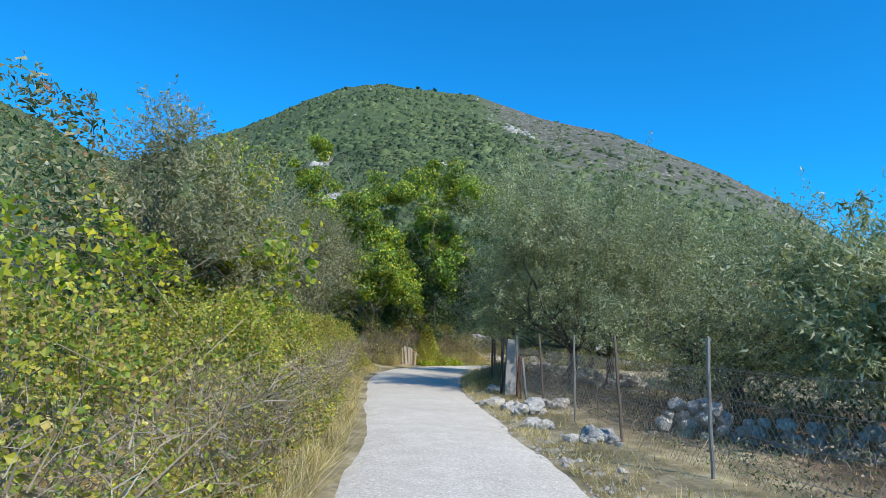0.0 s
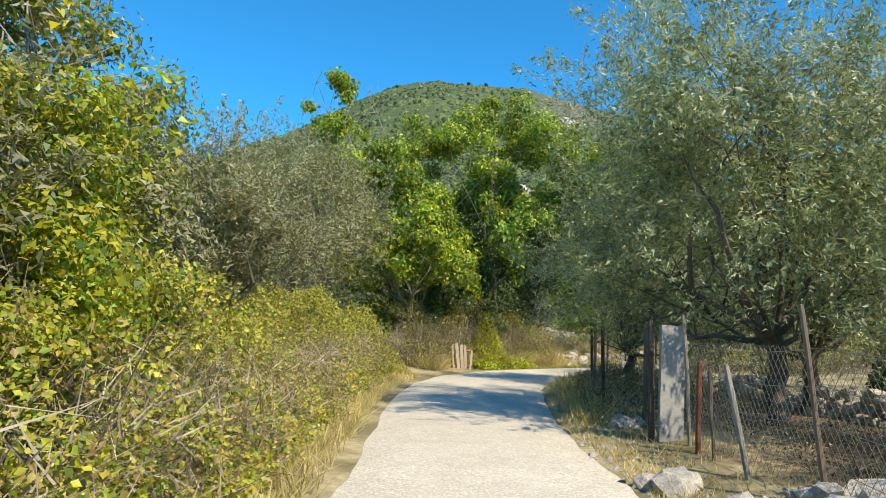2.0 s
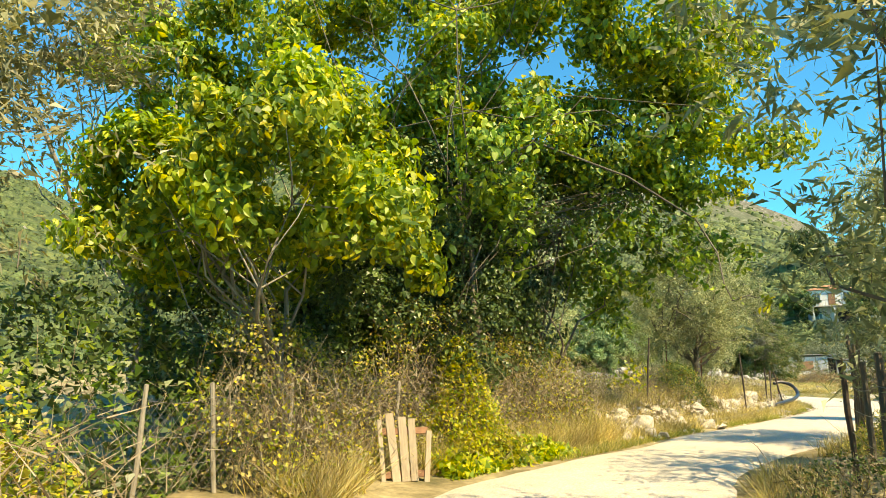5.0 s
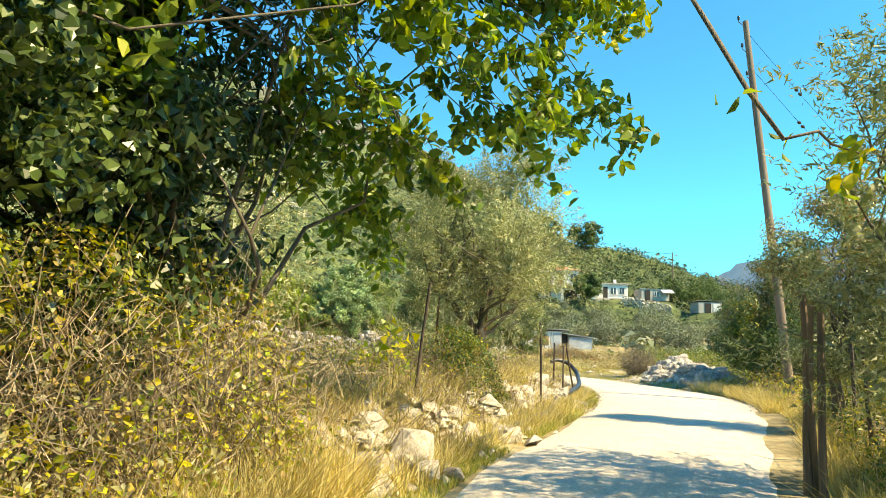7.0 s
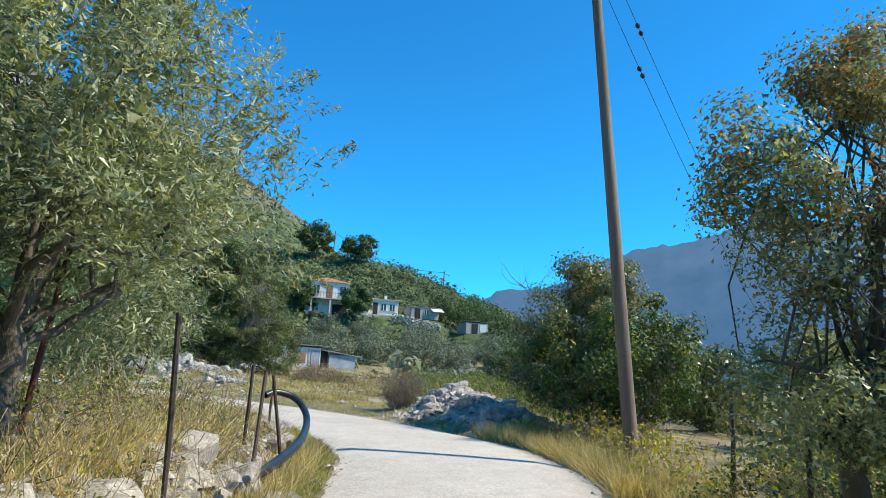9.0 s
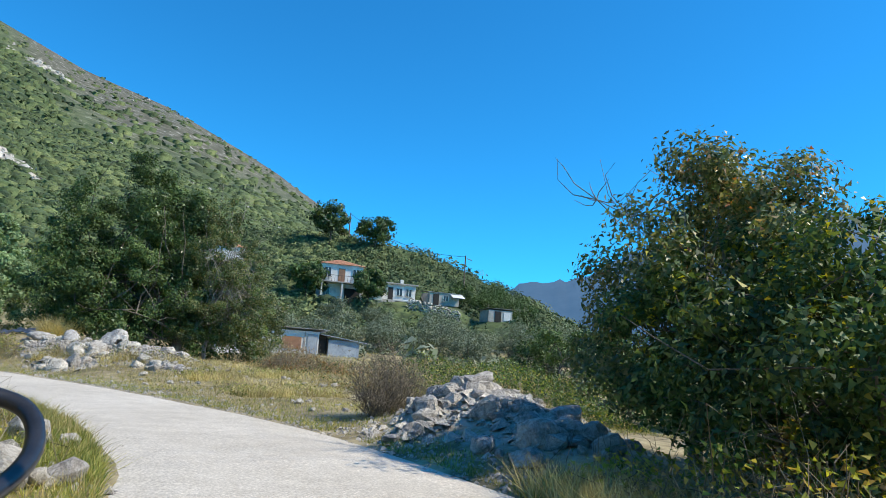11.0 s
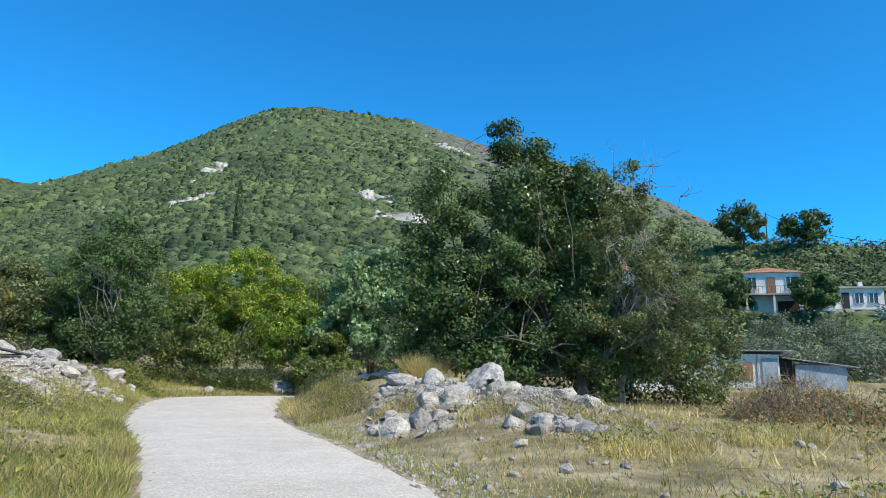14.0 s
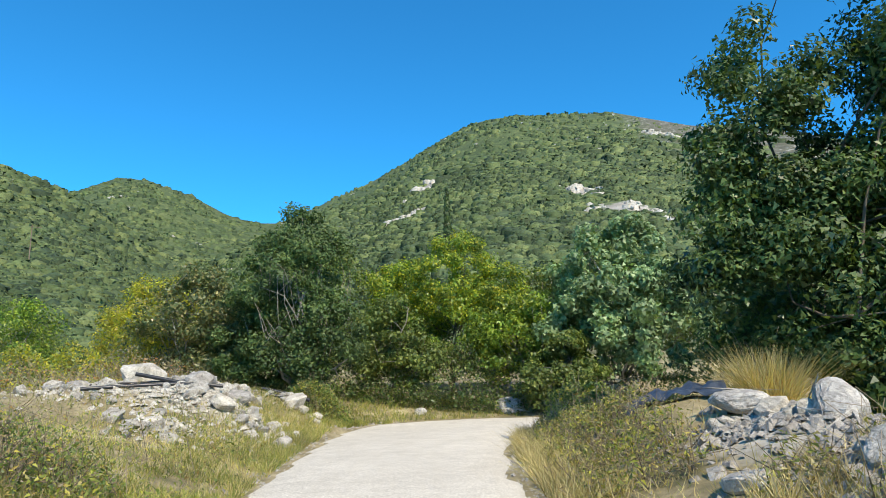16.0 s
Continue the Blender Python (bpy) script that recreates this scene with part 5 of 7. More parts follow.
thicket("spindle_bush", "leafy green bush rooted in the stone wall", np.array([(6.0, 42.6), (6.4, 43.0), (6.8, 43.4), (7.2, 43.8)]), (0.2, 1.2), 1.3, 13000, [("green_leaves", OAK, 0.8), ("yellow_leaves", YELLOW, 0.13), ("rusty_leaves", RUSSET, 0.05)], 110, rise=0.3, stems=160, leaf=(0.042, 0.028))
thicket("bramble_thicket", "shaded undergrowth below the wire fence", stretch(RIGHT_LINE, 35, 45), (0.7, 3.0), 1.0, 22000, [("green_leaves", OAK, 0.55), ("dry_leaves", BRAMBLE, 0.45)], 111, side=-1, rise=0.6, stems=800, straw=4000, straw_h=0.34, leaf=(0.052, 0.036))
thicket("bramble_thicket", "tall dry brambles behind the slack wire fence", stretch(RIGHT_LINE, 38.5, 46), (2.6, 5.0), 1.7, 13000, [("green_leaves", PEAR, 0.5), ("dry_leaves", BRAMBLE, 0.5)], 128, side=-1, rise=0.6, stems=900)
thicket("ivy_patch", "shady ground cover under the olive trees", stretch(RIGHT_LINE, 19, 34), (0.5, 3.2), 0.5, 13000, [("dark_leaves", OAK, 0.6), ("dry_leaves", STALK, 0.4)], 112, side=-1, rise=0.6, stems=900, straw=3000, straw_h=0.3, leaf=(0.045, 0.03))
for k, (x, y, w) in enumerate([(17.1, 72.0, 0.5), (18.2, 70.9, 0.6), (19.4, 70.2, 0.6), (16.4, 73.2, 0.4), (17.6, 73.6, 0.4), (20.4, 70.0, 0.6)]):
    thicket("weed_clump", "dry thistles and green weeds between broken stones", np.array([(x - w, y), (x, y - 0.1), (x + w, y - 0.1)]), (-0.4, 0.4), 0.42, 420, [("green_leaves", GREEN_GRASS, 0.5), ("straw_leaves", STRAW, 0.5)], 150 + k, rise=0.3, stems=70, straw=420, straw_h=0.3, leaf=(0.07, 0.03))
thicket("undergrowth", "dark shady undergrowth beneath the oak tree", np.array([(19.2, 81.6), (21.0, 81.0), (24, 80.4), (28, 80)]), (-0.8, 0.8), 2.2, 15000, [("dark_leaves", OAK, 0.7), ("shade_leaves", EVERGREEN, 0.3)], 158, rise=0.5, stems=300, leaf=(0.13, 0.085))
brush((19.95, 56.8), 0.85, 1.22, 113)
thicket("weed_clump", "leafy yellow-green weeds at the foot of the pole", np.array([(19.2, 47.8), (19.7, 48.3), (20.3, 48.7)]), (-0.5, 0.6), 0.85, 3600, [("green_leaves", PEAR, 0.5), ("yellow_leaves", YELLOW, 0.3), ("rusty_leaves", RUSSET, 0.15)], 131, rise=0.3, stems=260, straw=900, straw_h=0.45)
thicket("valley_brambles", "bramble and scrub on the valley side of the lane", np.array([(19.5, 41.0), (23, 43), (28, 47), (33, 52)]), (-2.5, 2.5), 1.3, 20000, [("green_leaves", PEAR, 0.7), ("bramble_leaves", BRAMBLE, 0.22), ("russet_leaves", RUSSET, 0.06)], 132, rise=1.0, stems=700, leaf=(0.075, 0.048))
thicket("dry_weeds", "dry weeds and straw round the pole's foot", stretch(RIGHT_LINE, 44.5, 51), (0.3, 1.8), 0.75, 5000, [("dry_leaves", BRAMBLE, 0.5), ("straw_leaves", STRAW, 0.5)], 114, side=-1, rise=0.4, stems=500, straw=5000, straw_h=0.4)
thicket("scrub_patch", "russet dry scrub beyond the meadow", np.array([(24, 70), (28, 71), (34, 72), (40, 74)]), (-4, 4), 0.6, 11000, [("russet_leaves", RUSSET, 0.35), ("green_leaves", OAK, 0.4), ("straw_leaves", STRAW, 0.25)], 115, rise=2.0, stems=900)
thicket("scrub_patch", "green bramble scrub behind the rubble wall", np.array([(24.5, 57), (26.5, 60), (29, 64), (34, 67)]), (-3, 3), 1.5, 20000, [("green_leaves", OAK, 0.7), ("bramble_leaves", BRAMBLE, 0.15), ("bright_leaves", WALNUT_GREEN, 0.15)], 116, rise=1.5, stems=700, leaf=(0.06, 0.042))
thicket("dry_grass_clump", "tall straw-coloured clump behind the boulders", np.array([(17.0, 78.3), (17.3, 78.3), (17.55, 78.3)]), (-0.25, 0.3), 0.7, 300, [("straw_leaves", STRAW, 1.0)], 117, rise=0.3, stems=350, straw=2200, straw_h=0.85)
thicket("verge_growth", "tall weeds on the verge before the boulders", stretch(RIGHT_LINE, 73.6, 85), (0.35, 2.0), 0.7, 11000, [("green_leaves", GREEN_GRASS, 0.4), ("bramble_leaves", BRAMBLE, 0.35), ("dull_leaves", PEAR, 0.25)], 118, side=-1, rise=0.7, stems=1500, straw=6000, straw_h=0.32, leaf=(0.075, 0.028))
thicket("shrub_row", "shrubs and brushwood where the lane ends", np.array([(-4, 92.5), (2, 93.2), (6, 93.6), (10, 94), (18, 95)]), (-1.0, 1.4), 3.0, 40000, [("green_leaves", LEAFY, 0.45), ("dark_leaves", EVERGREEN, 0.45), ("dry_leaves", STALK, 0.1)], 119, rise=1.0, stems=1400, leaf=(0.11, 0.07))
thicket("shrub_row", "leafy shrubs along the verge before the fig tree", np.array([(14.0, 82), (14.2, 84.5), (15.0, 87)]), (-0.8, 1.2), 1.0, 7000, [("green_leaves", LEAFY, 0.6), ("dry_leaves", BRAMBLE, 0.4)], 120, rise=0.6, stems=400, leaf=(0.11, 0.07))
thicket("broom_bush", "green broom bush at the lane's edge", np.array([(4.4, 86.6), (4.9, 87.4), (5.4, 88.4)]), (-0.7, 0.9), 1.5, 6000, [("green_leaves", LEAFY, 0.7), ("dry_leaves", BRAMBLE, 0.3)], 121, rise=0.5, stems=300)
thicket("brushwood", "russet heap of cut dry branches behind the boulders", np.array([(24.0, 71.6), (25.5, 71.2), (27.5, 71.4)]), (-0.9, 0.9), 0.9, 2500, [("russet_leaves", RUSSET, 0.6), ("dry_leaves", OLIVE_DRY, 0.4)], 129, rise=0.6, stems=1400)
thicket("brushwood", "grey heap of cut dry brushwood", np.array([(-3.5, 76.5), (-1.5, 80), (0.5, 84), (1.5, 87)]), (-1.6, 1.4), 1.0, 3500, [("dry_leaves", OLIVE_DRY, 0.6), ("russet_leaves", RUSSET, 0.4)], 122, rise=0.8, stems=1500)
thicket("yellow_shrubs", "yellowing shrubs behind the white rubble", np.array([(-9, 82), (-6, 87), (-4, 91)]), (-1.8, 1.8), 1.9, 14000, [("yellow_leaves", YELLOW, 0.6), ("green_leaves", LEAFY, 0.4)], 123, rise=1.0, stems=400, leaf=(0.12, 0.08))


thicket("grove_undergrowth", "dark shrubby growth at the back of the olive grove", stretch(RIGHT_LINE, 2, 34), (8.2, 11.5), 2.6, 17000, [("dark_leaves", OAK, 0.6), ("dry_leaves", OLIVE_DRY, 0.4)], 135, side=-1, rise=0.8, stems=500, leaf=(0.16, 0.1))
thicket("weed_bush", "dark leafy weeds standing in tall grass", np.array([(6.6, 71.6), (7.6, 72.4), (8.4, 73.4)]), (-0.8, 0.8), 0.85, 4200, [("green_leaves", LEAFY, 0.6), ("dry_leaves", BRAMBLE, 0.3), ("rusty_leaves", STALK, 0.1)], 133, rise=0.6, stems=500, leaf=(0.06, 0.032))
thicket("scrub_patch", "green scrub on the far side of the rubble wall", np.array([(26, 53), (32, 57), (40, 62), (50, 68)]), (-5, 4), 1.5, 34000, [("green_leaves", OAK, 0.65), ("bramble_leaves", PEAR, 0.3), ("dull_leaves", BRAMBLE, 0.05)], 134, rise=2.0, stems=400, leaf=(0.09, 0.058))
thicket("meadow_weeds", "low leafy weeds in the grass beside the lane", stretch(LEFT_LINE, 52, 80), (0.3, 5.0), 0.3, 6000, [("weed_leaves", GREEN_GRASS, 0.5), ("dry_leaves", BRAMBLE, 0.3), ("green_leaves", LEAFY, 0.2)], 126, rise=0.6, stems=700, leaf=(0.07, 0.035))
thicket("grove_undergrowth", "shady weeds and twigs under the olive trees", stretch(RIGHT_LINE, 3, 20), (1.9, 8.0), 0.3, 14000, [("dark_leaves", OAK, 0.4), ("leaf_litter", STALK, 0.6)], 127, side=-1, rise=1.5, stems=1500, leaf=(0.045, 0.03))


for k, (x, y, w) in enumerate([(21.5, 63.5, 1.2), (24.5, 61.0, 1.4), (20.2, 67.8, 0.9), (26.5, 65.0, 1.6), (22.8, 68.6, 1.0), (19.6, 62.5, 0.7)]):
    thicket("weed_clump", "low green and straw-coloured weeds in the dry meadow", np.array([(x - w, y - 0.2), (x, y), (x + w, y + 0.3)]), (-0.6, 0.6), 0.26, 900, [("green_leaves", GREEN_GRASS, 0.6), ("straw_leaves", STRAW, 0.4)], 140 + k, rise=0.4, stems=60, straw=500, straw_h=0.3, leaf=(0.08, 0.035))


def turf(name, label, region, n, tall, wide, mat, seed):
    """Loose grass over an area; region gives places and keeps."""
    rng = np.random.default_rng(seed)
    x, y = region(rng, n)
    dl, sl, _ = distance_to(x, y, LEFT_LINE)
    dr, sr, _ = distance_to(x, y, RIGHT_LINE)
    keep = ~((sl <= 0.1) & (sr >= -0.1)) & (wave(x, y, 1.1, seed) + wave(x, y, 0.35, seed + 2) > -0.55)
    for cx, cy, r in BARE:
        keep &= np.hypot(x - cx, y - cy) > r * rng.uniform(0.5, 1.05, n)
    x, y = x[keep], y[keep]
    ob = thing(name, (0, 0, 0), label, "grass", kind="stuff")
    part("blades", mesh_of("blades", *blades(rng, x, y, height(x, y), tall, wide), mat), ob)


def edge(line, y0, y1, side, width):
    piece = stretch(line, y0, y1)

    def go(rng, n):
        p = along(piece, rng.uniform(0, 1, n), side * (rng.exponential(width, n) - 0.08))
        return p[:, 0], p[:, 1]
    return go


def patch(x0, x1, y0, y1):
    return lambda rng, n: (rng.uniform(x0, x1, n), rng.uniform(y0, y1, n))


turf("verge_grass", "straw-coloured grass on the lane's verge", edge(RIGHT_LINE, -4, 34, -1, 0.55), 15000, 0.13, 0.006, STRAW, 201)
turf("verge_grass", "yellow-green grass on the lane's verge", edge(LEFT_LINE, 35, 58, 1, 0.4), 22000, 0.13, 0.006, GREEN_GRASS, 202)
turf("verge_grass", "straw-coloured grass on the lane's verge", edge(LEFT_LINE, 35, 70, 1, 0.8), 12000, 0.18, 0.006, STRAW, 203)
turf("meadow_grass", "tall yellow-green grass beside the lane", edge(LEFT_LINE, 52, 90, 1, 1.9), 72000, 0.19, 0.007, GREEN_GRASS, 204)
turf("meadow_grass", "dry straw in the tall grass", edge(LEFT_LINE, 55, 86, 1, 2.4), 20000, 0.22, 0.007, STRAW, 205)
turf("verge_grass", "yellow-green grass on the lane's verge", edge(RIGHT_LINE, 48, 90, -1, 0.5), 26000, 0.11, 0.006, GREEN_GRASS, 206)
turf("stubble", "short dry stubble of the meadow", patch(17.5, 32, 56, 72), 55000, 0.075, 0.007, STRAW, 207)
turf("stubble", "short green tufts in the dry meadow", patch(17.5, 30, 54, 72), 14000, 0.1, 0.008, GREEN_GRASS, 208)
turf("dry_grass", "dry grass under the olive trees", patch(1.5, 14, 4, 34), 4500, 0.13, 0.008, STRAW, 209)
turf("dry_grass", "tall dry grass round the boulders", patch(14.5, 26, 66, 80), 9000, 0.17, 0.007, STRAW, 210)
turf("dry_grass", "dry grass where the lane bends away", patch(-2, 16, 86, 96), 22000, 0.28, 0.01, GREEN_GRASS, 212)
turf("dry_grass", "dry grass on the far field", patch(20, 56, 66, 106), 26000, 0.2, 0.02, STRAW, 211)


# ---- stones ----
def stone_mesh(name, seed, mat, corners=13, flat=0.75):
    rs = np.random.default_rng(seed)
    bm = bmesh.new()
    for v in rs.normal(0, 1, (corners + 8, 3)):
        v = v / (np.abs(v) ** 3.2).sum() ** (1 / 3.2) * rs.uniform(0.8, 0.96)
        bm.verts.new((v[0] * 0.5, v[1] * 0.42, v[2] * 0.5 * flat))
    out = bmesh.ops.convex_hull(bm, input=bm.verts)
    bmesh.ops.delete(bm, geom=[g for g in out["geom_interior"] if isinstance(g, bmesh.types.BMVert)], context="VERTS")
    return bm_mesh(name, bm, mat)


GREY_STONES = [stone_mesh("stone", 300 + k, STONE, 19) for k in range(8)]
WHITE_STONES = [stone_mesh("stone", 320 + k, STONE_WHITE, 18) for k in range(8)]
FENCE_STONES = [stone_mesh("stone", 340 + k, STONE_BLEACHED, 18) for k in range(8)]


def stones(parent, rng, places, meshes, sizes, sink=0.25):
    for (x, y, z), s in zip(places, sizes):
        m = pose(x, y, z + s * (0.35 - sink), rng.uniform(-25, 25), rng.uniform(-25, 25), rng.uniform(0, 360))
        ob = part("stone", meshes[rng.integers(len(meshes))], parent)
        ob.matrix_basis = m @ Matrix.Diagonal((s * rng.uniform(0.8, 1.3), s * rng.uniform(0.8, 1.2), s * rng.uniform(0.75, 1.1), 1))


def stone_wall(label, line, high, thick, size, meshes, seed, name="stone_wall", ruin=0.25, lift=0.5):
    """A dry wall laid in rough courses, each stone its own."""
    rng = np.random.default_rng(seed)
    line = np.array(line, float)
    ob = thing(name, (0, 0, 0), label, "stone wall")
    seg = np.r_[0, np.cumsum(np.linalg.norm(np.diff(line, axis=0), axis=1))]
    places, sizes = [], []
    z = 0.0
    while z < high:
        u = rng.uniform(0, size)
        while u < seg[-1]:
            x, y = np.interp(u, seg, line[:, 0]), np.interp(u, seg, line[:, 1])
            top = high * (1 - ruin * (0.5 + 0.5 * wave(np.array(x * 1.0), np.array(y * 1.0), 0.8, seed)))
            s = size * rng.uniform(0.65, 1.5)
            if z < top:
                places.append((x + rng.normal(0, thick * 0.25), y + rng.normal(0, thick * 0.25), zat(x, y) * lift + z - (lift - 0.5) * 0.6))
                sizes.append(s)
            u += s * 0.85
        z += size * 0.55
    stones(ob, rng, places, meshes, sizes)
    return ob


def rubble(label, spots, n, meshes, seed, name="rubble_heap", category="rubble"):
    """A loose heap; spots: (x, y, spread, high, big)."""
    rng = np.random.default_rng(seed)
    ob = thing(name, (0, 0, 0), label, category)
    places, sizes = [], []
    w = np.array([s[2] ** 1.5 for s in spots])
    for _ in range(n):
        x0, y0, sp, hi, big = spots[rng.choice(len(spots), p=w / w.sum())]
        a, r = rng.uniform(0, 6.283), abs(rng.normal(0, 0.5))
        x, y = x0 + math.cos(a) * r * sp, y0 + math.sin(a) * r * sp
        places.append((x, y, zat(x, y) + hi * max(0, 1 - r) * rng.uniform(0.3, 1.0)))
        sizes.append(big * rng.gamma(2.5, 0.25) + 0.06)
    stones(ob, rng, places, meshes, sizes)
    return ob


def boulder(at, size, seed, mat, label, turn=0, hole=False, block=2.6):
    """One large angular rock: a hull with broken edges, pitted and cracked."""
    rs = np.random.default_rng(seed)
    bm = bmesh.new()
    for v in rs.normal(0, 1, (26, 3)):
        bm.verts.new(v / (np.abs(v) ** block).sum() ** (1 / block) * rs.uniform(0.43, 0.51))
    out = bmesh.ops.convex_hull(bm, input=bm.verts)
    bmesh.ops.delete(bm, geom=[g for g in out["geom_interior"] if isinstance(g, bmesh.types.BMVert)], context="VERTS")
    bmesh.ops.bevel(bm, geom=list(bm.edges), offset=0.05, segments=1, affect="EDGES")
    bmesh.ops.triangulate(bm, faces=bm.faces)
    bmesh.ops.subdivide_edges(bm, edges=bm.edges, cuts=5 if hole else 2, use_grid_fill=True)
    for v in bm.verts:
        p = v.co.copy()
        p *= 1 + 0.1 * noise.noise(p * 3 + Vector((seed, 0, 0))) + 0.06 * noise.noise(p * 9 + Vector((0, seed, 0))) - 0.08 * max(0.0, 0.5 - abs(noise.noise(p * 4 + Vector((0, 0, seed)))) * 6)
        if hole:
            d = math.hypot((p.x - 0.13) / 0.085, (p.z - 0.02) / 0.13)
            if p.y < 0:
                p.y += 0.5 * max(0.0, min(1.0, (1.1 - d) * 6))
        v.co = Vector((p.x * size[0], p.y * size[1], p.z * size[2]))
    z = zat(at[0], at[1]) + size[2] * 0.22 if len(at) == 2 else at[2]
    ob = new("boulder", bm_mesh("boulder", bm, mat))
    ob.matrix_basis = pose(at[0], at[1], z, rs.uniform(-6, 6), rs.uniform(-6, 6), turn)
    return tagged(ob, label, "boulder", "boulders by the lane")


def gravel(label, spots, n, size, mat, seed):
    """Small broken stones and chips, too many to count, in one mesh."""
    rng = np.random.default_rng(seed)
    ob = thing("gravel", (0, 0, 0), label, "gravel", kind="stuff")
    chip = np.array([(-1.1, -0.9, -0.5), (1.0, -1.0, -0.5), (1.1, 0.9, -0.5), (-0.9, 1.0, -0.5), (-0.3, 0, 0.9), (0.5, 0.2, 0.8)], float)
    tris = np.array([(0, 1, 4), (1, 5, 4), (1, 2, 5), (2, 3, 5), (3, 4, 5), (3, 0, 4)])
    k = rng.choice(len(spots), n, p=np.array([s[2] ** 2 for s in spots]) / sum(s[2] ** 2 for s in spots))
    sp = np.array(spots, float)[k]
    a, r = rng.uniform(0, 6.283, n), np.abs(rng.normal(0, 0.55, n))
    x, y = sp[:, 0] + np.cos(a) * r * sp[:, 2], sp[:, 1] + np.sin(a) * r * sp[:, 2]
    z = height(x, y) + sp[:, 3] * np.clip(1 - r, 0, 1) * rng.uniform(0, 1, n)
    v = (chip[None] + rng.normal(0, 0.2, (n, 6, 3))) * (size * rng.gamma(2.2, 0.3, n))[:, None, None] * 0.5
    t = rng.uniform(0, 6.283, n)
    c, s = np.cos(t)[:, None], np.sin(t)[:, None]
    v = np.stack([v[..., 0] * c - v[..., 1] * s, v[..., 0] * s + v[..., 1] * c, v[..., 2] * 0.7 + v[..., 0] * rng.normal(0, 0.4, (n, 1))], -1)
    v = v + np.stack([x, y, z + size * 0.15], 1)[:, None]
    part("chips", mesh_of("chips", v, (tris[None] + (np.arange(n) * 6)[:, None, None]).reshape(-1, 3), mat), ob)


gravel("pale limestone chips among the boulders", [(17.6, 73.0, 1.6, 0.08, 0), (19.4, 72.2, 1.7, 0.1, 0), (19.9, 70.4, 1.6, 0.06, 0), (16.9, 75.4, 1.3, 0.05, 0), (17.0, 71.4, 1.3, 0.03, 0)], 9000, 0.105, STONE_WHITE, 451)
gravel("white limestone chips on the bank", [(4.6, 80.0, 1.9, 0.1, 0), (3.6, 82.6, 2.0, 0.12, 0), (6.2, 80.6, 1.2, 0.08, 0), (5.6, 78.2, 1.3, 0.05, 0), (2.4, 79.6, 2.2, 0.05, 0)], 3600, 0.1, STONE_WHITE, 452)
gravel("grey limestone chips at the foot of the rubble heap", [(20.1, 54.8, 1.2, 0.04, 0), (20.4, 53.2, 1.3, 0.02, 0), (19.0, 54.5, 0.7, 0.0, 0), (21.6, 55.7, 1.4, 0.04, 0), (24, 57.5, 1.6, 0.04, 0)], 4200, 0.12, STONE, 453)
gravel("earthy stones of the terrace bank", [(3.0, 39.3, 0.9, 0.3, 0), (4.6, 41.2, 0.9, 0.3, 0), (6.0, 42.6, 0.9, 0.3, 0), (7.4, 44.2, 0.9, 0.3, 0), (9.0, 45.9, 0.9, 0.25, 0), (11.0, 48.4, 0.9, 0.2, 0)], 700, 0.12, STONE_WHITE, 454)
E_R = [(float(p[0]) + 0.25, float(p[1]), 0.9, 0.0, 0) for p in RIGHT_LINE if 45 < p[1] < 80]
E_L = [(float(p[0]) - 0.1, float(p[1]), 0.5, 0.0, 0) for p in LEFT_LINE if 45 < p[1] < 90]
E_P = [(float(p[0]) + 0.2, float(p[1]), 0.6, 0.0, 0) for p in RIGHT_LINE if 2 < p[1] < 32]
gravel("loose pale gravel on the lane's margin", E_R + E_L + E_P, 12000, 0.05, STONE_WHITE, 455)
# along the terrace
rngw = np.random.default_rng(401)
bank = thing("stone_bank", (0, 0, 0), "earthy bank faced with half-buried limestone below a terrace", "stone wall")
piece = stretch(LEFT_LINE, 37.8, 46.4)
pw = along(piece, rngw.uniform(0, 1, 140), rngw.uniform(0.75, 1.75, 140))
stones(bank, rngw, [(x, y, z) for (x, y), z in zip(pw, height(pw[:, 0], pw[:, 1]))], WHITE_STONES, rngw.gamma(3.0, 0.085, 140) + 0.07, 0.4)
stone_wall("tumbled dry-stone wall of pale limestone beside the lane", [(9.4, 46.4), (10.4, 47.8), (11.7, 49.7), (12.6, 51.5), (13.1, 53.4)], 0.36, 0.4, 0.27, WHITE_STONES, 402, ruin=0.6)
thicket("bank_weeds", "dry grass and weeds growing over the stony bank", stretch(LEFT_LINE, 37.6, 50), (0.55, 2.1), 0.36, 8000, [("weed_leaves", BRAMBLE, 0.35), ("dull_leaves", PEAR, 0.15), ("straw_leaves", STRAW, 0.5)], 125, rise=0.5, stems=2200, straw=7500, straw_h=0.3, leaf=(0.045, 0.028))
stone_wall("old dry-stone wall at the back of the terrace", [(-1.5, 46.5), (1.5, 49.5), (5, 52.5), (8, 56)], 1.5, 0.4, 0.32, GREY_STONES, 403)
rubble("loose white stones at the foot of the terrace wall", [(5.6, 41.6, 0.6, 0.1, 0.3), (9.6, 46.4, 0.8, 0.15, 0.35), (13.0, 52.6, 0.9, 0.2, 0.4), (3.6, 39.4, 0.7, 0.1, 0.3), (13.6, 55.2, 0.7, 0.1, 0.35)], 70, WHITE_STONES, 404, "loose_stones", "stones")
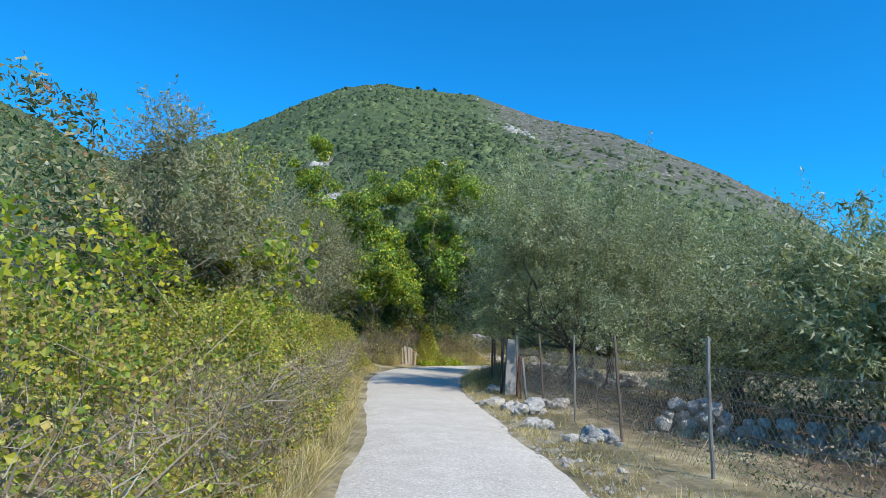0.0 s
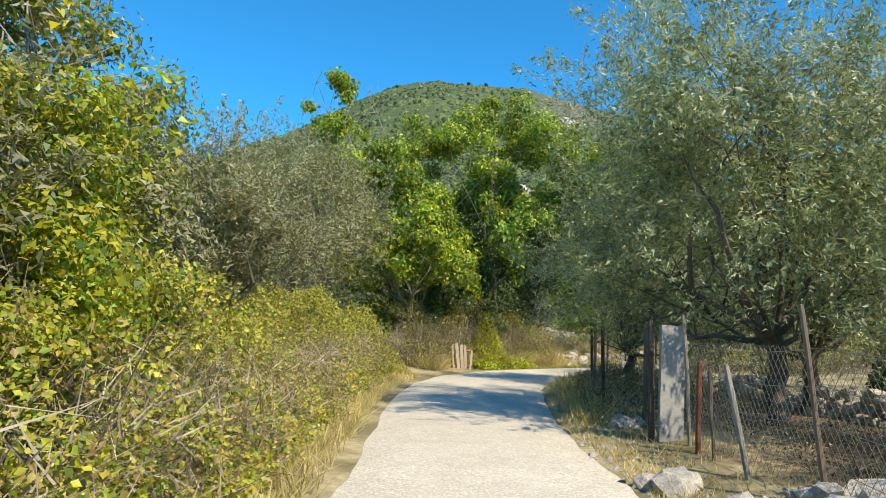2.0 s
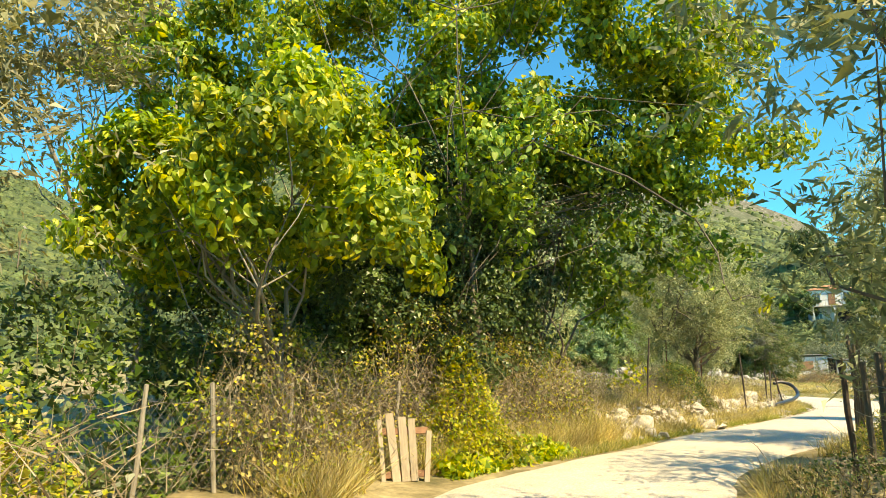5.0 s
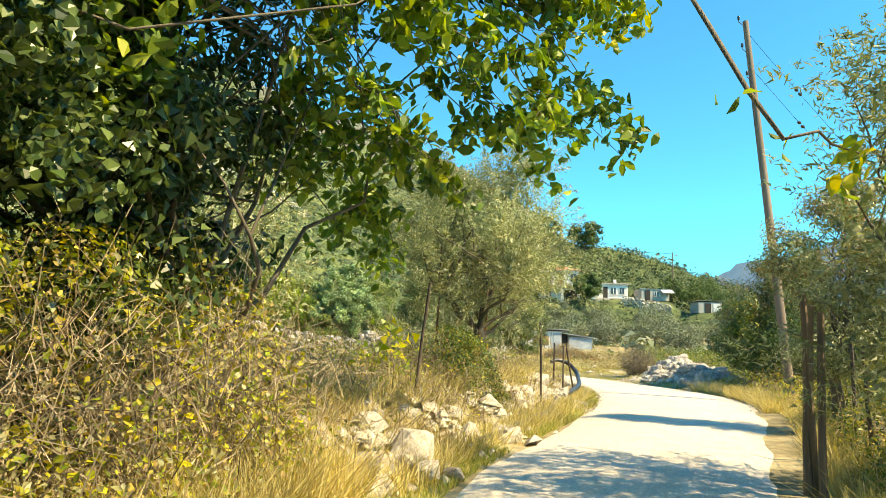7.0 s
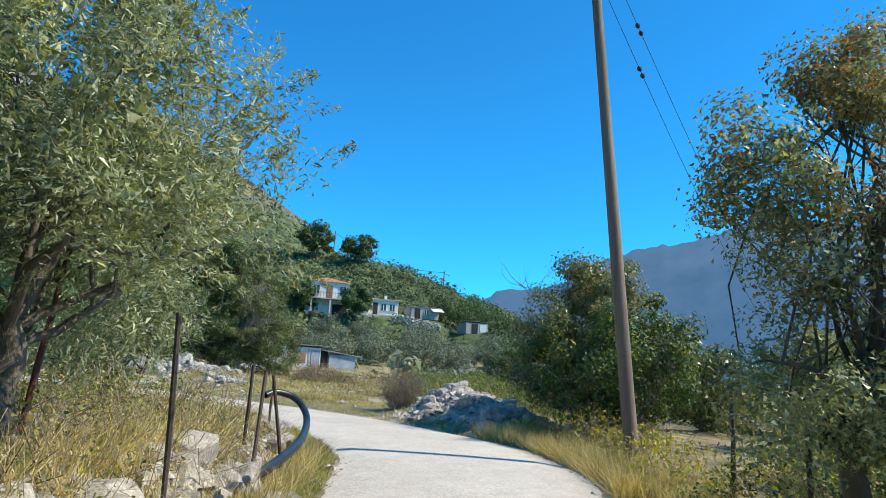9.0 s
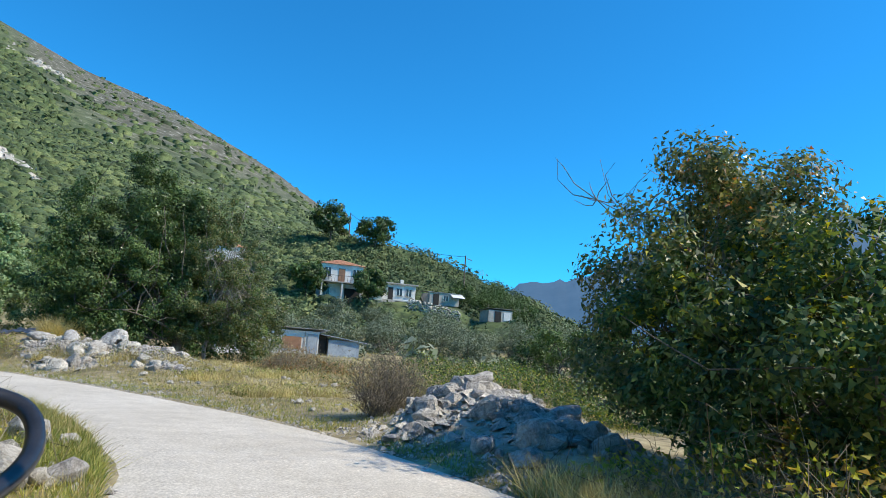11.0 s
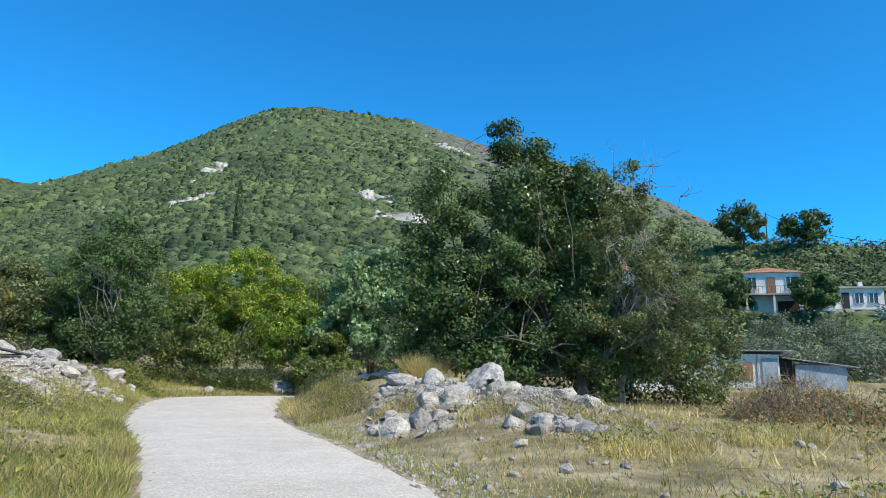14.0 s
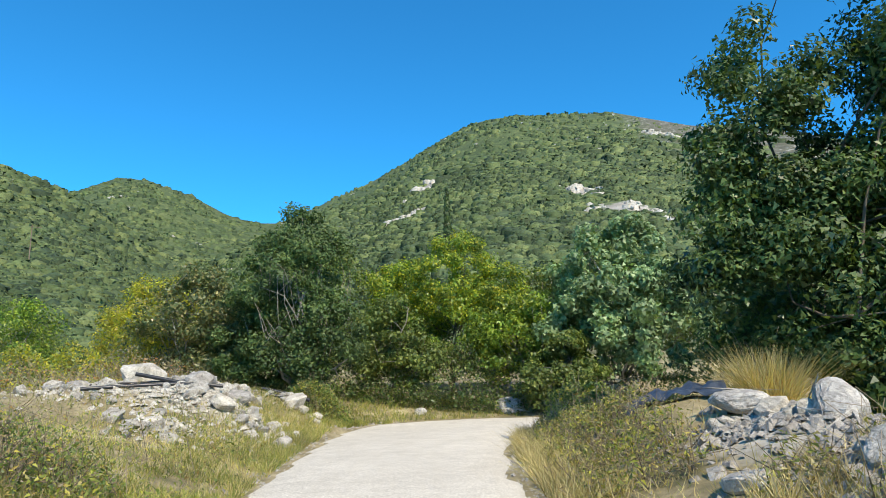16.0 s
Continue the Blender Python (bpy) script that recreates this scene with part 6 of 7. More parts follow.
# along the wire fence
rubble("loose pale stones along the fence's foot", [(1.75, 14.5, 0.3, 0.12, 0.4), (1.8, 13.7, 0.3, 0.14, 0.36), (2.0, 13.9, 0.3, 0.12, 0.36), (1.95, 11.8, 0.3, 0.06, 0.3), (1.4, 15.6, 0.3, 0.02, 0.3), (2.5, 10.4, 0.5, 0.05, 0.26), (1.6, 19.5, 0.5, 0.05, 0.22), (2.6, 15.0, 0.6, 0.05, 0.2)], 90, FENCE_STONES, 405, "loose_stones", "stones")
stone_wall("dry-stone wall in the olive grove", [(3.7, 11.5), (4.8, 10.9), (6.0, 10.3), (8.0, 9.9)], 0.55, 0.3, 0.3, WHITE_STONES, 406)
stone_wall("ruined dry-stone wall behind the olive trees", [(3.6, 30.5), (5.0, 27.5), (5.8, 24.5), (6.2, 20.5)], 0.6, 0.5, 0.36, WHITE_STONES, 407, ruin=0.5)
# by the pole: rubble wall of grey blocks
rubble("heap of broken grey limestone blocks beside the lane", [(19.9, 54.9, 0.9, 0.12, 0.28), (20.7, 55.3, 1.1, 0.15, 0.3), (21.8, 55.9, 1.2, 0.12, 0.3), (20.6, 53.6, 1.1, 0.1, 0.3), (20.2, 51.9, 1.1, 0.1, 0.3), (19.0, 54.4, 0.6, 0.04, 0.22)], 298, GREY_STONES, 408)
rubble("tumbled wall of grey limestone running on from the heap", [(22.8, 56.6, 1.1, 0.12, 0.32), (24.0, 57.5, 1.1, 0.12, 0.32), (25.4, 58.6, 1.1, 0.12, 0.32), (26.6, 59.5, 1.0, 0.1, 0.3)], 150, WHITE_STONES, 414)
for x, y, size, k, turn, lb in [(19.45, 54.75, (0.52, 0.45, 0.5), 5, 30, "squarish grey limestone block in a rubble heap"), (19.6, 55.05, (0.6, 0.45, 0.26), 6, 60, "flat grey limestone slab on a rubble heap"),
                                (19.95, 53.9, (0.75, 0.6, 0.55), 7, 100, "large grey limestone block in a rubble heap"), (19.6, 52.3, (0.8, 0.65, 0.55), 8, 10, "large grey limestone block in a rubble heap"),
                                (18.95, 51.9, (0.8, 0.5, 0.28), 9, 40, "flat grey limestone slab at a rubble heap's foot"), (20.0, 55.2, (0.5, 0.4, 0.32), 10, 80, "squarish grey limestone block in a rubble heap"),
                                (18.5, 54.4, (0.45, 0.3, 0.16), 25, 15, "flat pale slab at a rubble heap's foot"), (18.95, 52.8, (0.42, 0.34, 0.34), 26, 15, "rust-stained limestone block at a rubble heap's foot")]:
    boulder((x, y), size, k, STONE, lb, turn, False, 3.4)
# boulders past the meadow
boulder((18.42, 72.75, 0.98), (1.1, 0.85, 1.22), 11, STONE, "large pale upright limestone boulder with a dark hollow", -6, True, 4.5)
boulder((17.37, 74.95, 1.12), (0.85, 0.75, 0.72), 12, STONE, "pale rounded limestone boulder", 40)
boulder((17.75, 73.6, 0.85), (0.5, 0.5, 0.75), 13, STONE, "pale angular limestone boulder", 90, False, 3.2)
boulder((16.55, 76.5, 1.1), (1.0, 0.7, 0.42), 14, STONE, "flat pale limestone boulder", 20)
boulder((17.25, 72.85), (0.66, 0.55, 0.5), 19, STONE, "low pale limestone boulder", 5, False, 3.2)
boulder((17.68, 71.75), (1.0, 0.75, 0.6), 15, STONE_WHITE, "pale angular limestone boulder among rubble", 70, False, 3.2)
boulder((16.3, 70.3), (0.62, 0.5, 0.5), 16, STONE_WHITE, "white broken limestone boulder near the lane", 15, False, 3.2)
boulder((16.8, 70.6), (0.5, 0.42, 0.55), 17, STONE_WHITE, "white broken limestone boulder near the lane", 120, False, 3.4)
boulder((15.95, 70.7), (0.42, 0.34, 0.28), 18, STONE_WHITE, "small white limestone boulder near the lane", 10)
boulder((16.0, 73.4), (0.6, 0.45, 0.34), 27, STONE, "low limestone boulder half hidden in weeds", 10)
rubble("mound of pale broken limestone beside the lane", [(17.8, 72.9, 1.1, 0.14, 0.34), (18.9, 71.9, 1.1, 0.16, 0.32), (19.8, 70.8, 1.1, 0.12, 0.28), (16.9, 75.4, 1.0, 0.1, 0.28), (17.2, 71.6, 1.0, 0.08, 0.32), (19.3, 69.2, 1.0, 0.06, 0.3)], 298, WHITE_STONES, 409)
rubble("ridge of grey rubble running down from the boulders", [(19.2, 73.0, 1.0, 0.12, 0.17), (19.7, 71.8, 1.2, 0.14, 0.17), (20.1, 70.5, 1.1, 0.12, 0.17), (19.4, 69.1, 0.9, 0.06, 0.2)], 298, GREY_STONES, 412)
rubble("scattered small stones in the dry meadow", [(20.5, 60, 2.5, 0.0, 0.13), (22, 64, 3.0, 0.0, 0.13), (19.2, 66.5, 2.0, 0.0, 0.13), (24, 67, 3.0, 0.0, 0.15)], 90, WHITE_STONES, 413, "loose_stones", "stones")
# white rubble up the bank
rubble("spread of white limestone rubble with pipes lying on it", [(4.7, 80.2, 1.7, 0.12, 0.3), (3.4, 82.6, 2.0, 0.14, 0.32), (6.4, 80.8, 1.2, 0.1, 0.26), (5.6, 77.8, 1.4, 0.06, 0.24), (2.2, 79.2, 2.2, 0.08, 0.3), (4.6, 82.2, 1.5, 0.1, 0.28), (5.4, 84.2, 1.2, 0.1, 0.28)], 298, WHITE_STONES, 410)
boulder((5.3, 81.4), (0.75, 0.6, 0.5), 21, STONE_WHITE, "white limestone boulder on a rubble spread", 15)
boulder((4.9, 80.3), (0.6, 0.5, 0.4), 22, STONE_WHITE, "white limestone boulder on a rubble spread", 60)
boulder((10.6, 93.4), (1.3, 0.9, 0.85), 23, STONE_DARK, "grey limestone boulder where the lane ends", 5)
boulder((7.2, 92.0), (0.55, 0.45, 0.45), 24, STONE, "pale limestone boulder where the lane ends", 25)


# ---- fences, posts, gate slab ----
def post(at, h, r, mat, label, lean=(0, 0), group="fence posts"):
    x, y = at
    z = zat(x, y)
    rng = np.random.default_rng(int(abs(x * 31 + y * 17)) + 1)
    t = np.linspace(0, 1, 6)[:, None]
    pts = np.array([[0, 0, -0.15]]) * (1 - t) + np.array([[lean[0], lean[1], h]]) * t + rng.normal(0, 0.004, (6, 3))
    v, f = tubes([(pts, np.full(6, r) * rng.uniform(0.9, 1.1, 6)), (np.array([pts[-1], pts[-1] + (0, 0, 0.01)]), [r, r * 0.2])], 7)
    ob = new("fence_post", mesh_of("fence_post", v, f, mat))
    ob.matrix_basis = pose(x, y, z)
    return tagged(ob, label, "fence post", group)


def wire_fence(label, pts, high, rows, seed, mesh=0.0):
    """Sagging wires between posts; with mesh, a net of that width."""
    rng = np.random.default_rng(seed)
    ob = thing("wire_fence", (0, 0, 0), label, "wire fence")
    for k in range(rows):
        z = high * (k + 1) / rows
        line = []
        for (ax, ay), (bx, by) in zip(pts, pts[1:]):
            t = np.linspace(0, 1, 7)[:-1, None]
            p = np.array([ax, ay, zat(ax, ay) + z]) * (1 - t) + np.array([bx, by, zat(bx, by) + z]) * t
            p[:, 2] -= (0.05 * np.sin(np.pi * t) * rng.uniform(0.4, 1.6))[:, 0]
            line.append(p)
        line = np.concatenate(line + [np.array([[bx, by, zat(bx, by) + z]])])
        part("wire", mesh_of("wire", *tubes([(line, np.full(len(line), 0.0035))], 4), WIRE), ob)
    if mesh:
        runs = []
        for (ax, ay), (bx, by) in zip(pts, pts[1:]):
            n = int(np.hypot(bx - ax, by - ay) / mesh)
            for i in range(-6, n):
                for d in (1, -1):
                    s0, s1 = i / n, (i + high / mesh * 0.7) / n
                    za, zb = (0.05, high) if d > 0 else (high, 0.05)
                    c0, c1 = max(0, s0), min(1, s1)
                    if c1 <= c0:
                        continue
                    fz = lambda c: za + (zb - za) * (c - s0) / (s1 - s0)
                    runs.append((np.array([(ax + (bx - ax) * c, ay + (by - ay) * c, zat(ax, ay) + fz(c)) for c in (c0, c1)]), [0.0025, 0.0025]))
        part("netting", mesh_of("netting", *tubes(runs, 3), WIRE), ob, "rusty diamond wire netting")
    return ob


FENCE = [(4.3, 2.5), (3.7, 5.2), (3.2, 7.8), (2.83, 10.2), (2.6, 12.6), (2.4, 15.0), (2.12, 17.8)]
for k, (x, y) in enumerate(FENCE):
    post((x, y), 1.6, 0.024, POLE_WOOD if k % 2 else BARK_PALE, "thin weathered wooden fence post beside the olive grove", (-0.1 + 0.05 * (-1) ** k, 0.03))
wire_fence("sagging rusty wire netting along the olive grove", FENCE, 1.25, 4, 501, 0.09)
FENCE2 = [(1.75, 19.8), (1.6, 22.6), (1.75, 25.0), (2.1, 27.6), (2.9, 30.2), (3.9, 32.4)]
for k, (x, y) in enumerate(FENCE2):
    post((x + 0.25, y), 1.5, 0.035, DARK_IRON if k % 2 else BARK, "dark fence post under the olive trees", (0.04 * (-1) ** k, 0))
wire_fence("old wire fence under the olive trees", [(x + 0.25, y) for x, y in FENCE2], 1.2, 4, 502)
slab = new("gate_slab", bm_mesh("gate_slab", box_bm((0.34, 0.06, 1.6), (0, 0, 0.72), 0.008), SLAB))
slab.matrix_basis = pose(1.98, 18.2, zat(1.98, 18.2) - 0.05, 0, 2, 16)
tagged(slab, "upright grey board leaning on a fence post", "board")
post((1.74, 18.2), 1.55, 0.04, DARK_IRON, "dark fence post beside a grey board")
post((2.05, 17.3), 1.05, 0.03, RUST, "short red-brown iron post", (0.05, 0))
post((2.12, 16.9), 0.95, 0.022, BARK, "short dark wooden stake beside a red-brown post", (-0.04, 0))
post((2.14, 15.9), 1.05, 0.03, BARK_PALE, "leaning pale wooden fence post", (-0.1, 0.34))
# right side of the bend
GATE = [(5.6, 34.4), (7.0, 36.0), (8.4, 37.3), (9.8, 38.7), (11.2, 40.0), (13.0, 41.7), (14.8, 43.3)]
for k, (x, y) in enumerate(GATE):
    post((x, y), 1.45 + 0.12 * (k % 3), 0.045 if k < 3 else 0.03, BARK if k < 3 else DARK_IRON, "dark weathered fence post at the bend", (0.04 * (-1) ** k, 0.03))
wire_fence("slack wire fence along the bend", GATE, 1.2, 4, 503)
for x, y, h, ln in [(7.2, 37.35, 1.9, (0.12, 0.05)), (7.42, 37.6, 2.1, (-0.05, 0.04)), (7.6, 37.85, 2.0, (0.05, -0.06)), (7.3, 37.62, 1.7, (0.2, 0.1))]:
    post((x, y), h, 0.038, POLE_WOOD, "tall weathered wooden post in a cluster at the bend", ln)
# terrace posts
for x, y, h, mt, ln, lb in [(8.42, 45.1, 1.8, DARK_IRON, (-0.1, -0.1), "dark iron post on the terrace wall"), (4.42, 41.95, 1.75, DARK_IRON, (0.14, -0.16), "leaning dark iron post on the terrace wall"),
                            (10.4, 47.9, 1.2, DARK_IRON, (0.02, 0), "dark iron post on the terrace wall"), (10.84, 47.5, 1.35, DARK_IRON, (-0.36, -0.1), "leaning post of a propped pair"),
                            (9.95, 46.7, 1.35, DARK_IRON, (0.32, 0.5), "leaning post of a propped pair"), (6.6, 46.9, 1.7, RUST, (0.08, 0), "red-rusted iron post on the terrace"),
                            (12.6, 51.6, 1.0, RUST, (0.05, 0), "short rusty post by the hose")]:
    post((x, y), h, 0.024, mt, lb, ln, "terrace posts")
post((7.46, 46.26), 2.10, 0.03, RUST, "leaning red-rusted iron post on the terrace bank", (0.23, -0.04), "terrace posts")
# wire fence of stakes by the pallet
STAKES = [(-4.2, 31.2), (-3.6, 32.0), (-3.0, 32.9), (-2.4, 33.8), (-1.7, 34.6), (-0.8, 35.3)]
for k, (x, y) in enumerate(STAKES):
    post((x, y), 1.25, 0.03, BARK_PALE, "grey wooden stake of a wire fence", (0.08 * (-1) ** k, 0.02))
wire_fence("old wire netting overgrown with dry stalks", STAKES, 1.1, 3, 504, 0.12)

# pallet leaning at the roadside
pal = thing("pallet", (-1.42, 33.3, zat(-1.42, 33.3) + 0.02), "weathered wooden pallet leaning against brambles", "pallet", turn=14)
for x, w, h, tilt in ((-0.31, 0.06, 0.86, 3), (-0.13, 0.115, 0.94, 5), (0.0, 0.115, 0.87, 2), (0.12, 0.1, 0.84, 1), (0.29, 0.075, 0.7, -6)):
    part("board", bm_mesh("board", box_bm((w, 0.022, h), (x, 0.07, h / 2), 0.004), PALLET_WOOD), pal, m=pose(0, 0, 0, -12, -tilt, 0))
for z in (0.1, 0.68):
    part("batten", bm_mesh("batten", box_bm((0.68, 0.05, 0.09), (0, 0.11, z), 0.005), WOOD_BROWN), pal, m=pose(0, 0, 0, -12, 0, 0))

# ---- utility pole ----
px, py = 16.79, 46.05
pole = thing("utility_pole", (px, py, zat(px, py)), "tall weathered wooden utility pole beside the lane", "utility pole")
pv = np.stack([np.linspace(0.006, -0.21, 14), np.linspace(-0.027, 1.0, 14), np.linspace(-0.3, 11.5, 14)], 1)
part("shaft", mesh_of("shaft", *tubes([(pv, np.linspace(0.135, 0.085, 14)), (np.array([pv[-1], pv[-1] + (0, 0, 0.02)]), [0.085, 0.01])], 12), POLE_WOOD, True), pole)
ends = []
for k, (z, dx) in enumerate([(11.3, -0.4), (10.4, -0.38), (9.5, -0.32)]):
    t = z / 11.5
    c = np.array([-0.21 * t, 1.0 * t, z])
    tip = c + np.array([dx, -0.1, 0.05])
    arm = part("bracket", mesh_of("bracket", *tubes([(np.array([c, tip, tip + (0, 0, 0.1)]), [0.012, 0.012, 0.01])], 5), DARK_IRON), pole)
    ins = np.array([tip + (0, 0, 0.06), tip + (0, 0, 0.09), tip + (0, 0, 0.13), tip + (0, 0, 0.16), tip + (0, 0, 0.2)])
    part("insulator", mesh_of("insulator", *tubes([(ins, [0.02, 0.045, 0.03, 0.045, 0.012])], 8), PORCELAIN, True), arm)
    ends.append(np.array([px, py, zat(px, py)]) + tip + (0, 0, 0.17))
for k, (z, bead) in enumerate([(11.2, 0.16), (10.0, 0.19)]):
    t = z / 11.5
    a, b = np.array([px - 0.21 * t, py + 1.0 * t, z]), np.array([38.0, 51.5 + 0.4 * k, 3.2 - 0.6 * k])
    s = np.linspace(0, 1, 40)[:, None]
    p = a * (1 - s) + b * s
    p[:, 2] -= 0.5 * (4 * s * (1 - s))[:, 0]
    cable = thing("cable", (0, 0, 0), "thin black overhead cable with strain insulators", "cable", "cables")
    part("wire", mesh_of("wire", *tubes([(p, np.full(40, 0.007))], 4), HOSE), cable)
    for u in (0.135, 0.125):
        c = np.array([np.interp(u, s[:, 0], p[:, j]) for j in range(3)])
        part("strain_insulator", mesh_of("strain_insulator", *tubes([(np.array([c + (-0.11, -0.05, 0.0), c + (-0.05, -0.02, 0), c, c + (0.05, 0.02, 0), c + (0.11, 0.05, 0)]), [0.015, 0.05, 0.06, 0.05, 0.015])], 8), PORCELAIN, True), cable)

# ---- hose, pipes, tarp ----
rng = np.random.default_rng(600)


def pipe(name, label, pts, r, mat=HOSE, n=60):
    pts = np.array(pts, float)
    t = np.linspace(0, 1, len(pts))
    s = np.linspace(0, 1, n)
    p = np.stack([np.interp(s, t, pts[:, c]) for c in range(3)], 1)
    for _ in range(6):
        p[1:-1] = (p[:-2] + p[1:-1] * 2 + p[2:]) / 4
    ob = new(name, mesh_of(name, *tubes([(p, np.full(n, r))], 10), mat, True))
    return tagged(ob, label, "pipe", "plastic pipes")


pipe("water_hose", "thick black water hose lying along the stone wall", [(5.0, 40.9, 0.07), (6.6, 42.6, 0.08), (8.3, 44.4, 0.1), (9.26, 45.92, 0.20), (9.88, 46.44, 0.25), (10.67, 47.30, 0.30), (11.59, 48.48, 0.34), (12.70, 50.25, 0.38), (13.03, 50.86, 0.56), (13.03, 51.32, 0.83), (12.63, 51.42, 0.95), (12.36, 51.34, 0.86)], 0.065)
pipe("pipe", "long black plastic pipe lying across rubble", [(2.89, 78.69, 1.51), (3.72, 79.57, 1.56), (4.54, 80.36, 1.58), (5.20, 80.87, 1.49)], 0.045)
pipe("pipe", "black plastic pipe lying across another", [(3.30, 80.01, 1.84), (3.77, 80.22, 1.73), (4.37, 80.49, 1.58)], 0.05)
pipe("pipe", "thin grey plastic pipe among stones", [(2.50, 79.41, 1.60), (3.60, 80.22, 1.64), (4.70, 80.93, 1.67)], 0.025)
pipe("pipe", "black plastic pipe end among stones", [(4.47, 84.15, 1.38), (5.13, 84.36, 1.22), (5.84, 84.56, 1.0)], 0.06)
pipe("pipe", "black plastic pipe end among stones", [(4.89, 83.83, 1.2), (5.37, 84.07, 1.11), (5.77, 84.26, 0.92)], 0.05)
nx = 26
u, v = np.meshgrid(np.linspace(0, 1, nx), np.linspace(0, 1, 12), indexing="ij")
tx, ty = 14.9 + 1.6 * u, 77.6 - 0.3 * u + 0.7 * v
tz = height(tx, ty) + 0.16 * np.sin(np.pi * v) * (0.7 + 0.3 * np.sin(7 * u)) + 0.05 * wave(tx, ty, 0.1) + 0.06 * wave(tx, ty, 0.045, 2.0) + 0.12
ii, jj = np.meshgrid(np.arange(nx - 1), np.arange(11), indexing="ij")
q = ii * 12 + jj
tarp = new("tarpaulin", mesh_of("tarpaulin", np.stack([tx, ty, tz], -1), np.stack([q, q + 12, q + 13, q + 1], -1).reshape(-1, 4), TARP, True))
tarp.modifiers.new("thickness", "SOLIDIFY").thickness = 0.012
tagged(tarp, "crumpled blue tarpaulin lying by the boulders", "tarpaulin")


# ---- shed and houses ----
def face_part(ob, name, x0, x1, z0, z1, y, depth, mat, label="", parent=None):
    return part(name, bm_mesh(name, box_bm((x1 - x0, depth, z1 - z0), ((x0 + x1) / 2, y, (z0 + z1) / 2), min(0.01, depth * 0.2)), mat), parent or ob, label)


def ridged(sx, sy, z0, z1, pitch, mat, name, overhang=0.25, thick=0.03):
    """A corrugated sheet sloping from front z0 to back z1, centred at x = 0, from y = 0 to sy."""
    n = int(sx / pitch) * 4
    xs = np.linspace(-sx / 2 - overhang, sx / 2 + overhang, n)
    wob = 0.025 * np.sin(xs / pitch * 2 * np.pi)
    top = [np.stack([xs, xs * 0 + y, z + wob], 1) for y, z in ((-overhang, z0), (sy + overhang, z1))]
    low = [t - (0, 0, thick) for t in top]
    V = np.concatenate(top + low)
    i = np.arange(n - 1)
    F = np.concatenate([np.stack([i, i + 1, i + n + 1, i + n], 1), np.stack([i + 2 * n, i + 3 * n, i + 3 * n + 1, i + 2 * n + 1], 1),
                        np.stack([i, i + 2 * n, i + 2 * n + 1, i + 1], 1), np.stack([i + n, i + n + 1, i + 3 * n + 1, i + 3 * n], 1)])
    return mesh_of(name, V, F, mat)


zb = zat(34.6, 89.9)
shed = thing("shed", (34.6, 89.9, zb - 0.1), "low patched farm shed of whitewashed boards and tin", "shed", turn=-14)
face_part(shed, "wall", -5.6, 1.6, 0, 2.1, 0, 0.12, WHITEWASH)
face_part(shed, "wall", -5.6, -5.45, 0, 2.0, 1.6, 3.0, WHITEWASH)
face_part(shed, "wall", 4.6, 4.75, 0, 1.6, 1.6, 3.0, TIN_BLUE)
face_part(shed, "wall", -5.6, 4.75, 0, 1.7, 3.2, 0.12, CEMENT)
face_part(shed, "board_panel", -4.1, -3.3, 0.5, 1.75, -0.09, 0.05, WOOD_BROWN, "rust-brown board panel")
face_part(shed, "board_panel", -1.1, 0.3, 0.75, 1.65, -0.09, 0.05, WOOD_BROWN, "rust-brown board panel")
for xx in (-3.3, -2.2, -1.3, 0.5):
    face_part(shed, "batten", xx, xx + 0.1, 0.05, 2.05, -0.09, 0.05, CEMENT)
face_part(shed, "doorway", 1.6, 2.35, 0, 1.95, 0.4, 0.1, SHADE_SHEET, "open doorway backed by a shade-coloured sheet")
face_part(shed, "door", 0.75, 1.5, 0, 1.9, -0.1, 0.06, TIN_BLUE, "pale blue-grey door")
face_part(shed, "wall", 2.35, 4.75, 0, 1.6, 0, 0.08, TIN_BLUE)
part("roof", ridged(7.7, 3.2, 2.3, 2.0, 0.25, TIN, "roof", 0.4), shed, "rusty corrugated tin roof", pose(-1.95, 0, 0))
part("roof", ridged(3.2, 3.2, 1.75, 1.9, 0.25, TIN_BLUE, "roof"), shed, "grey-blue sheet roof", pose(3.3, 0, 0, 0, 7, 0))



def window(ob, x, z, w, h, y, wall):
    """A window: shade-coloured backing for a reveal, frame, pane, sill."""
    wd = face_part(ob, "window", x - w / 2, x + w / 2, z, z + h, y - 0.02, 0.06, SHADE_SHEET)
    face_part(ob, "pane", x - w / 2 + 0.06, x + w / 2 - 0.06, z + 0.06, z + h - 0.06, y - 0.055, 0.02, GLASS, parent=wd)
    for a, b in ((x - w / 2, x - w / 2 + 0.07), (x + w / 2 - 0.07, x + w / 2), (x - 0.035, x + 0.035)):
        face_part(ob, "frame", a, b, z, z + h, y - 0.08, 0.05, WHITEWASH, parent=wd)
    face_part(ob, "sill", x - w / 2 - 0.08, x + w / 2 + 0.08, z - 0.08, z, y - 0.1, 0.2, CEMENT, parent=wd)


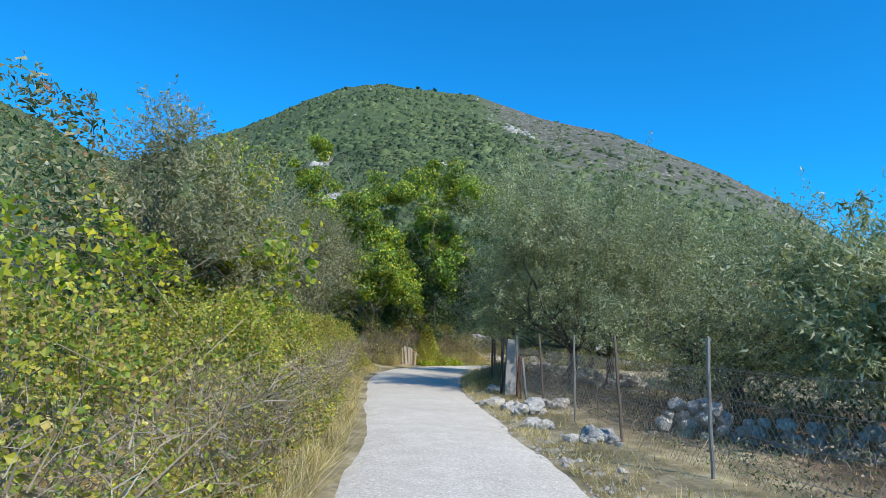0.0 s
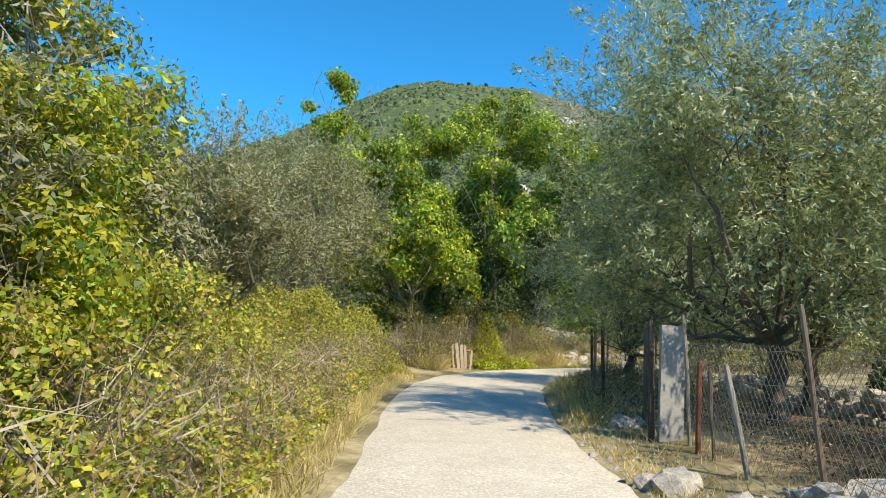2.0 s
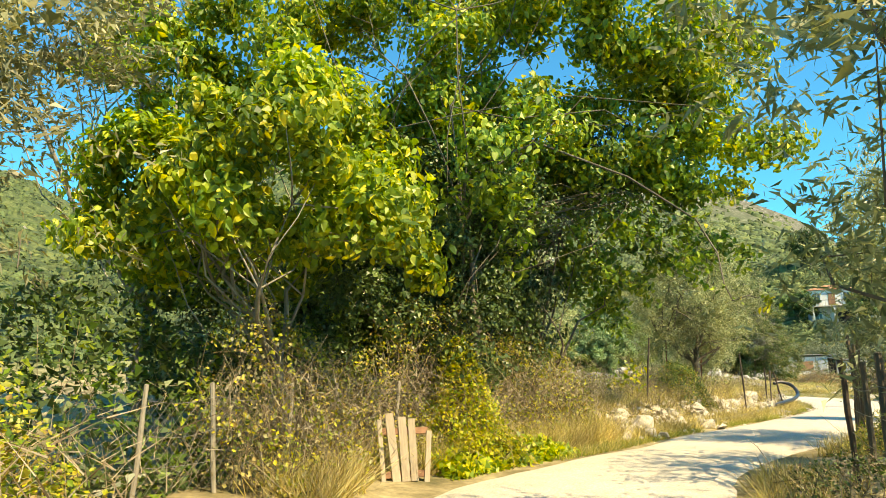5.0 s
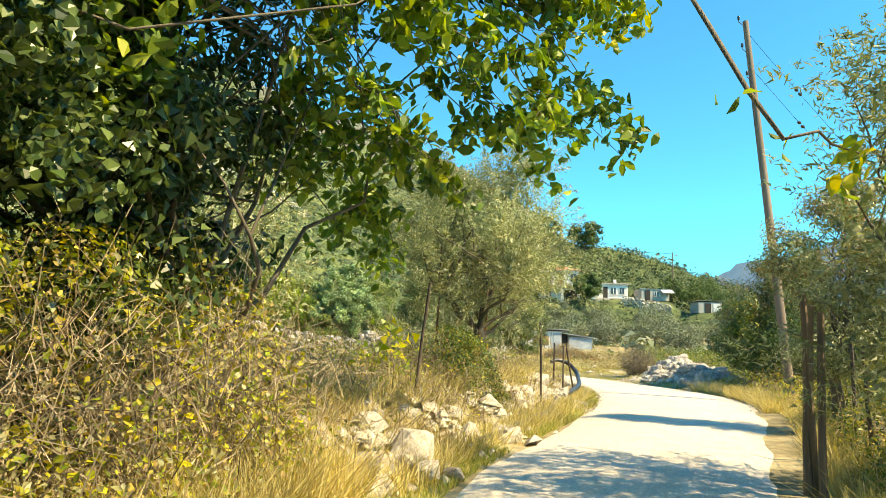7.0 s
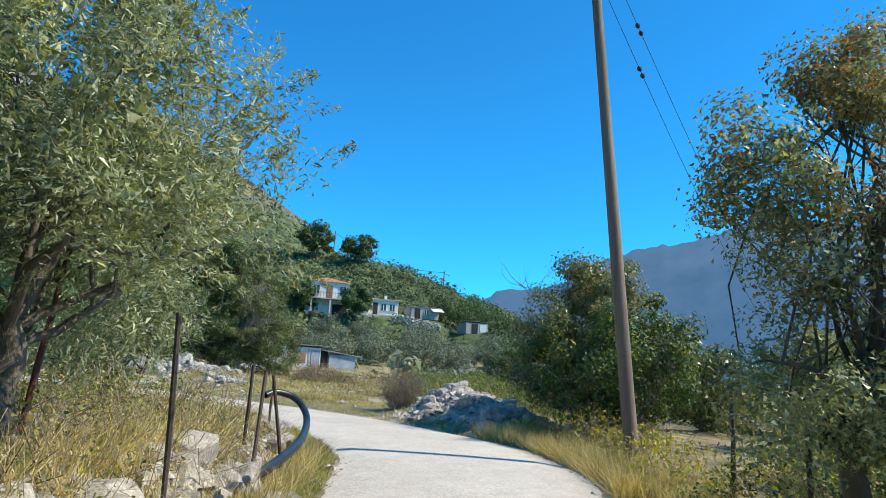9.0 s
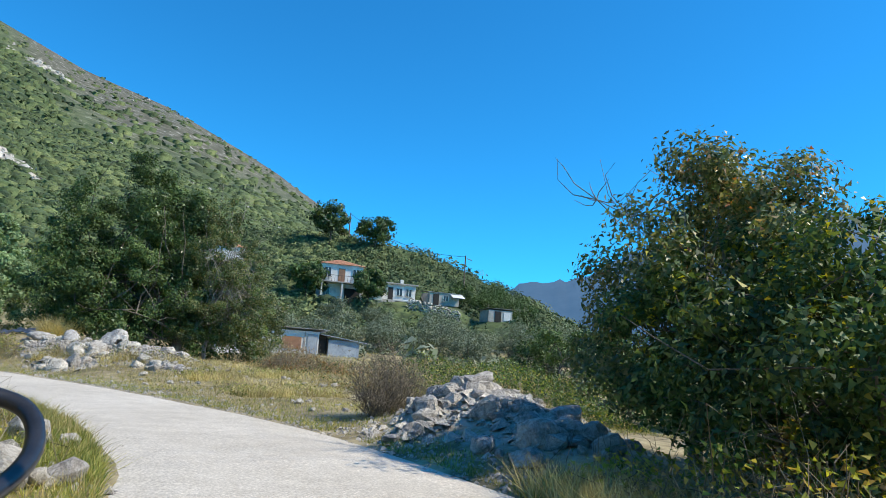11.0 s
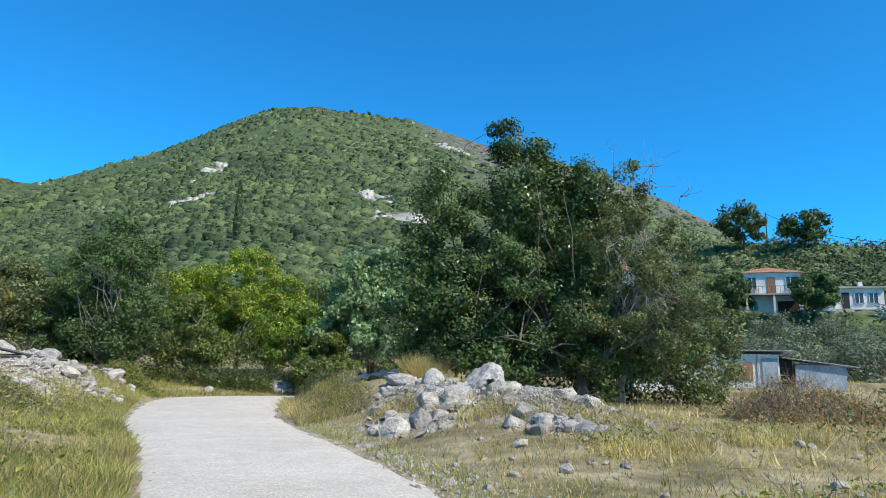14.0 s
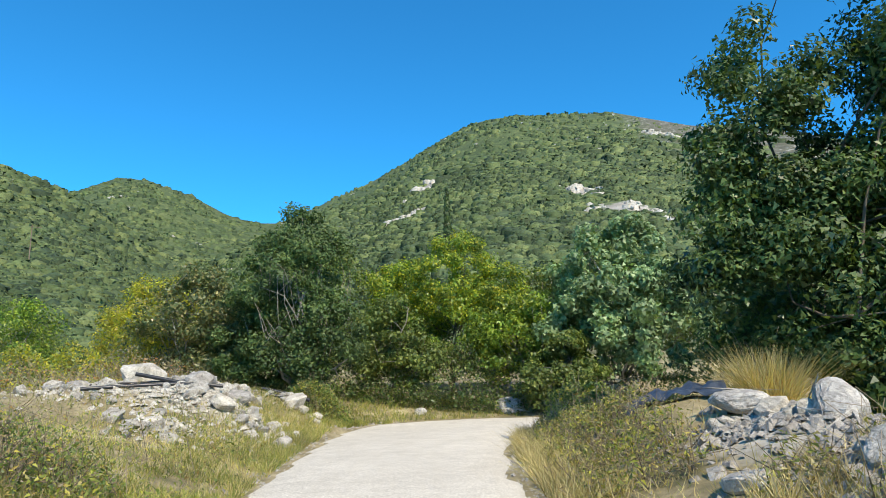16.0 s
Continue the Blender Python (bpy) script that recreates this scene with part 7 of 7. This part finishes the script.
def hip_roof(ob, w, d, z, rise, over, mat, label, at=(0, 0)):
    """Hipped roof of overlapping tile rows."""
    bm = bmesh.new()
    rows = 7
    for k in range(rows):
        s0, s1 = 1 - k / rows * 0.92, 1 - (k + 1.15) / rows * 0.92
        z0, z1 = z + rise * k / rows + 0.03, z + rise * (k + 1) / rows
        hw, hd = w / 2 + over, d / 2 + over
        ridge = max(0.0, hw - hd)
        c0 = [((hw - ridge) * s0 + ridge) * sx for sx in (-1, 1)]
        c1 = [((hw - ridge) * s1 + ridge) * sx for sx in (-1, 1)]
        lo = [bm.verts.new((at[0] + x, at[1] + d / 2 + y * hd * s0, z0)) for x, y in ((c0[0], -1), (c0[1], -1), (c0[1], 1), (c0[0], 1))]
        hi = [bm.verts.new((at[0] + x, at[1] + d / 2 + y * hd * s1, z1 + 0.02)) for x, y in ((c1[0], -1), (c1[1], -1), (c1[1], 1), (c1[0], 1))]
        for i in range(4):
            bm.faces.new((lo[i], lo[(i + 1) % 4], hi[(i + 1) % 4], hi[i]))
        bm.faces.new(lo[::-1])
        bm.faces.new(hi)
    part("roof", bm_mesh("roof", bm, mat), ob, label)


def walls(ob, w, d, h, mat, z=0.0, x=0.0):
    face_part(ob, "wall", x - w / 2, x + w / 2, z, z + h, 0, 0.2, mat)
    face_part(ob, "wall", x - w / 2, x - w / 2 + 0.2, z, z + h, d / 2, d - 0.2, mat)
    face_part(ob, "wall", x + w / 2 - 0.2, x + w / 2, z, z + h, d / 2, d - 0.2, mat)
    face_part(ob, "wall", x - w / 2, x + w / 2, z, z + h, d, 0.2, mat)


# two-storey house with a tiled hip roof
house = thing("house", (64.0, 135.3, 8.6), "two-storey whitewashed house with a terracotta hip roof and porch", "house", "houses", turn=-22)
walls(house, 6.6, 6.5, 5.9, WHITEWASH)
hip_roof(house, 6.6, 6.5, 5.9, 1.1, 0.45, TERRACOTTA, "terracotta tiled hip roof")
for xx in (-2.2, 2.2):
    window(house, xx, 3.9, 1.1, 1.4, -0.1, WHITEWASH)
window(house, -2.2, 0.9, 1.1, 1.3, -0.1, WHITEWASH)
face_part(house, "door", -0.5, 0.5, 3.2, 5.3, -0.14, 0.06, WOOD_BROWN, "brown balcony door")
balcony = face_part(house, "balcony", -3.3, 3.3, 2.95, 3.12, -0.9, 1.6, CEMENT, "concrete balcony slab")
for k in range(14):
    face_part(house, "baluster", -3.2 + k * 0.49, -3.16 + k * 0.49, 3.12, 4.0, -1.62, 0.04, DARK_IRON, parent=balcony)
face_part(house, "handrail", -3.25, 3.25, 4.0, 4.06, -1.62, 0.05, DARK_IRON, parent=balcony)
for xx in (-3.1, 0, 3.1):
    face_part(house, "pillar", xx - 0.12, xx + 0.12, -2.5, 2.95, -1.5, 0.24, WHITEWASH)
face_part(house, "doorway", 0.6, 3.0, 0, 2.3, -0.14, 0.06, SHADE_SHEET, "porch opening painted as a shade-coloured panel")
face_part(house, "basement_wall", -3.3, 3.3, -2.6, -0.02, 0.3, 0.4, CEMENT)

# white single-storey house with a flat roof
house = thing("house", (70.2, 128.6, 9.4), "white single-storey house with a flat roof and chimney", "house", "houses", turn=-18)
walls(house, 5.6, 5.0, 2.5, WHITEWASH)
face_part(house, "roof", -3.1, 3.1, 2.5, 2.68, 2.4, 5.8, CEMENT, "flat concrete roof slab")
face_part(house, "chimney", 0.9, 1.35, 2.66, 3.5, 2.0, 0.5, WHITEWASH)
window(house, 0.2, 0.8, 1.0, 1.1, -0.1, WHITEWASH)
window(house, 1.7, 0.8, 1.0, 1.1, -0.1, WHITEWASH)
face_part(house, "door", -1.6, -0.8, 0, 2.0, -0.14, 0.06, SHADE_SHEET, "doorway panel painted with inner shade")
annex = face_part(house, "annex", -4.8, -2.9, -0.3, 1.3, -0.6, 2.6, WHITEWASH)
face_part(house, "annex_roof", -4.95, -2.8, 1.3, 1.42, -0.6, 2.9, TIN, parent=annex)
face_part(house, "terrace_front", -4.9, -0.9, -2.6, -0.02, -1.6, 0.3, CEMENT, "grey cement terrace wall")
face_part(house, "terrace_floor", -4.9, 2.8, -0.2, -0.02, -0.9, 1.6, CEMENT)

# low house with awning, hut, further roof
house = thing("house", (76.0, 124.4, 9.2), "low cement house with a white awning", "house", "houses", turn=-20)
walls(house, 4.8, 4.0, 1.9, CEMENT)
part("roof", ridged(4.8, 4.0, 1.95, 2.3, 0.3, TIN, "roof"), house, "sloping sheet roof")
face_part(house, "doorway", -1.8, -0.9, 0, 1.7, -0.14, 0.06, SHADE_SHEET, "doorway panel painted with inner shade")
window(house, 0.2, 0.7, 0.9, 0.8, -0.1, CEMENT)
part("awning", bm_mesh("awning", box_bm((2.0, 1.5, 0.04), (0, 0, 0), 0.01), WHITEWASH), house, "white sloping awning", pose(1.9, -0.75, 1.55, 24, 0, 0))
hut = thing("hut", (79.8, 115.8, 7.0), "small pale hut with a flat tin roof", "hut", turn=-20)
walls(hut, 3.8, 3.2, 1.75, CEMENT)
part("roof", ridged(3.8, 3.2, 2.0, 1.75, 0.3, TIN, "roof"), hut, "grey tin roof")
face_part(hut, "doorway", -0.9, 0.1, 0, 1.6, -0.14, 0.06, SHADE_SHEET, "doorway panel painted with inner shade")
face_part(hut, "panel", 0.5, 1.6, 0.3, 1.5, -0.14, 0.05, WHITEWASH, "white panel")
house = thing("house", (52, 157, 15.0), "distant house with a terracotta roof among trees", "house", "houses", turn=-20)
walls(house, 9, 6, 2.6, WHITEWASH)
hip_roof(house, 9, 6, 2.6, 1.2, 0.4, TERRACOTTA, "terracotta tiled hip roof")


stone_wall("pale stone retaining wall below the houses", [(69.4, 124.6), (71.2, 123.2), (73.4, 121.4), (75.4, 119.6)], 1.9, 0.35, 0.45, WHITE_STONES, 411, lift=1.0)


# masts on the knoll
def mast(x, y, h, label, arm=0.0):
    z = zat(x, y)
    ob = thing("mast", (x, y, z), label, "pole", "far poles")
    part("shaft", mesh_of("shaft", *tubes([(np.array([(0, 0, -0.2), (0, 0, h)]), [0.14, 0.1])], 6), POLE_WOOD), ob)
    if arm:
        part("crossarm", bm_mesh("crossarm", box_bm((arm, 0.12, 0.12), (0, 0, h - 0.5), 0.01), POLE_WOOD), ob, m=pose(0, 0, 0, 0, 8, 0))
    return np.array([x, y, z + h - 0.2])


m1 = mast(79, 160, 5.6, "thin pole on the wooded knoll")
m2 = mast(88, 134, 7.4, "thin pole among trees on the knoll", 1.0)
mast(-102.4, 177.9, 8.0, "pole with a slanting crossarm on the slope", 3.0)
s = np.linspace(0, 1, 20)[:, None]
p = m1 * (1 - s) + m2 * s
p[:, 2] -= (2.0 * 4 * s * (1 - s))[:, 0]
tagged(new("cable", mesh_of("cable", *tubes([(p, np.full(20, 0.035))], 4), HOSE)), "overhead cable between poles on the knoll", "cable", "cables")


# ---- far trees and scrub ----
def far_tree(name, label, x, y, h, r, mat, seed, n=1500, group="far trees", size=0.5, trunk=0.3):
    tree(name, label, "tree", (x, y), h * trunk, 0.18, [(0, 0, h * 0.62, r, r, h * 0.36), (r * 0.5, 0, h * 0.5, r * 0.6, r * 0.6, h * 0.25), (-r * 0.5, 0, h * 0.55, r * 0.6, r * 0.6, h * 0.25)],
         int(n * 1.3), mat, (size, size * 0.6), 40, r * 0.28, BARK, seed, 6, group, tri=True)


far_tree("round_oak", "round dark oak standing on the knoll's skyline", 74.5, 159.5, 9.0, 3.6, EVERGREEN, 700, 3200)
far_tree("round_oak", "round dark oak standing on the knoll's skyline", 81.5, 153.5, 7.4, 3.4, EVERGREEN, 701, 2600)
far_tree("mulberry_tree", "broad green mulberry tree in front of the house", 64.6, 128.2, 5.6, 2.5, OAK, 702, 5200, size=0.36)
far_tree("mulberry_tree", "green tree beside the house", 58.5, 136, 6.0, 2.8, OAK, 703, 2600)
for x, y, h in ((-30, 1240, 17), (20, 1242, 12), (-62, 1226, 11)):
    far_tree("lone_tree", "small dark tree on the mountain's skyline", x, y, h, h * 0.22, EVERGREEN, 705 + int(h), 500, "skyline trees", 2.2, 0.1)
rngf = np.random.default_rng(710)
for k in range(22):
    d, a = (58, 65, 72, 80)[k % 4] + rngf.uniform(-2.5, 2.5), math.radians(26 + 1.35 * k + rngf.uniform(-2, 2))
    far_tree("olive_tree", "grey-green olive tree on the valley slope", 15.6 + d * math.sin(a), 52.7 + d * math.cos(a), rngf.uniform(3.6, 4.6), rngf.uniform(2.3, 3.0), SCRUB_GREY, 720 + k, 3000, "valley olives", 0.17, 0.15)
for k, (x, y, h, r) in enumerate([(64, 93, 5.0, 2.8), (68, 97, 4.6, 2.6), (60, 87, 4.2, 2.6), (86, 118, 5.4, 3.0), (84, 124, 4.6, 2.6), (81, 127, 5.0, 2.4), (90, 128, 5.5, 3.0)]):
    far_tree("oak_tree", "dark green oak tree on the valley slope", x, y, h, r, OAK, 760 + k, 2600, "valley oaks", 0.22, 0.15)


def scrub(name, label, places, sizes, quads, mat, seed, leafy=0.42, sides=0):
    """Many bushes in one mesh: uneven rounded bodies under loose leaf-like facets."""
    rng = np.random.default_rng(seed)
    n = len(places)
    d = rng.normal(0, 1, (n, quads, 3))
    d /= np.linalg.norm(d, axis=-1, keepdims=True)
    d[..., 2] = np.abs(d[..., 2]) * 1.1 - 0.15
    shape = np.stack([rng.uniform(0.7, 1.35, n), rng.uniform(0.7, 1.35, n), rng.uniform(0.55, 0.85, n)], 1)[:, None]
    r = sizes[:, None, None] * rng.uniform(0.7, 1.1, (n, quads, 1))
    pos = places[:, None] + d * r * shape
    v, f = leaves(rng, pos.reshape(-1, 3), d.reshape(-1, 3), 1.0, 0.9, 0.55, 0.2, tri=True)
    sc = np.repeat(sizes * leafy * (8 / quads) ** 0.25 * 2.0, quads * 3)[:, None]
    c = np.repeat(pos.reshape(-1, 3), 3, axis=0)
    v = c + (v - c) * sc
    if sides:
        ang = np.arange(sides) * 6.283 / sides
        rings = np.array([(0.95, -0.9), (0.85, 0.42)])
        body = np.concatenate([np.stack([np.cos(ang + k * 0.5) * q[0], np.sin(ang + k * 0.5) * q[0], ang * 0 + q[1]], 1) for k, q in enumerate(rings)] + [np.array([[0, 0, 0.9]])])
        tri = []
        for a in range(sides):
            p0, p1 = a, (a + 1) % sides
            tri += [(p0, p1, p1 + sides), (p0, p1 + sides, p0 + sides), (sides + p0, sides + p1, 2 * sides)]
        bv = body[None] * (1 + rng.normal(0, 0.16, (n, len(body), 1))) * sizes[:, None, None] * shape + places[:, None]
        bf = np.array(tri)[None] + (np.arange(n) * len(body))[:, None, None]
        f = np.concatenate([f, bf.reshape(-1, 3) + len(v)])
        v = np.concatenate([v, bv.reshape(-1, 3)])
    ob = thing(name, (0, 0, 0), label, "scrub", kind="stuff")
    part("foliage", mesh_of("foliage", v, f, mat, True), ob)


rngs = np.random.default_rng(800)


def slope_places(n, d0, d1, a0, a1):
    d = np.exp(rngs.uniform(np.log(d0), np.log(d1), n))
    a = np.radians(rngs.uniform(a0, a1, n))
    x, y = 16 - d * np.sin(a), 55 + d * np.cos(a)
    z = height(x, y)
    keep = (z > 2.5) & (wave(x, y, 14, 4.0) + wave(x, y, 33, 6.0) > -1.5)
    keep &= ~((x > 60) & (z > 95 + 8 * wave(x, y, 20, 3.0)) & (rngs.uniform(0, 1, n) < 0.78))
    for cx, cy, r in SCARS:
        keep &= np.hypot(0.75 * (x - cx), 0.45 * (y - cy)) > r * 0.85
    return np.stack([x, y, z], 1)[keep], d[keep]


def clear_of(pl):
    ok = np.ones(len(pl), bool)
    for cx, cy, cr in [(64, 137, 5.0), (63.0, 132.8, 2.6), (70.2, 129, 4.6), (68.6, 126, 2.5), (72, 124, 2.2), (75, 121.5, 2.2), (76, 125, 4.0), (80.0, 116, 3.2), (78.5, 113.5, 1.8), (52, 154, 6), (-14, 188, 3)]:
        ok &= np.hypot(pl[:, 0] - cx, pl[:, 1] - cy) > cr
    return pl[ok]


pl, _ = slope_places(6500, 88, 190, -30, 62)
pl = clear_of(pl)
scrub("slope_scrub", "green oak scrub covering the lower slopes", pl, np.minimum(rngs.gamma(4, 0.22, len(pl)) + 0.35, 2.0), 18, SCRUB, 801, 0.2, 6)
pl, _ = slope_places(11000, 180, 400, -30, 62)
pl = clear_of(pl)
scrub("slope_scrub", "green oak scrub covering the upper slopes", pl, np.minimum(rngs.gamma(3.5, 0.34, len(pl)) + 0.4, 2.6), 8, SCRUB, 806, 0.22, 5)
kx, ky = rngs.uniform(40, 135, 4600), rngs.uniform(100, 215, 4600)
kz = height(kx, ky)
keep = (kz > 2.6) & (np.hypot(kx - 16, ky - 55) < 140)
pl = clear_of(np.stack([kx, ky, kz], 1)[keep])
scrub("knoll_scrub", "dense green oak scrub on the knoll round the houses", pl, rngs.gamma(7, 0.19, len(pl)) + 0.3, 60, SCRUB_LIGHT, 803, 0.16)
pl, _ = slope_places(22000, 360, 1330, -40, 66)
scrub("hill_scrub", "dense green scrub over the mountainside", pl, np.minimum(rngs.gamma(3.2, 0.72, len(pl)) + 0.8, 5.0), 3, SCRUB, 802, 0.24, 5)
pl, dd = slope_places(1500, 200, 1200, -32, 52)
low = wave(pl[:, 0], pl[:, 1], 21, 9.0) > 0.28
pl, dd = pl[low], dd[low]
scrub("rock_outcrops", "pale limestone outcrops on the mountainside", pl - (0, 0, 0.8), dd / 240 + 0.6, 8, STONE, 805, 0.4)
kx = np.concatenate([cx + rngs.normal(0, r * 1.0, 26) for cx, cy, r in SCARS])
ky = np.concatenate([cy + rngs.normal(0, r * 1.7, 26) for cx, cy, r in SCARS])
big = np.concatenate([np.full(26, r) for cx, cy, r in SCARS]) * rngs.gamma(3.0, 0.06, len(kx))
scrub("rock_outcrops", "broken pale rocks scattered over bare scars", np.stack([kx, ky, height(kx, ky)], 1), big, 6, STONE, 807, 0.3, 6)
kx, ky = rngs.uniform(30, 75, 260), rngs.uniform(88, 122, 260)
pl = np.stack([kx, ky, height(kx, ky)], 1)
pl = pl[(np.hypot(pl[:, 0] - 34.6, pl[:, 1] - 89.9) > 8) & (kx - 30 > (ky - 88) * -0.5)]
scrub("field_scrub", "grey-green bushes on the valley field", clear_of(pl), rngs.gamma(6, 0.12, len(clear_of(pl))) + 0.3, 40, SCRUB_GREY, 804, 0.3)
